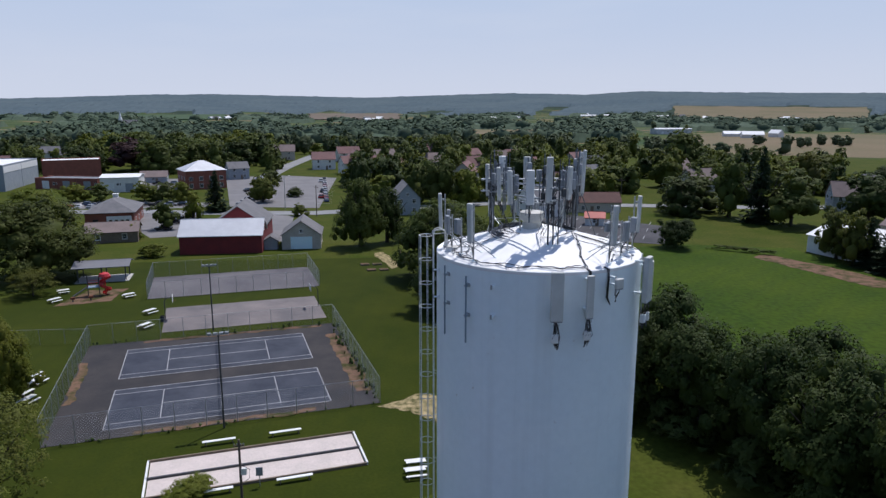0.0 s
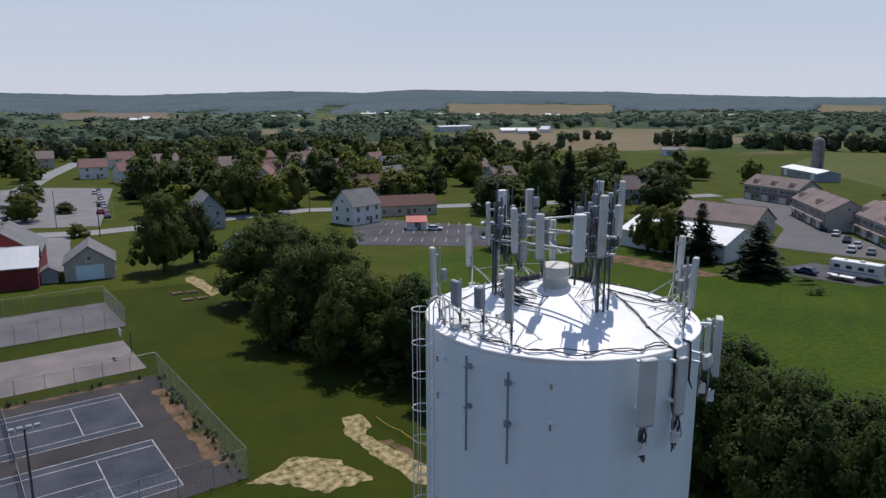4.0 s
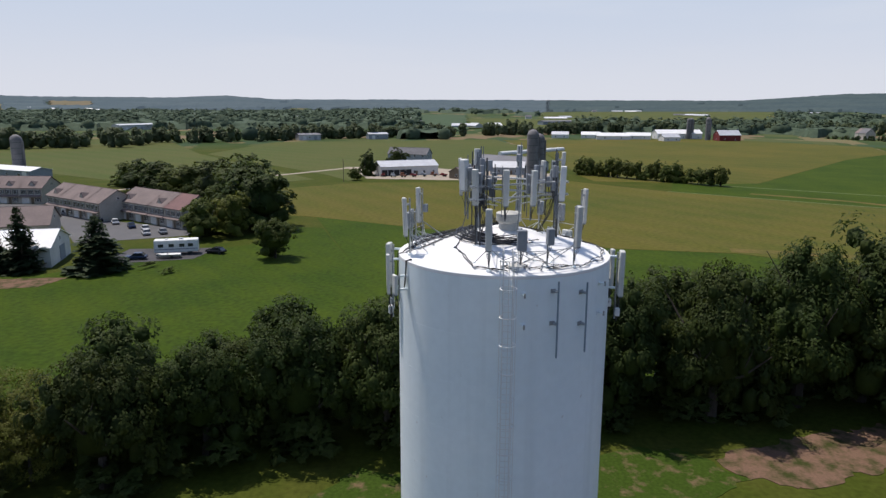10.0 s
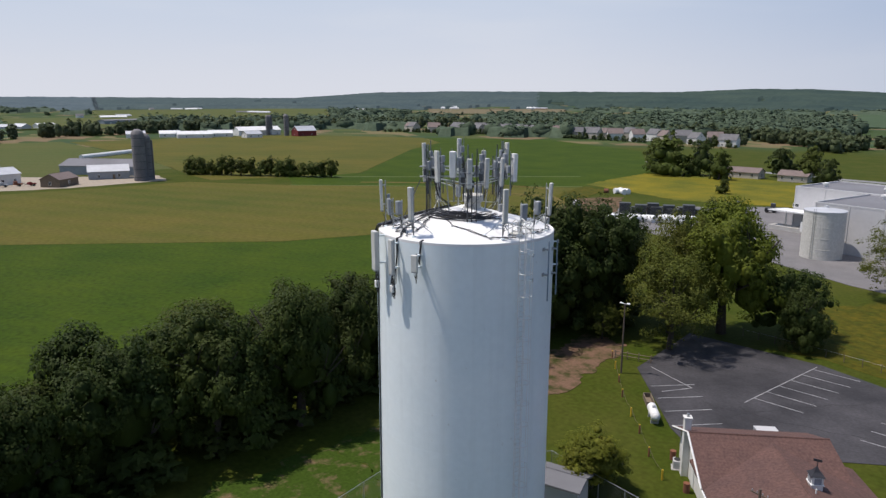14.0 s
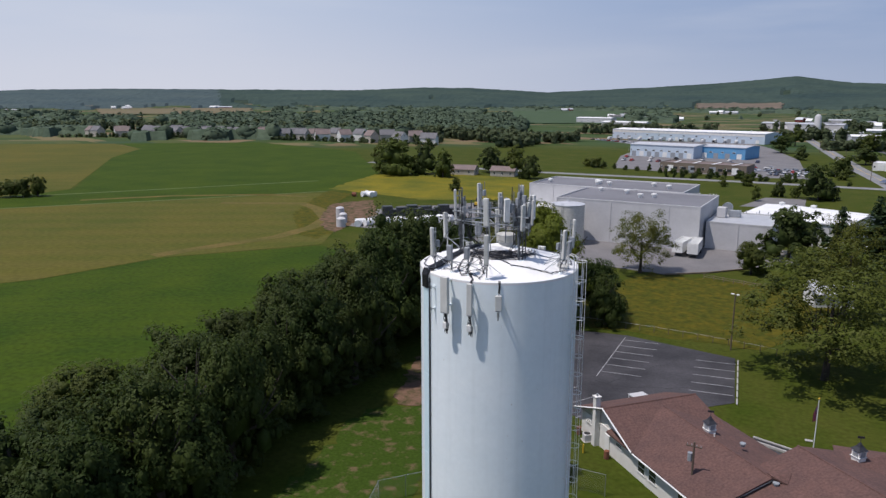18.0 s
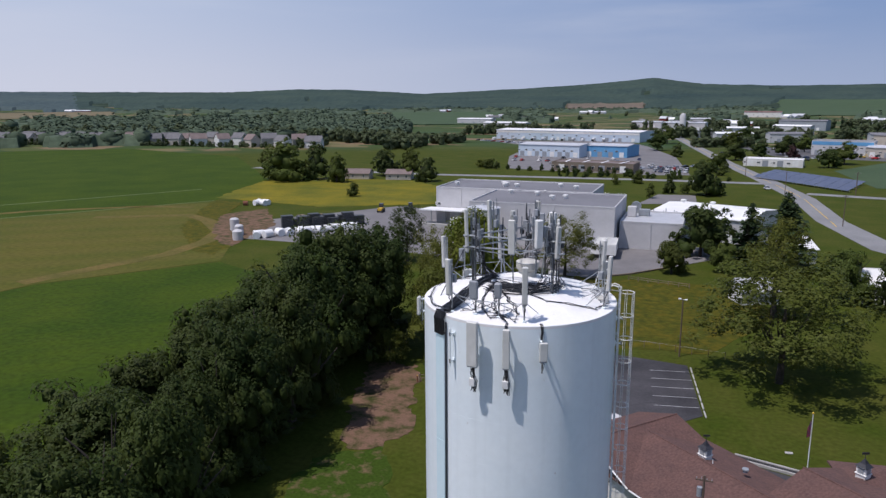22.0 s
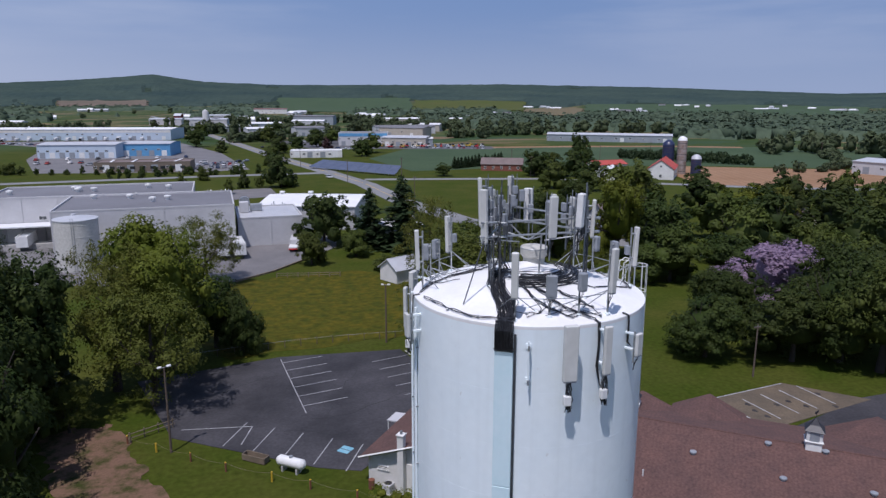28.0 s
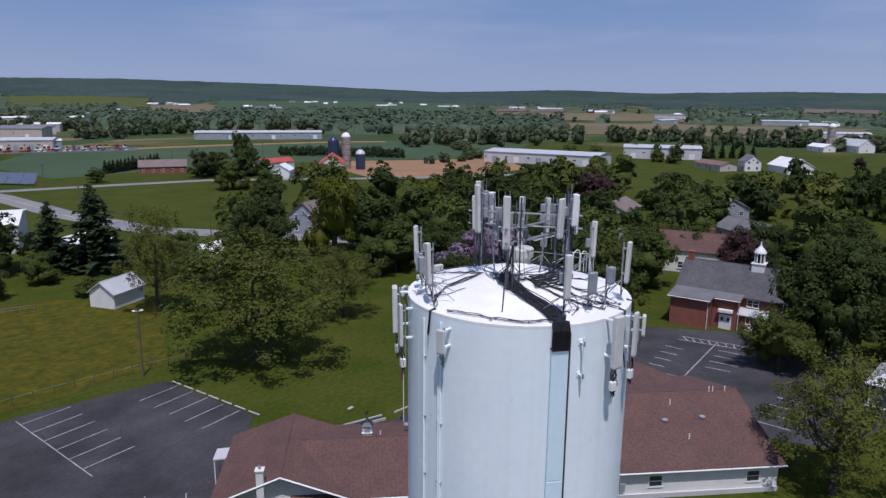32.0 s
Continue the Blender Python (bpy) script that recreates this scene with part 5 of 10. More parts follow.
trunk = thing("roof_cables", "thick bundle of black cables running over the roof", "cable bundle")
WAY = [(84, 1.5), (70, 2.0), (58, 2.6), (47, 3.3), (40, 4.0), (36, 4.6), (34.3, 5.1), (34.2, 5.3)]
for k in range(39):
    o = (k % 13 - 6) * 0.062
    lift = 0.04 + 0.05 * (k // 13)
    w = [rng.uniform(-0.14, 0.14) for _ in range(8)]
    line = [polar(*p) for p in WAY[rng.choice((0, 0, 0, 1)):]]
    pts = []
    if k % 5 == 0:  # some climb the mast at the platform corner
        pts += [Vector((*polar(62 + 8 * w[0], 2.3 + w[1]).xy, 28.4 + w[2])), Vector((*polar(64 + 20 * w[3], 2.1 + w[4]).xy, 27.3))]
    for i, p in enumerate(line):
        d = (line[min(i + 1, len(line) - 1)] - line[max(i - 1, 0)]).normalized()
        loose = max(0.0, 1 - (p.length - 1.5) / 3.4)
        side = Vector((d.y, -d.x, 0)) * (o * (1 - 0.25 * loose) + w[i % 8] * (0.28 + 1.3 * loose))
        q = p - side
        pts.append(Vector((q.x, q.y, roof_z(min(q.length, 5.3)) + lift + 0.03 + 0.05 * loose * abs(w[(i + 3) % 8]))))
    side = Vector((math.cos(radians(34.2)), -math.sin(radians(34.2)), 0)) * o
    for r, z in ((5.52 + lift, RIM + 0.04 + lift), (R + 0.1 + lift, RIM - 0.2), (R + 0.08 + lift, RIM - 0.7), (R + 0.07 + lift, 24.25)):
        q = polar(34.2, r) + side
        pts.append(Vector((q.x, q.y, z)))
    part("cable", Mb().tube(pts, 0.021, 6), CABLE, trunk)
coil = thing("cable_coil", "thick heap of black cables round the platform foot", "cable coil")
for k in range(22):
    r, ph, end = 1.62 + 0.05 * k + rng.uniform(-0.05, 0.05), rng.uniform(0, 6), rng.uniform(-130, -40)
    n = int((36 - end) / 7)
    part("cable", Mb().tube([polar(36 + (end - 36) * q / n, r + 0.07 * math.sin(q * 0.8 + ph) + 0.05 * math.sin(q * 0.33 + 2 * ph), roof_z(r) + 0.05 + 0.05 * (k % 4) + 0.03 * math.sin(q * 0.9 + ph)) for q in range(n + 1)], 0.024, 5), CABLE, coil)
for k in range(4):
    r, ph = 1.3 + 0.2 * k, rng.uniform(0, 6)
    part("cable", Mb().tube([polar(-60 + 14 * q, r + 0.18 * math.sin(q * 0.7 + ph), roof_z(r) + 0.06 + 0.03 * math.sin(q + ph)) for q in range(10 + 3 * k)], 0.02, 5), CABLE, coil)
# dark mast bundles at the platform corners
for az_ in (62, -58, -178):
    ms = thing("mast_bundle", "bundle of dark masts, radios and black cables at the platform corner", "mast bundle", *polar(az_, 2.55), -az_, "mast bundles")
    for k, (x, y, top) in enumerate(((-0.42, 0.12, 30.5), (-0.16, -0.1, 30.2), (0.12, 0.1, 30.75), (0.40, -0.06, 30.1), (0.62, 0.16, 29.8), (-0.66, -0.05, 29.7))):
        p = polar(az_, 2.55)
        zr = roof_z(2.55)
        part("mast", Mb().cyl((x, y, zr - 0.05 if k in (0, 2) else 28.3), (x, y, top), 0.034, seg=8), STEELGREY if k % 3 else DARKSTEEL, ms)
        if k not in (0, 2):
            for z in (28.45, 29.1):
                part("stand_off", Mb().cyl((x, y, z), (-0.42 if x < 0 else 0.12, 0.12, z), 0.03, seg=6), GALV, ms)
        if k % 2 == 0:
            part("radio", Mb().box(x, y - 0.18, 28.9 + 0.12 * k, 0.28, 0.22, 0.6, 0, 0.03), GREYBOX, ms)
        else:
            part("junction_box", Mb().box(x, y + 0.12, 28.1 + 0.1 * k, 0.24, 0.16, 0.42, 0, 0.02), DARKSTEEL, ms)
    for k in range(7):
        j = [rng.uniform(-0.5, 0.5) for _ in range(4)]
        part("cable", Mb().tube([(j[0], 0.05, 29.9), (j[0] * 0.9 + 0.2 * j[1], 0.1 + 0.12 * j[2], 29.2), (j[1] * 1.1, 0.2 * j[3], 28.3 + 0.4 * j[2]), (j[1] * 1.3, -0.3 + 0.5 * j[2], 27.55 + 0.3 * j[0]), (j[3] * 1.2, -0.7 + 0.3 * j[0], roof_z(2.0) + 0.15)], 0.014, 5), CABLE, ms)

RUNS = [
    [(-10, 2.0), (-40, 3.4), (-70, 5.0), (-88, 5.2)], [(120, 2.0), (150, 3.0), (165, 4.2), (168, 5.3)], [(168, 5.3), (-178, 5.28), (-155, 5.3), (-130, 5.25), (-110, 5.1)],
    [(20, 2.2), (15, 2.8), (7, 3.5), (2, 4.5), (-8, 5.35)], [(120, 2.2), (117, 3.8), (107, 4.8), (99, 5.33)], [(34, 5.2), (48, 5.3), (66, 5.3), (90, 5.3)],
    [(0, 2.4), (8, 3.6), (18, 4.6), (25, 5.0)], [(-95, 2.2), (-104, 3.6), (-112, 4.6), (-124, 5.0)], [(140, 2.4), (134, 3.8), (126, 4.7), (106, 5.0)],
    [(-5, 4.7), (-12, 5.2), (-14, 4.5), (-6, 4.2), (2, 4.6), (-2, 5.0)], [(-98, 4.7), (-106, 5.1), (-112, 4.5), (-103, 4.1), (-96, 4.5)], [(-80, 5.1), (-92, 4.9), (-100, 4.95), (-118, 4.9)],
    [(100, 3.4), (112, 4.6), (124, 5.2), (132, 5.35)], [(15, 4.9), (6, 4.5), (-4, 4.7), (-14, 5.0)], [(130, 5.0), (138, 4.6), (146, 4.9), (150, 5.1)],
    [(40, 1.7), (29, 2.6), (20, 3.5), (12, 4.4), (3, 5.0), (-7, 4.9)], [(13, 2.3), (-5, 3.3), (-12, 3.8), (-14, 4.6)], [(35, 4.5), (25, 4.75), (18, 4.6), (17, 3.9), (22, 3.4)], [(-86, 4.9), (-93, 4.4), (-99, 4.7), (-93, 5.1), (-85, 4.8), (-90, 4.5)]]
for i, run in enumerate(RUNS):
    cb = thing("roof_cable", "black cable clipped across the white roof", "cable", group="cables on the roof")
    for k in range(4 if i in (3, 4) else 3 if i in (15, 16) else 1 if i > 5 else 2):
        part("cable", Mb().tube(roof_line([(a + k * 0.9, r - 0.05 * k) for a, r in run], 0.04 + 0.015 * k), 0.022 if i < 6 or i in (15, 16) else 0.016, 5), CABLE, cb)
    for a, r in run[1:-1]:
        p = polar(a, r)
        part("clip", Mb().box(p.x, p.y, roof_z(r), 0.10, 0.10, 0.09, a, 0.01), GALV, cb)
for azm, z0, z1 in ((168, 22.4, RIM), (-8.3, 22.6, RIM), (98, 24.2, RIM), (-27, 24.0, RIM), (157, 23.6, RIM)):
    cb = thing("wall_cable", "black cable hanging down the tank wall from the rim", "cable", group="cables on the tank")
    for k in range(3):
        part("cable", Mb().tube([polar(azm + 0.5 * k, R - 0.25, RIM + 0.06), polar(azm + 0.6 * k, R + 0.05, RIM + 0.0), polar(azm + 0.4 * k, R + 0.07, (z0 + z1) / 2 + 0.4), polar(azm + 0.8 + 0.5 * k, R + 0.1, (z0 + z1) / 2 - 0.5), polar(azm, R + 0.2, z0)], 0.022, 5), CABLE, cb)
hatch = thing("roof_hatch", "white round roof hatch beside the ladder", "hatch", *polar(-93, 4.75, roof_z(4.75)))
part("curb", Mb().lathe([(0.36, -0.1), (0.36, 0.07)], 24), ROOFW, hatch, smooth=True)
part("lid", Mb().lathe([(0.36, 0.06), (0.41, 0.07), (0.40, 0.10), (0.0, 0.13)], 24), VENT, hatch, smooth=True)
rail = thing("roof_handrail", "white tube handrail at the head of the ladder", "handrail", rz=-LAZ)
for sx in (-0.5, 0.5):
    part("post", Mb().cyl((sx, R - 0.5, RIM), (sx, R - 0.5, RIM + 1.1), 0.022, seg=6), TRIM, rail)
    part("bar", Mb().tube([(sx, R - 0.5, RIM + 1.1), (sx, R + 0.2, RIM + 1.05), (sx * 0.5, R + 0.25, RIM + 1.0)], 0.02, 6), TRIM, rail)

# ---- buildings ----
def wall_mesh(L, W, h, gable, th=0.2):
    """Walls of a house L along x, W along y, with gables of that rise at its x ends."""
    y = W / 2
    prof = [(-y, -0.1), (y, -0.1), (y, h)] + ([(0, h + gable)] if gable else []) + [(-y, h)]
    n = len(prof)
    return Mb().add([(x, *q) for x in (-L / 2, L / 2) for q in prof], [tuple(reversed(range(n))), tuple(range(n, 2 * n))] + [(i, (i + 1) % n, n + (i + 1) % n, n + i) for i in range(n)])


WIN = {}


def window(parent, x, y, z, w, h, face, frame_=None, plain=False):
    """A window with frame, sill and glass on a wall that faces 'face' degrees (0: -y)."""
    key = (w, h)
    if key not in WIN:
        t = 0.09
        xs, zs = (-w / 2 - t, -w / 2, w / 2, w / 2 + t), (-h / 2, -h / 2 + t, -0.03, 0.03, h / 2 - t, h / 2)
        vs = [(px, py, pz) for py in (-0.05, 0.05) for pz in zs for px in xs]
        fs = []
        holes = ((1, 1), (3, 1))
        for r in range(5):
            for c in range(3):
                q = (r * 4 + c, r * 4 + c + 1, r * 4 + c + 5, r * 4 + c + 4)
                if (r, c) not in holes:
                    fs += [q, tuple(i + 24 for i in q[::-1])]
                else:
                    fs += [(a + 24, b + 24, b, a) for a, b in zip(q, q[1:] + q[:1])]
        ring = [0, 1, 2, 3, 7, 11, 15, 19, 23, 22, 21, 20, 16, 12, 8, 4]
        fs += [(a, a + 24, b + 24, b) for a, b in zip(ring, ring[1:] + ring[:1])]
        WIN[key] = (Mb().add(vs, fs).mesh("window"), Mb().box(0, 0, -h / 2 + t, w, 0.04, h - 2 * t).mesh("pane"), Mb().box(0, -0.04, -h / 2 - 0.07, w + 0.3, 0.2, 0.07).mesh("sill"))
    m = pose(x, y, z, 0, 0, face)
    if plain:
        if (key, 1) not in WIN:
            xs, zs = (-w / 2 - 0.08, -w / 2, -0.03, 0.03, w / 2, w / 2 + 0.08), (-h / 2, -h / 2 + 0.09, h / 2 - 0.09, h / 2)
            vs = [(x, y, z) for y in (-0.055, 0.015) for z in zs for x in xs]
            fs = [(r * 6 + c, r * 6 + c + 1, r * 6 + c + 7, r * 6 + c + 6) for r in range(3) for c in range(5)]
            fs += [(0, 24, 29, 5), (18, 23, 47, 42), (0, 18, 42, 24), (5, 29, 47, 23)]
            me = Mb().add(vs, fs).mesh("window")
            me.materials.append(TRIM)
            me.materials.append(GLASS)
            for q in (6, 8):
                me.polygons[q].material_index = 1
            WIN[(key, 1)] = me
        return part("window", WIN[(key, 1)], TRIM, parent, m=m)
    wob = part("window", WIN[key][0], frame_ or TRIM, parent, m=m)
    part("pane", WIN[key][1], GLASS, wob)
    part("sill", WIN[key][2], frame_ or TRIM, wob)
    return wob


def roof_gable(parent, L, W, h, rise, material, over=0.35, th=0.16, name="roof"):
    s = rise / (W / 2)
    lo = h - s * over + 0.05
    for sy, nm in ((-1, name), (1, name)):
        pts = [(-L / 2 - over, sy * (W / 2 + over), lo), (L / 2 + over, sy * (W / 2 + over), lo), (L / 2 + over, 0, h + rise + 0.05), (-L / 2 - over, 0, h + rise + 0.05)]
        part(nm, Mb().slab([(p[0], p[1], p[2] + th) for p in (pts if sy < 0 else pts[::-1])], th), material, parent)
    part("ridge_cap", Mb().cyl((-L / 2 - over, 0, h + rise + 0.05 + th), (L / 2 + over, 0, h + rise + 0.05 + th), 0.08, seg=6), material, parent)


def roof_hip(parent, L, W, h, rise, material, over=0.5, th=0.16):
    l, w = L / 2 + over, W / 2 + over
    rl = max(L / 2 - W / 2, 0.05)
    z0, z1 = h - 0.05, h + rise
    a, b, c, d, e, f = (-l, -w, z0), (l, -w, z0), (l, w, z0), (-l, w, z0), (-rl, 0, z1), (rl, 0, z1)
    for pts in ([a, b, f, e], [c, d, e, f], [b, c, f], [d, a, e]):
        part("roof", Mb().slab([(p[0], p[1], p[2] + th) for p in pts], th), material, parent)


def facade(parent, L, W, h, nx, ny, storeys, ww=0.95, wh=1.4, first=1.55, step=2.8, plain=False):
    for s in range(storeys):
        z = first + step * s
        for k in range(nx):
            x = -L / 2 + L * (k + 0.5) / nx
            window(parent, x, -W / 2 - 0.03, z, ww, wh, 0, plain=plain)
            window(parent, x, W / 2 + 0.03, z, ww, wh, 180, plain=plain)
        for k in range(ny):
            y = -W / 2 + W * (k + 0.5) / ny
            window(parent, L / 2 + 0.03, y, z, ww, wh, 90, plain=plain)
            window(parent, -L / 2 - 0.03, y, z, ww, wh, -90, plain=plain)


def house(name, label, x, y, rz, L, W, h, rise, wall, roof, nx=3, ny=2, storeys=2, category="house", group="", door=True, chimney=False, hip=False, ww=0.95, wh=1.4):
    b = thing(name, label, category, x, y, 0, rz, group)
    part("wall", wall_mesh(L, W, h, 0 if hip else rise), wall, b)
    (roof_hip if hip else roof_gable)(b, L, W, h, rise, roof)
    far_ = math.hypot(x, y) > 165
    facade(b, L, W, h, nx, ny, storeys, ww, wh, plain=far_)
    if not hip and rise > 2:
        for sx in (-1, 1):
            window(b, sx * (L / 2 + 0.03), 0, h + rise * 0.3, 0.7, 0.9, 90 * sx, plain=far_)
    if door:
        d = part("door", Mb().box(L * 0.12, -W / 2 - 0.03, 0, 1.0, 0.08, 2.05, 0, 0.01), WOOD, b)
        part("handle", Mb().box(L * 0.12 + 0.38, -W / 2 - 0.09, 1.0, 0.04, 0.06, 0.12), GALV, d)
    if chimney:
        part("chimney", Mb().box(L * 0.25, W * 0.12, h, 0.7, 0.7, rise + 0.9, 0, 0.03).box(L * 0.25, W * 0.12, h + rise + 0.9, 0.85, 0.85, 0.12, 0, 0.02), BRICK, b)
    return b


def hall(name, label, x, y, rz, L, W, h, rise, wall, roof, category="building", group="", bays=0, band=None, vents=0):
    """A large shed with low roof, wall panels, loading doors and roof vents."""
    b = thing(name, label, category, x, y, 0, rz, group)
    part("wall", wall_mesh(L, W, h, rise), wall, b)
    if rise > 0.3:
        roof_gable(b, L, W, h, rise, roof, 0.4, 0.2)
    else:
        part("roof", Mb().slab([(-L / 2 + 0.2, -W / 2 + 0.2, h + 0.004), (L / 2 - 0.2, -W / 2 + 0.2, h + 0.004), (L / 2 - 0.2, W / 2 - 0.2, h + 0.004), (-L / 2 + 0.2, W / 2 - 0.2, h + 0.004)], 0.2), roof, b)
        cop = Mb()
        for sy in (-1, 1):
            cop.box(0, sy * (W / 2 - 0.1), h, L + 0.1, 0.3, 0.35)
            cop.box(sy * (L / 2 - 0.1), 0, h, 0.3, W - 0.5, 0.35)
        part("parapet", cop, wall, b)
    if band:
        for sy in (-1, 1):
            part("band", Mb().box(0, sy * (W / 2 + 0.05), h * 0.72, L, 0.12, h * 0.24), band, b)
    n = max(2, int(L / (7 if math.hypot(x, y) < 300 else 22))) if math.hypot(x, y) < 560 or L > 90 else 1
    for k in range(n + 1):
        for sy in (-1, 1):
            part("pilaster", Mb().box(-L / 2 + 0.15 + (L - 0.3) * k / n, sy * (W / 2 + 0.04), 0, 0.3, 0.16, h), wall, b)
    for k in range(bays):
        xx = -L / 2 + L * (k + 0.5) / bays
        for sy in (-1, 1):
            part("loading_door", Mb().box(xx, sy * (W / 2 + 0.02), 0.2, 3.0, 0.12, 3.2, 0, 0.01), GREYBOX if k % 3 else TRIM, b)
            window(b, xx + L / bays * 0.45, sy * (W / 2 + 0.04), h * 0.55, 1.6, 1.0, 0 if sy < 0 else 180, plain=True)
    for k in range(vents):
        vx, vy = rng.uniform(-0.42, 0.42) * L, rng.uniform(-0.36, 0.36) * W
        z = h + rise * (1 - abs(vy) / (W / 2)) + 0.15
        part("roof_vent", Mb().lathe([(0.5, -0.3), (0.5, 0.5), (0.8, 0.55), (0.8, 0.9), (0.0, 1.1)], 12, vx, vy).mesh("roof_vent"), TRIM, b, m=pose(0, 0, z))
    return b


# the low hall with brown shingles beside the tower; its own axes: s along the wing, n towards the tower
HD, HN = Vector((-0.757, 0.653, 0)), Vector((0.653, 0.757, 0))


def hallpt(s, n, z=0.0):
    p = HD * s + HN * n
    return (p.x, p.y, z)


HANG = math.degrees(math.atan2(HD.y, HD.x))
hb = thing("community_hall", "low white walled hall with broad brown shingle roofs, gables and cupolas", "hall building")
S1, N0, N1, NR, EZ, RZ = 29.9, -20.2, -41.0, -30.6, 2.75, 5.6


def wallrun(pts, h, th=0.22, name="wall", material=SIDING):
    for a, b in zip(pts, pts[1:]):
        a, b = Vector(a), Vector(b)
        m, d = (a + b) / 2, b - a
        part(name, Mb().box(m.x, m.y, -0.1, d.length + th * 0.98, th, h + 0.1, math.degrees(math.atan2(d.y, d.x))), material, hb)


wallrun([hallpt(-19.7, -19.2), hallpt(-19.7, -29.8), hallpt(-10.0, -29.8), hallpt(-10.0, -31.4), hallpt(-0.4, -31.4), hallpt(-0.4, -40.4), hallpt(29.3, -40.4), hallpt(29.3, -20.75), hallpt(1.5, -20.75), hallpt(1.5, -19.2), hallpt(-19.7, -19.2)], 2.7)


def roofface(pts, material=SHINGLE, name="roof", th=0.18):
    return part(name, Mb().slab([hallpt(*p) for p in pts], th), material, hb)


def wall_tri(pts, th, name="gable_wall"):
    """An upright three-cornered wall given by s, n, z corners."""
    a = [Vector(hallpt(*p)) for p in pts]
    n = (a[1] - a[0]).cross(a[2] - a[0]).normalized() * th
    part(name, Mb().add([*a, *[v - n for v in a]], [(0, 1, 2), (5, 4, 3), (0, 3, 4, 1), (1, 4, 5, 2), (2, 5, 3, 0)]), SIDING, hb)


# long wing, its gable ends square to the ridge
roofface([(-0.9, N0, EZ), (S1, N0, EZ), (S1 + 0.5, NR, RZ), (-0.9, NR, RZ)][::-1])
roofface([(S1 + 0.5, N1, EZ), (-0.9, N1, EZ), (-0.9, NR, RZ), (S1 + 0.5, NR, RZ)][::-1])
wall_tri([(29.3, -21, 2.7), (29.3, -40.2, 2.7), (29.3, NR, RZ - 0.2)], 0.22)
wall_tri([(-0.3, -21, 2.7), (-0.3, -40.2, 2.7), (-0.3, NR, RZ - 0.2)], 0.22)
# middle wing, a little steeper
MR, MZ = -25.3, 4.72
roofface([(-14, -18.6, EZ), (1.7, -18.6, EZ), (1.7, MR, MZ), (-14, MR, MZ)][::-1])
roofface([(1.7, -32.0, EZ), (-14, -32.0, EZ), (-14, MR, MZ), (1.7, MR, MZ)][::-1])
wall_tri([(1.45, -19.0, 2.7), (1.45, -31.6, 2.7), (1.45, MR, MZ - 0.1)], 0.2)
roofface([(2.6, -26.2, 4.45), (1.7, -25.4, 4.85), (1.0, -25.4, 4.85), (1.0, -27.4, 4.85), (1.7, -27.4, 4.85)])
# cross wing with a gable towards the tower
CZ = 5.0
roofface([(-20.5, -18.5, EZ + 0.02), (-14.7, -18.5, CZ), (-14.7, -30.2, CZ), (-20.5, -30.7, EZ + 0.02)][::-1])
roofface([(-14.7, -18.5, CZ), (-9.2, -18.5, EZ + 0.02), (-9.2, -30.7, EZ + 0.02), (-14.7, -30.2, CZ)][::-1])
part("ridge_cap", Mb().cyl(hallpt(-14.7, -18.5, CZ), hallpt(-14.7, -30.2, CZ), 0.09, seg=6), SHINGLE, hb)
part("ridge_cap", Mb().cyl(hallpt(-13.6, MR, MZ), hallpt(1.6, MR, MZ), 0.08, seg=6), SHINGLE, hb)
part("ridge_cap", Mb().cyl(hallpt(-0.9, NR, RZ), hallpt(S1 + 0.5, NR, RZ), 0.09, seg=6), SHINGLE, hb)
for n in (-19.2, -29.8):
    wall_tri([(-19.9, n, 2.6), (-9.8, n, 2.6), (-14.7, n, CZ - 0.2)], 0.22)
# porches and gables at the back
for s, z, n0, n1, w in ((1.8, 4.7, -32.6, -39.2, 4.6), (8.3, 4.5, -33.4, -41.6, 3.6), (23.4, 4.75, -32.4, -41.6, 4.6)):
    roofface([(s - w, n1, EZ + 0.05), (s, n1, z), (s, n0, z), (s - w, n0 - 4.5, EZ + 0.9)][::-1])
    roofface([(s, n1, z), (s + w, n1, EZ + 0.05), (s + w, n0 - 4.5, EZ + 0.9), (s, n0, z)][::-1])
    wall_tri([(s - w + 0.5, n1 + 0.3, 2.6), (s + w - 0.5, n1 + 0.3, 2.6), (s, n1 + 0.3, z - 0.2)], 0.2)
part("entrance_canopy", Mb().slab([hallpt(*p) for p in ((-20.3, -26.2, 2.80), (-21.6, -26.2, 2.72), (-21.6, -28.2, 2.72), (-20.3, -28.2, 2.80))], 0.12), PALEWALL, hb)
for n in (-26.3, -28.1):
    part("canopy_post", Mb().cyl(hallpt(-21.5, n, 0), hallpt(-21.5, n, 2.65), 0.06, seg=6), TRIM, hb)
part("fascia", Mb().cyl(hallpt(-20.5, -18.45, EZ), hallpt(-14.7, -18.45, CZ - 0.02), 0.09, seg=4), TRIM, hb)
part("fascia", Mb().cyl(hallpt(-14.7, -18.45, CZ - 0.02), hallpt(-9.2, -18.45, EZ), 0.09, seg=4), TRIM, hb)
part("gutter", Mb().cyl(hallpt(-9.1, -18.5, EZ - 0.1), hallpt(1.7, -18.5, EZ - 0.1), 0.08, seg=6), TRIM, hb)
part("gutter", Mb().cyl(hallpt(1.8, N0 + 0.06, EZ - 0.1), hallpt(S1, N0 + 0.06, EZ - 0.1), 0.08, seg=6), TRIM, hb)
part("foundation", Mb().slab([hallpt(*p) for p in ((1.6, -20.45, 0.45), (29.4, -20.45, 0.45), (29.4, -20.7, 0.45), (1.6, -20.7, 0.45))][::-1], 0.5), PALEWALL, hb)
p = hallpt(-16.3, -18.75)
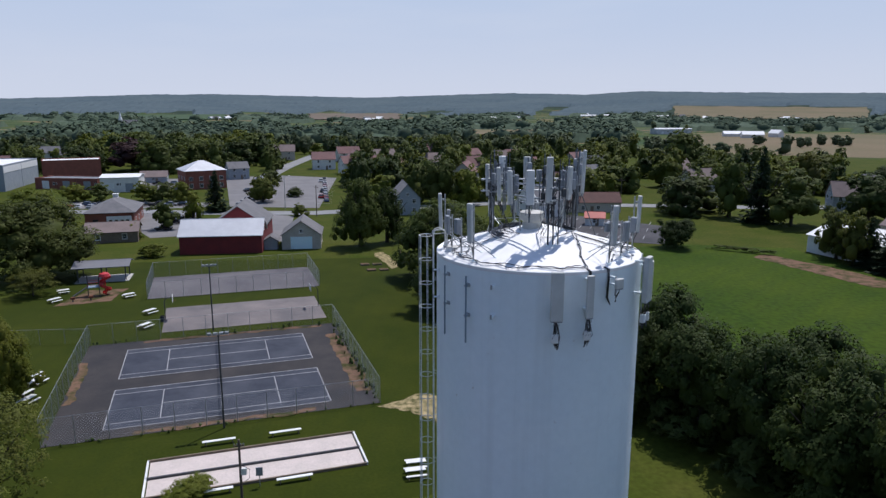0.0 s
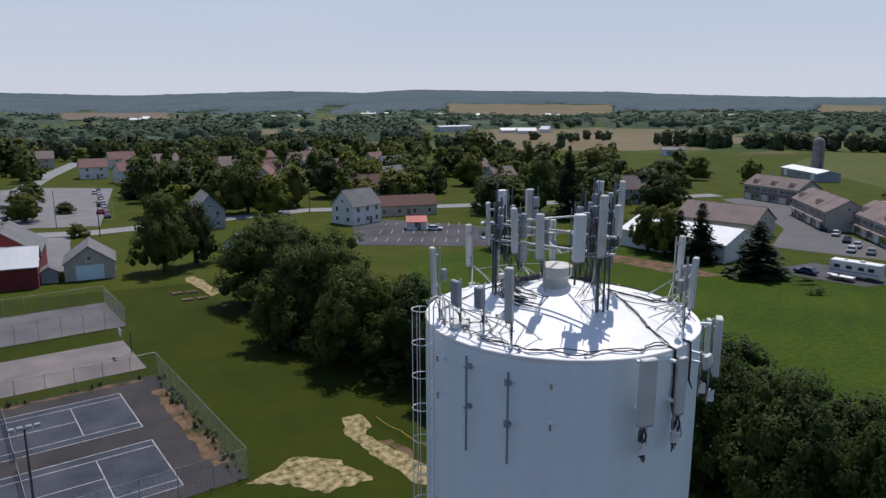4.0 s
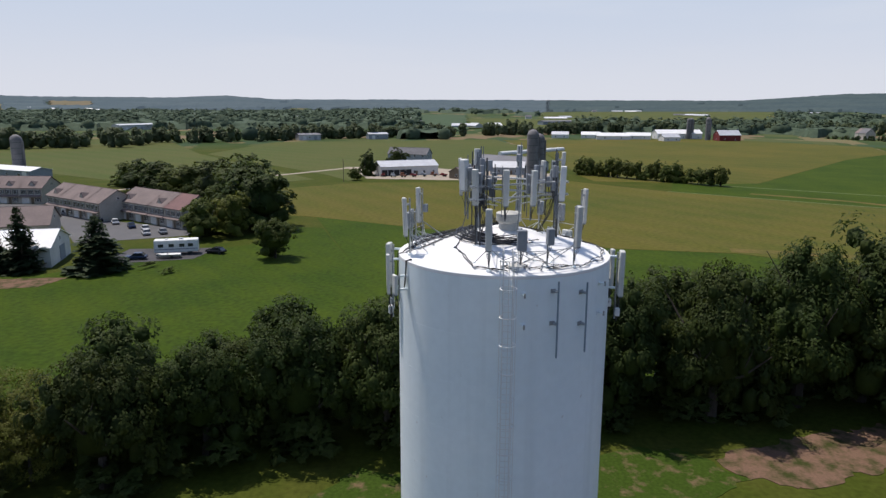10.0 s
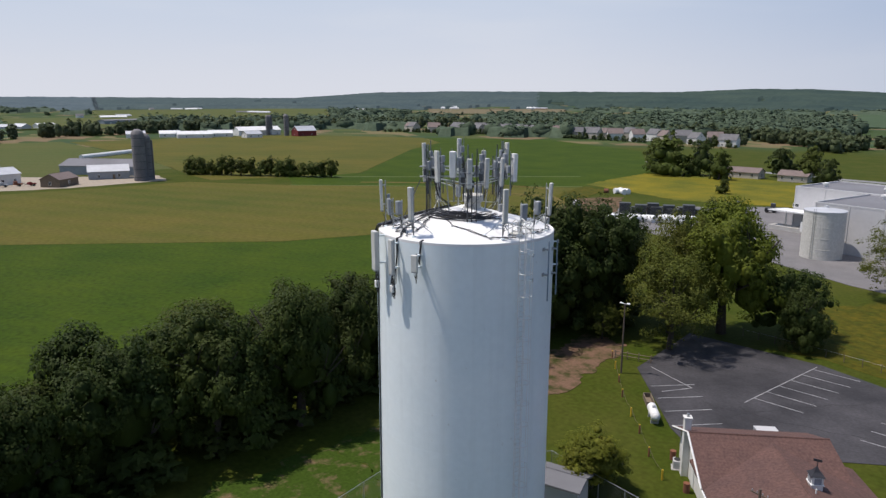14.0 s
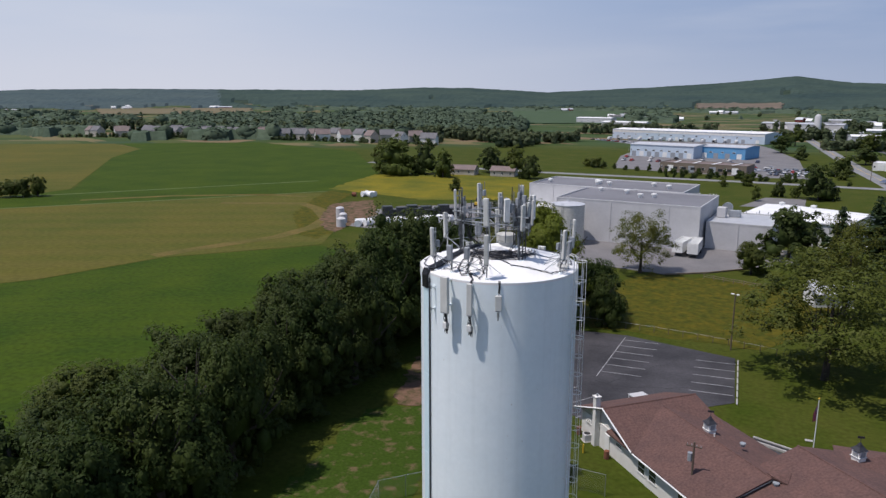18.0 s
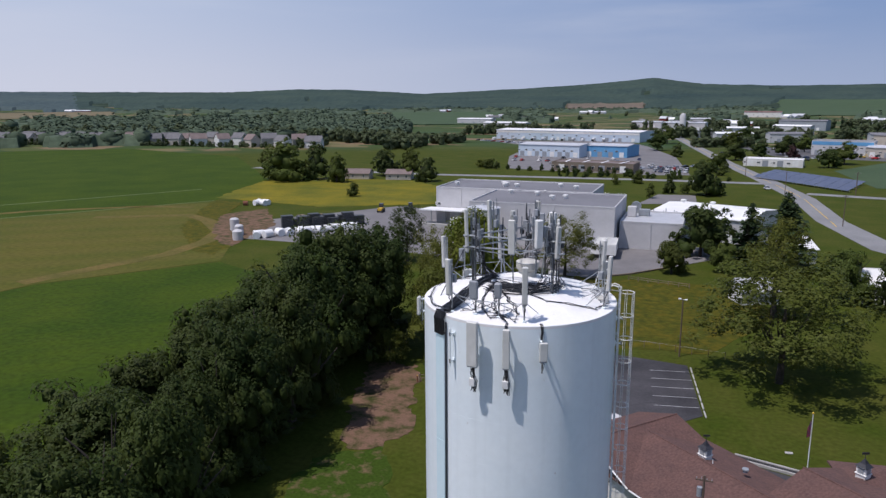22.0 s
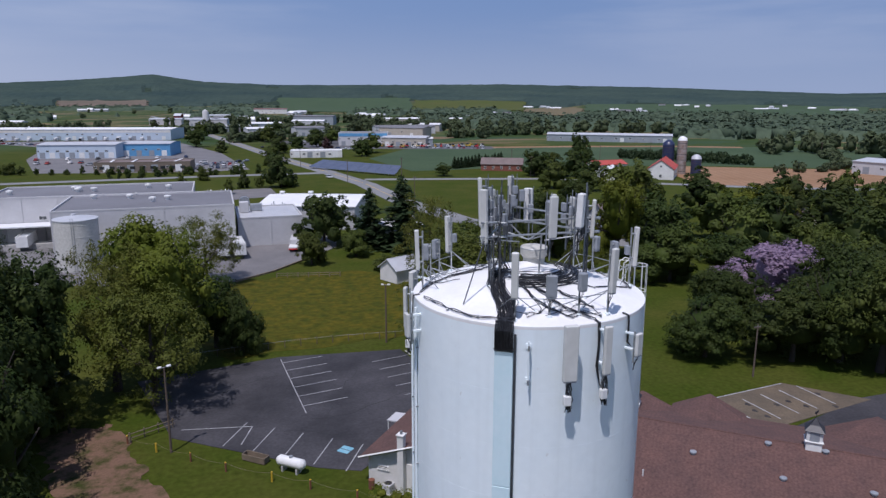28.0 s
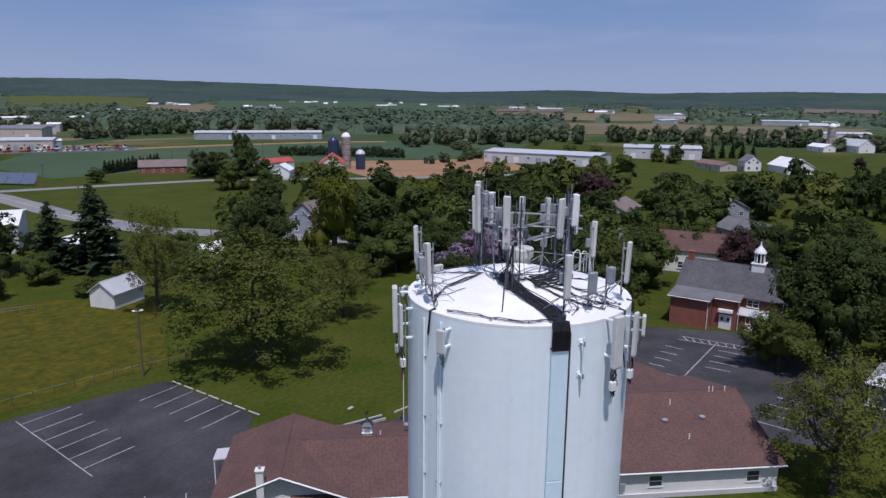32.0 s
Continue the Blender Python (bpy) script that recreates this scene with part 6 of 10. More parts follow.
ch_ = part("chimney", Mb().box(p[0], p[1], 0, 0.6, 0.6, 5.6, HANG, 0.02).box(p[0], p[1], 5.6, 0.75, 0.75, 0.12, HANG, 0.02), SIDING, hb, "white painted chimney stack")
part("flue", Mb().cyl((p[0], p[1], 5.7), (p[0], p[1], 6.0), 0.12, seg=8), GALV, ch_)
for s, w, h in ((-18.3, 0.9, 0.4), (-12.2, 1.0, 0.5)):
    p = hallpt(s, -19.05, 1.9)
    window(hb, *p, w, h, HANG + 180)
p = hallpt(-14.4, -19.05, 0)
part("door", Mb().box(p[0], p[1], 0, 0.95, 0.1, 2.05, HANG, 0.01), TRIM, hb)
for s in (4.5, 11.7, 17.8, 27.0):
    window(hb, *hallpt(s, -20.62, 1.6), 1.15, 1.15, HANG + 180)
for s in (-8.2, -6.4, -2.0):
    window(hb, *hallpt(s, -19.07, 1.55), 1.1, 1.3, HANG + 180)
for s in (6, 13.5):
    p = hallpt(s + 1.2, -20.55, 0.8)
    part("meter_box", Mb().box(*p, 0.5, 0.25, 0.8, HANG, 0.02), GREYBOX, hb)
for s, n in ((-4, -27.2), (2, -25.5), (13.4, -29.9), (17.8, -30.1), (14.5, -26.1), (20.9, -26.3), (24.8, -26.5), (7.5, -27.2), (-8, -24)):
    z = EZ + (RZ - EZ) * (n - N0) / (NR - N0)
    part("roof_vent", Mb().lathe([(0.2, -0.1), (0.2, 0.12), (0.3, 0.14), (0.28, 0.24), (0, 0.3)], 12, *hallpt(s, n)[:2]).mesh("roof_vent"), GREYBOX, hb, m=pose(0, 0, z))
for s, n in ((-6.5, -26), (3.8, -23.6), (22.4, -28.6), (22.3, -23.9), (27.3, -30.3), (27.7, -30.3), (29.0, -30.3)):
    z = EZ + (RZ - EZ) * (n - N0) / (NR - N0)
    q = hallpt(s, n, z)
    part("vent_pipe", Mb().cyl((q[0], q[1], z - 0.1), (q[0], q[1], z + 0.55), 0.06, seg=6), TRIM, hb)
for x, y, z, big in ((-11.4, -25.0, 4.35, 1.0), (-24.2, -25.7, 4.6, 1.0), (-32.8, -12.2, 5.7, 1.45)):
    cu = part("cupola", Mb().box(x, y, z - 0.5, 0.85 * big, 0.85 * big, 0.5 + 1.05 * big, HANG, 0.02).box(x, y, z + 0.35 * big, 1.0 * big, 1.0 * big, 0.10, HANG, 0.02), TRIM, hb, "white louvred cupola with a black cap")
    for q in range(4):
        a = radians(HANG + 90 * q)
        part("louvre", Mb().box(x + 0.435 * big * math.cos(a), y + 0.435 * big * math.sin(a), z + 0.45 * big, 0.03, 0.52 * big, 0.5 * big, HANG + 90 * q), GREYBOX, cu)
    part("cap", Mb().cyl((x, y, z + 1.05 * big), (x, y, z + 1.35 * big), 0.76 * big, 0.36 * big, seg=4).cyl((x, y, z + 1.34 * big), (x, y, z + 1.75 * big), 0.36 * big, 0.06, seg=4), BLACKTRIM, cu)
    part("vane", Mb().cyl((x, y, z + 1.7 * big), (x, y, z + 1.75 * big + 0.6), 0.03, seg=5).box(x, y, z + 1.75 * big + 0.4, 0.6, 0.03, 0.2, 20), BLACKTRIM, cu)

# brick school with slate roof and bell cupola; its front faces the car park
sch = thing("brick_school", "red brick school with grey roof and white bell cupola", "school", -85.6, -17.0, 0, 98)
part("wall", wall_mesh(20, 9.4, 5.1, 3.7, 0.35), BRICK, sch)
roof_gable(sch, 20, 9.4, 5.1, 3.7, SHINGLESLATE, 0.45)
part("front_block", Mb().box(-6.95, -6.75, -0.1, 5.9, 4.3, 4.7, 0, 0.03), BRICK, sch)
part("entrance_block", Mb().box(-2.1, -5.8, -0.1, 3.7, 2.4, 4.7, 0, 0.03), BRICK, sch)
part("flat_roof", Mb().slab([(-10.3, -9.35, 4.75), (-3.7, -9.35, 4.75), (-3.7, -4.3, 5.35), (-10.3, -4.3, 5.35)], 0.22), SHINGLEGREY, sch, "dark grey low pitched roof")
part("flat_roof", Mb().slab([(-3.69, -7.4, 4.9), (0.2, -7.4, 4.9), (0.2, -4.3, 5.35), (-3.69, -4.3, 5.35)], 0.22), SHINGLEGREY, sch)
part("gutter", Mb().cyl((-10.3, -9.42, 4.6), (-3.7, -9.42, 4.6), 0.08, seg=6), TRIM, sch)
part("gutter", Mb().cyl((-3.6, -7.46, 4.75), (0.2, -7.46, 4.75), 0.08, seg=6), TRIM, sch)
for x, y in ((-4.1, -8.98), (0.05, -7.1)):
    part("downpipe", Mb().tube([(x, y - 0.05, 0), (x, y - 0.05, 3.6), (x, y - 0.3, 4.5)], 0.06, 6), TRIM, sch)
d = part("door", Mb().box(-2.3, -7.03, 0, 0.9, 0.1, 2.3, 0, 0.01).box(-1.38, -7.03, 0, 0.9, 0.1, 2.3, 0, 0.01), TRIM, sch, "white double door with small panes")
for x in (-2.3, -1.38):
    part("pane", Mb().box(x, -7.10, 1.3, 0.4, 0.03, 0.6), GLASS, d)
part("hood", Mb().box(-1.84, -7.3, 2.7, 2.1, 0.7, 0.5, 0, 0.04), TRIM, sch)
lt = part("porch", Mb().box(1.9, -5.4, -0.1, 3.9, 1.4, 2.6, 0, 0.02), BRICK, sch)
part("porch_roof", Mb().slab([(-0.3, -6.5, 2.55), (4.1, -6.5, 2.55), (4.1, -4.65, 3.3), (-0.3, -4.65, 3.3)], 0.14), METALROOF, lt)
xd = part("crossed_door", Mb().box(2.1, -6.13, 0.1, 2.3, 0.08, 2.1, 0, 0.01), BARNRED, lt, "brown double door with white crossed boards")
fr = Mb()
for k in (0, 1):
    x0 = 0.98 + 1.12 * k
    for a_, b_ in (((x0, 0.15), (x0 + 1.1, 1.1)), ((x0 + 1.1, 0.15), (x0, 1.1)), ((x0, 0.12), (x0 + 1.1, 0.12)), ((x0, 1.15), (x0 + 1.1, 1.15)), ((x0, 2.15), (x0 + 1.1, 2.15)), ((x0, 0.12), (x0, 2.15)), ((x0 + 1.1, 0.12), (x0 + 1.1, 2.15)), ((x0 + 0.55, 1.15), (x0 + 0.55, 2.15))):
        fr.cyl((a_[0], -6.18, a_[1]), (b_[0], -6.18, b_[1]), 0.055, seg=4)
part("boards", fr, TRIM, xd)
for x in (1.1, 1.95, 6.2):
    window(sch, x, -4.75, 4.1, 0.75, 1.2, 0)
for x in (6, 8.6):
    window(sch, x, -4.75, 2.0, 1.0, 1.6, 0)
for y in (-2.6, 0, 2.6):
    window(sch, 10.05, y, 2.4, 1.0, 1.7, 90)
    window(sch, -10.05, y, 2.4, 1.0, 1.7, -90)
part("chimney", Mb().box(-9.5, 0, 7.5, 0.9, 0.9, 2.6, 0, 0.03).box(-9.5, 0, 10.1, 1.05, 1.05, 0.15, 0, 0.02), BRICK, sch)
cu = part("cupola", Mb().box(1.0, 0, 8.2, 1.9, 1.9, 1.3, 0, 0.05).box(1.0, 0, 9.5, 2.15, 2.15, 0.15, 0, 0.03), TRIM, sch, "white bell cupola with a domed cap")
part("louvre", Mb().cyl((1.0, 0, 9.65), (1.0, 0, 11.2), 0.62, seg=8), DARK, cu)
for k in range(8):
    a_ = radians(45 * k + 22.5)
    part("column", Mb().cyl((1.0 + 0.72 * math.cos(a_), 0.72 * math.sin(a_), 9.6), (1.0 + 0.72 * math.cos(a_), 0.72 * math.sin(a_), 11.3), 0.11, seg=6), TRIM, cu)
part("dome", Mb().lathe([(0.95, 11.2), (0.95, 11.35), (0.75, 11.7), (0.35, 12.1), (0.12, 12.5), (0.03, 13.1), (0, 13.1)], 16, 1.0, 0), TRIM, cu, smooth=True)
mh = house("brick_house", "white and brick house with a maroon shingle roof behind the school", -113.5, -38.5, 107, 14, 9, 4.6, 3.0, SIDING, SHINGLE, 4, 2, 1, chimney=True)

# houses, barns and sheds round the park
bn = house("red_barn", "red board barn with grey metal roof and white trim", -39.3, 129.5, 0, 18.2, 9.5, 4.2, 3.0, BARNRED, METALROOF, 0, 0, 0, "barn", door=False)
bn2 = house("red_barn", "taller red barn wing with grey shingle roof", -36.5, 141, 90, 16, 12.5, 5.2, 4.4, BARNRED, SHINGLEGREY, 0, 0, 0, "barn", door=False)
part("roof_band", Mb().box(0, -6.34, 4.6, 16, 0.1, 0.5), TRIM, bn2)
gh = house("storage_house", "beige gabled storage house with a wide pale blue door", -21.5, 133, 90, 10.5, 9, 3.4, 3.2, BEIGE, SHINGLEGREY, 1, 0, 1, "shed", door=False)
part("wide_door", Mb().box(-5.3, 0, 0.1, 0.12, 5.0, 2.9, 0, 0.01), CYAN, gh)
house("lean_shed", "small grey lean shed beside the barn", -28.6, 130, 90, 4, 3, 2.2, 0.9, GREYSIDE, SHINGLEGREY, 0, 0, 0, "shed")
fs = house("fire_house", "red brick fire house with white doors and a grey hip roof", -77.2, 174.6, 98, 19, 12.5, 4.0, 3.0, BRICK, SHINGLEGREY, 3, 0, 1, "fire house", hip=True, door=False)
wd_ = part("wide_door", Mb().box(-9.58, -2.4, 0.1, 0.14, 6.4, 3.0, 0, 0.02), TRIM, fs, "white sectional door with a row of small panes")
for k in range(4):
    part("pane", Mb().box(-9.67, -4.6 + 1.45 * k, 1.7, 0.04, 0.8, 0.4), GLASS, wd_)
part("side_door", Mb().box(-9.58, 3.6, 0, 0.12, 1.4, 2.3, 0, 0.01), DARK, fs)
part("cupola", Mb().box(3.0, 0, 6.4, 1.3, 1.3, 1.4, 0, 0.03).box(3.0, 0, 7.8, 1.7, 1.7, 0.15, 0, 0.03), TRIM, fs)
house("brown_shed", "low brown roofed open shed by the park", -69, 146, 10, 12, 9, 2.6, 1.8, WOOD, SHINGLETAN, 2, 0, 1, "shed")
house("office_block", "tan brick two storey building with a pale metal hip roof", -70, 263, 25, 16, 14, 7.4, 3.6, BRICK, METALROOF, 4, 3, 2, "office", hip=True, ww=1.3, wh=1.7)
hall("brick_block", "red brick flat roofed town block with white cornice", -138, 312, 20, 24, 14, 8.4, 0, BRICK, WHITEROOF, "building", bays=0)
hall("white_store", "white store with a flat roof", -99, 256, 6, 14, 13, 5.6, 0.8, SIDING, WHITEROOF, "building", bays=2)
hall("grey_block", "grey mansard town block with white trim", -153, 276, 95, 40, 16, 10, 0, GREYSIDE, WHITEROOF, "building", bays=0, band=TRIM)
hall("long_store", "long brick store with flat roof", -121, 267, -15, 27, 11, 4.2, 0, BRICK, GREYROOF, "building", bays=3)
wh = house("white_house", "white gabled house with grey shingle roof beside the church lot", 48, 171, 25, 11, 9, 5.4, 4.2, SIDING, SHINGLEGREY, 3, 2, 2, chimney=True)
house("brick_wing", "low house wing with brown shingle roof", 64, 180, -8, 24, 9, 3.2, 2.6, BEIGE, SHINGLE, 5, 1, 1, door=True)
kk = house("kiosk", "small white kiosk with a bright red roof", 59, 152.5, -20, 5.2, 4, 2.3, 1.3, SIDING, REDROOF, 1, 1, 1, "kiosk")
house("grey_house", "grey blue gabled house among trees", 7.5, 184, 92, 14, 8, 5.2, 4.2, GREYSIDE, SHINGLEGREY, 3, 2, 2)
house("town_garage", "low grey garage with a shingle roof behind the store", -95, 287, 8, 11, 8, 2.6, 2.2, GREYSIDE, SHINGLETAN, 1, 1, 1, "garage")
house("town_house", "grey two storey house beside the brick office", -61, 298, 20, 9, 9, 5.0, 2.6, GREYSIDE, SHINGLEGREY, 2, 2, 2)
house("garage", "white garage with grey roof", 10, 141, 60, 8, 6, 2.8, 2.2, SIDING, SHINGLEGREY, 1, 1, 1, "garage")
ws = house("white_shed", "long white metal shed with pale metal roof", 105.3, 98.6, -76, 27, 14.5, 4.0, 2.6, SIDING, WHITEROOF, 0, 0, 0, "shed", door=False)
part("wide_door", Mb().box(13.56, 1, 0, 0.1, 3.6, 3.2, 0, 0.01), GREYSIDE, ws)
house("brown_house", "grey brown house behind the shed", 129.5, 110, -72, 21, 13, 4.4, 3.6, BEIGE, SHINGLETAN, 4, 2, 1)


def row_block(x, y, rz, units, roofs):
    """Attached row houses with shuttered windows, porch gables and dormers; x, y is the middle of the row."""
    c, s_ = math.cos(radians(rz)), math.sin(radians(rz))
    for k in range(units):
        o = (k - (units - 1) / 2) * 7.7
        b = house("row_house", "cream row house with a maroon grey roof and a dormer", x + o * c, y + o * s_, rz, 7.7, 11, 5.2, 3.2, BEIGE, roofs[k % len(roofs)], 0, 0, 0, group="row houses", door=False)
        for z, xs in ((1.4, (2.2,)), (3.9, (-2.4, 0, 2.4))):
            for q in xs:
                window(b, q, -5.53, z, 0.95, 1.4, 0, plain=True)
                for e in (-0.78, 0.78):
                    part("shutter", Mb().box(q + e, -5.54, z - 0.7, 0.36, 0.06, 1.4), DARKSTEEL, b)
        part("garage_door", Mb().box(-2.0, -5.53, 0, 2.5, 0.1, 2.1, 0, 0.01), TRIM, b)
        part("door", Mb().box(0.4, -5.53, 0, 0.95, 0.1, 2.05, 0, 0.01), WOOD, b)
        part("porch_roof", Mb().slab([(-3.6, -6.6, 2.55), (3.6, -6.6, 2.55), (3.6, -5.5, 3.0), (-3.6, -5.5, 3.0)], 0.12), roofs[0], b)
        if k % 2 == 0 or units < 4:
            part("dormer", Mb().add([(-1.5, -4.6, 5.7), (1.5, -4.6, 5.7), (0, -4.6, 7.5), (-1.5, -1.8, 6.9), (1.5, -1.8, 6.9), (0, -1.6, 7.5)], [(0, 1, 2), (5, 4, 3), (0, 2, 5, 3), (2, 1, 4, 5), (0, 3, 4, 1)]), roofs[k % len(roofs)], b)
            part("dormer_wall", Mb().add([(-1.1, -4.64, 5.75), (1.1, -4.64, 5.75), (0, -4.64, 7.1), (-1.1, -4.5, 5.75), (1.1, -4.5, 5.75), (0, -4.5, 7.1)], [(0, 1, 2), (5, 4, 3), (0, 3, 4, 1), (1, 4, 5, 2), (2, 5, 3, 0)]), BEIGE, b)


row_block(170.0, 109.8, -126, 4, [SHINGLETAN])
row_block(158.8, 82.6, -126, 4, [SHINGLETAN, SHINGLETAN, SHINGLETAN, SHINGLERED])
row_block(197.5, 148.0, -93, 3, [SHINGLETAN])
for x, y, rz, roof, wall in [(-8, 318, 20, SHINGLERED, SIDING), (60, 372, 30, SHINGLERED, BEIGE), (84, 352, 20, SHINGLERED, SIDING), (96, 392, 40, SHINGLETAN, BEIGE), (40, 404, 10, SHINGLERED, BEIGE), (-10, 398, 15, SHINGLERED, SIDING), (116, 340, 25, SHINGLERED, BEIGE), (76, 290, 35, SHINGLERED, SIDING), (-50, 412, 5, SHINGLETAN, BEIGE), (140, 268, 30, SHINGLETAN, SIDING), (2, 322, 20, SHINGLERED, BEIGE), (18, 300, 30, SHINGLERED, SIDING), (34, 322, 10, SHINGLETAN, BEIGE), (48, 296, 24, SHINGLERED, SIDING),
                             (22, 258, 70, SHINGLERED, SIDING), (40, 262, 70, SHINGLERED, BEIGE), (-23, 345, 5, SHINGLERED, SIDING), (-6, 352, 95, SHINGLERED, BEIGE), (70, 340, 15, SHINGLETAN, SIDING), (10, 372, 20, SHINGLETAN, BEIGE), 
                             (-190, 420, 10, SHINGLEGREY, SIDING), (-165, 390, 10, SHINGLEGREY, SIDING), (-210, 372, 10, SHINGLEGREY, SIDING), (-146, 430, 0, SHINGLETAN, SIDING), (-250, 470, 20, SHINGLEGREY, GREYSIDE), (-232, 520, 60, SHINGLETAN, SIDING), (-184, 505, 10, SHINGLEGREY, GREYSIDE), (-270, 640, 30, SHINGLEGREY, SIDING), (-200, 350, 80, SHINGLETAN, SIDING), (-180, 330, 10, SHINGLERED, SIDING),
                             (90, 250, 30, SHINGLEGREY, SIDING), (128, 226, 20, SHINGLETAN, BEIGE), (66, 216, 10, SHINGLE, BEIGE), (150, 168, -20, SHINGLETAN, GREYSIDE), (176, 190, 10, SHINGLEGREY, SIDING), (110, 300, 0, SHINGLEGREY, SIDING),
                             (-122, -60, 30, SHINGLETAN, GREYSIDE), (-150, -40, 60, SHINGLEGREY, BEIGE), (-160, -82, 10, SHINGLETAN, BEIGE), (-190, -60, 30, SHINGLEGREY, GREYSIDE), (-138, -120, 50, SHINGLETAN, BEIGE),
                             (-84, -128, 20, SHINGLETAN, GREYSIDE)]:
    house("house", "gabled house with shingle roof among trees", x, y, rz, rng.uniform(11, 15), rng.uniform(8, 10), *((3.0, 2.4) if x < -100 and y < 0 else (rng.uniform(4.8, 5.8), rng.uniform(3.2, 4.4))), wall, roof, 3 if y < 330 else 2, 2 if y < 330 else 1, 1 if x < -100 and y < 0 else 2, group="town houses")
ch2 = house("church", "white church with a tall spire far beyond the town", -319, 1030, 10, 24, 11, 7, 6, SIDING, SHINGLEGREY, 4, 1, 1, "church")
part("steeple", Mb().box(-10, 0, 0, 4, 4, 13, 0, 0.05).cyl((-10, 0, 13), (-10, 0, 25), 2.9, 0.08, seg=8), TRIM, ch2)
for x_, y_, L_ in ((150, -264, 16), (128, -268, 12)):
    house("low_house", "low house with a tan shingle roof among trees", x_, y_, 12, L_, 8, 2.7, 1.8, BEIGE, SHINGLETAN, 3, 1, 1)
house("garden_shed", "white garden shed beside the meadow", -19.3, -98.5, 25, 7, 5, 2.6, 1.7, SIDING, METALROOF, 0, 0, 0, "shed")
for x, y, L, W, rz in ((-27, -136, 12, 8, 30), (-42, -108, 10, 8, 10)):
    house("white_outbuilding", "white outbuilding with pale roof behind trees", x, y, rz, L, W, 3.4, 2.2, SIDING, WHITEROOF, 2, 1, 1, "shed")

# dairy farm with silos
dairy = house("dairy_barn", "long white dairy barn with a metal roof", 295, 23.4, -68, 28, 12, 4.2, 2.2, SIDING, METALROOF, 6, 1, 1, "barn")
# dark panels on the solid wall stand for the shade inside open bays
for k in range(5):
    part("open_bay", Mb().box(-12.2 + 2.9 * k, -6.03, 0.1, 2.6, 0.16, 2.7), DARK, dairy, "dark wall panel standing for the shade in an open bay")
for k in range(7):
    v = thing("farm_trailer", ("red", "grey", "rusty")[k % 3] + " farm implement parked before the dairy barn", "implement", 283 - 2.4 * math.sin(k), 33 - 4.6 * k, 0, 20 * k, "farm implements")
    part("frame", Mb().box(0, 0, 0.7, 3.2, 1.6, 0.5, 0, 0.06).box(0.7, 0, 1.2, 1.3, 1.3, 0.5 + 0.2 * (k % 3), 0, 0.08), (BARNRED, GREYBOX, RUST)[k % 3], v)
    part("drawbar", Mb().box(2.3, 0, 0.75, 1.6, 0.16, 0.16), DARKSTEEL, v)
    for sy in (-0.9, 0.9):
        part("wheel", Mb().cyl((-0.4, sy - 0.12, 0.5), (-0.4, sy + 0.12, 0.5), 0.5, seg=12), TYRE, v)
house("farm_house", "grey farm house with shingle roof", 358, 25, -108, 23, 9, 5.2, 3.2, GREYSIDE, SHINGLEGREY, 5, 2, 2)
house("loafing_barn", "wide grey cattle barn with a low roof", 322, -28, 50, 36, 16, 4.0, 2.6, GREYSIDE, GREYROOF, 0, 0, 0, "barn", door=False)
house("tin_barn", "tin roofed grey farm shed", 298.5, -25, -98, 16, 9, 3.4, 2.4, GREYSIDE, METALROOF, 2, 1, 1, "barn")
house("tool_shed", "small brown farm shed", 279, -4, -40, 12, 8, 3, 2, WOOD, SHINGLETAN, 1, 1, 1, "shed")
house("stock_barn", "long white stock barn with a pale roof on the next farm", 648, -216, 96, 44, 14, 5.0, 3.4, SIDING, WHITEROOF, 6, 1, 1, "barn", door=False)
house("red_barn", "red barn with a pale metal roof on the next farm", 612, -250, 96, 20, 13, 5.2, 4.2, BARNRED, METALROOF, 2, 1, 1, "barn", door=False)
for x_, y_, L_ in ((636, -176, 22), (628, -150, 30), (652, -134, 18), (606, -196, 16), (655, -105, 16)):
    house("farm_shed", "low white farm shed with a pale roof", x_, y_, 90 + rng.uniform(-15, 15), L_, 10, 3.4, 2.6, SIDING, WHITEROOF if L_ > 17 else METALROOF, 2, 1, 1, "shed", "next farm sheds", door=False)
bag = thing("silage_bag", "long white plastic silage bag on the ground", "silage bag", 444, -54, 0, -44)
part("tube", Mb().cyl((-35, 0, 0.9), (35, 0, 0.9), 1.5, 1.5, seg=12), WHITEROOF, bag)
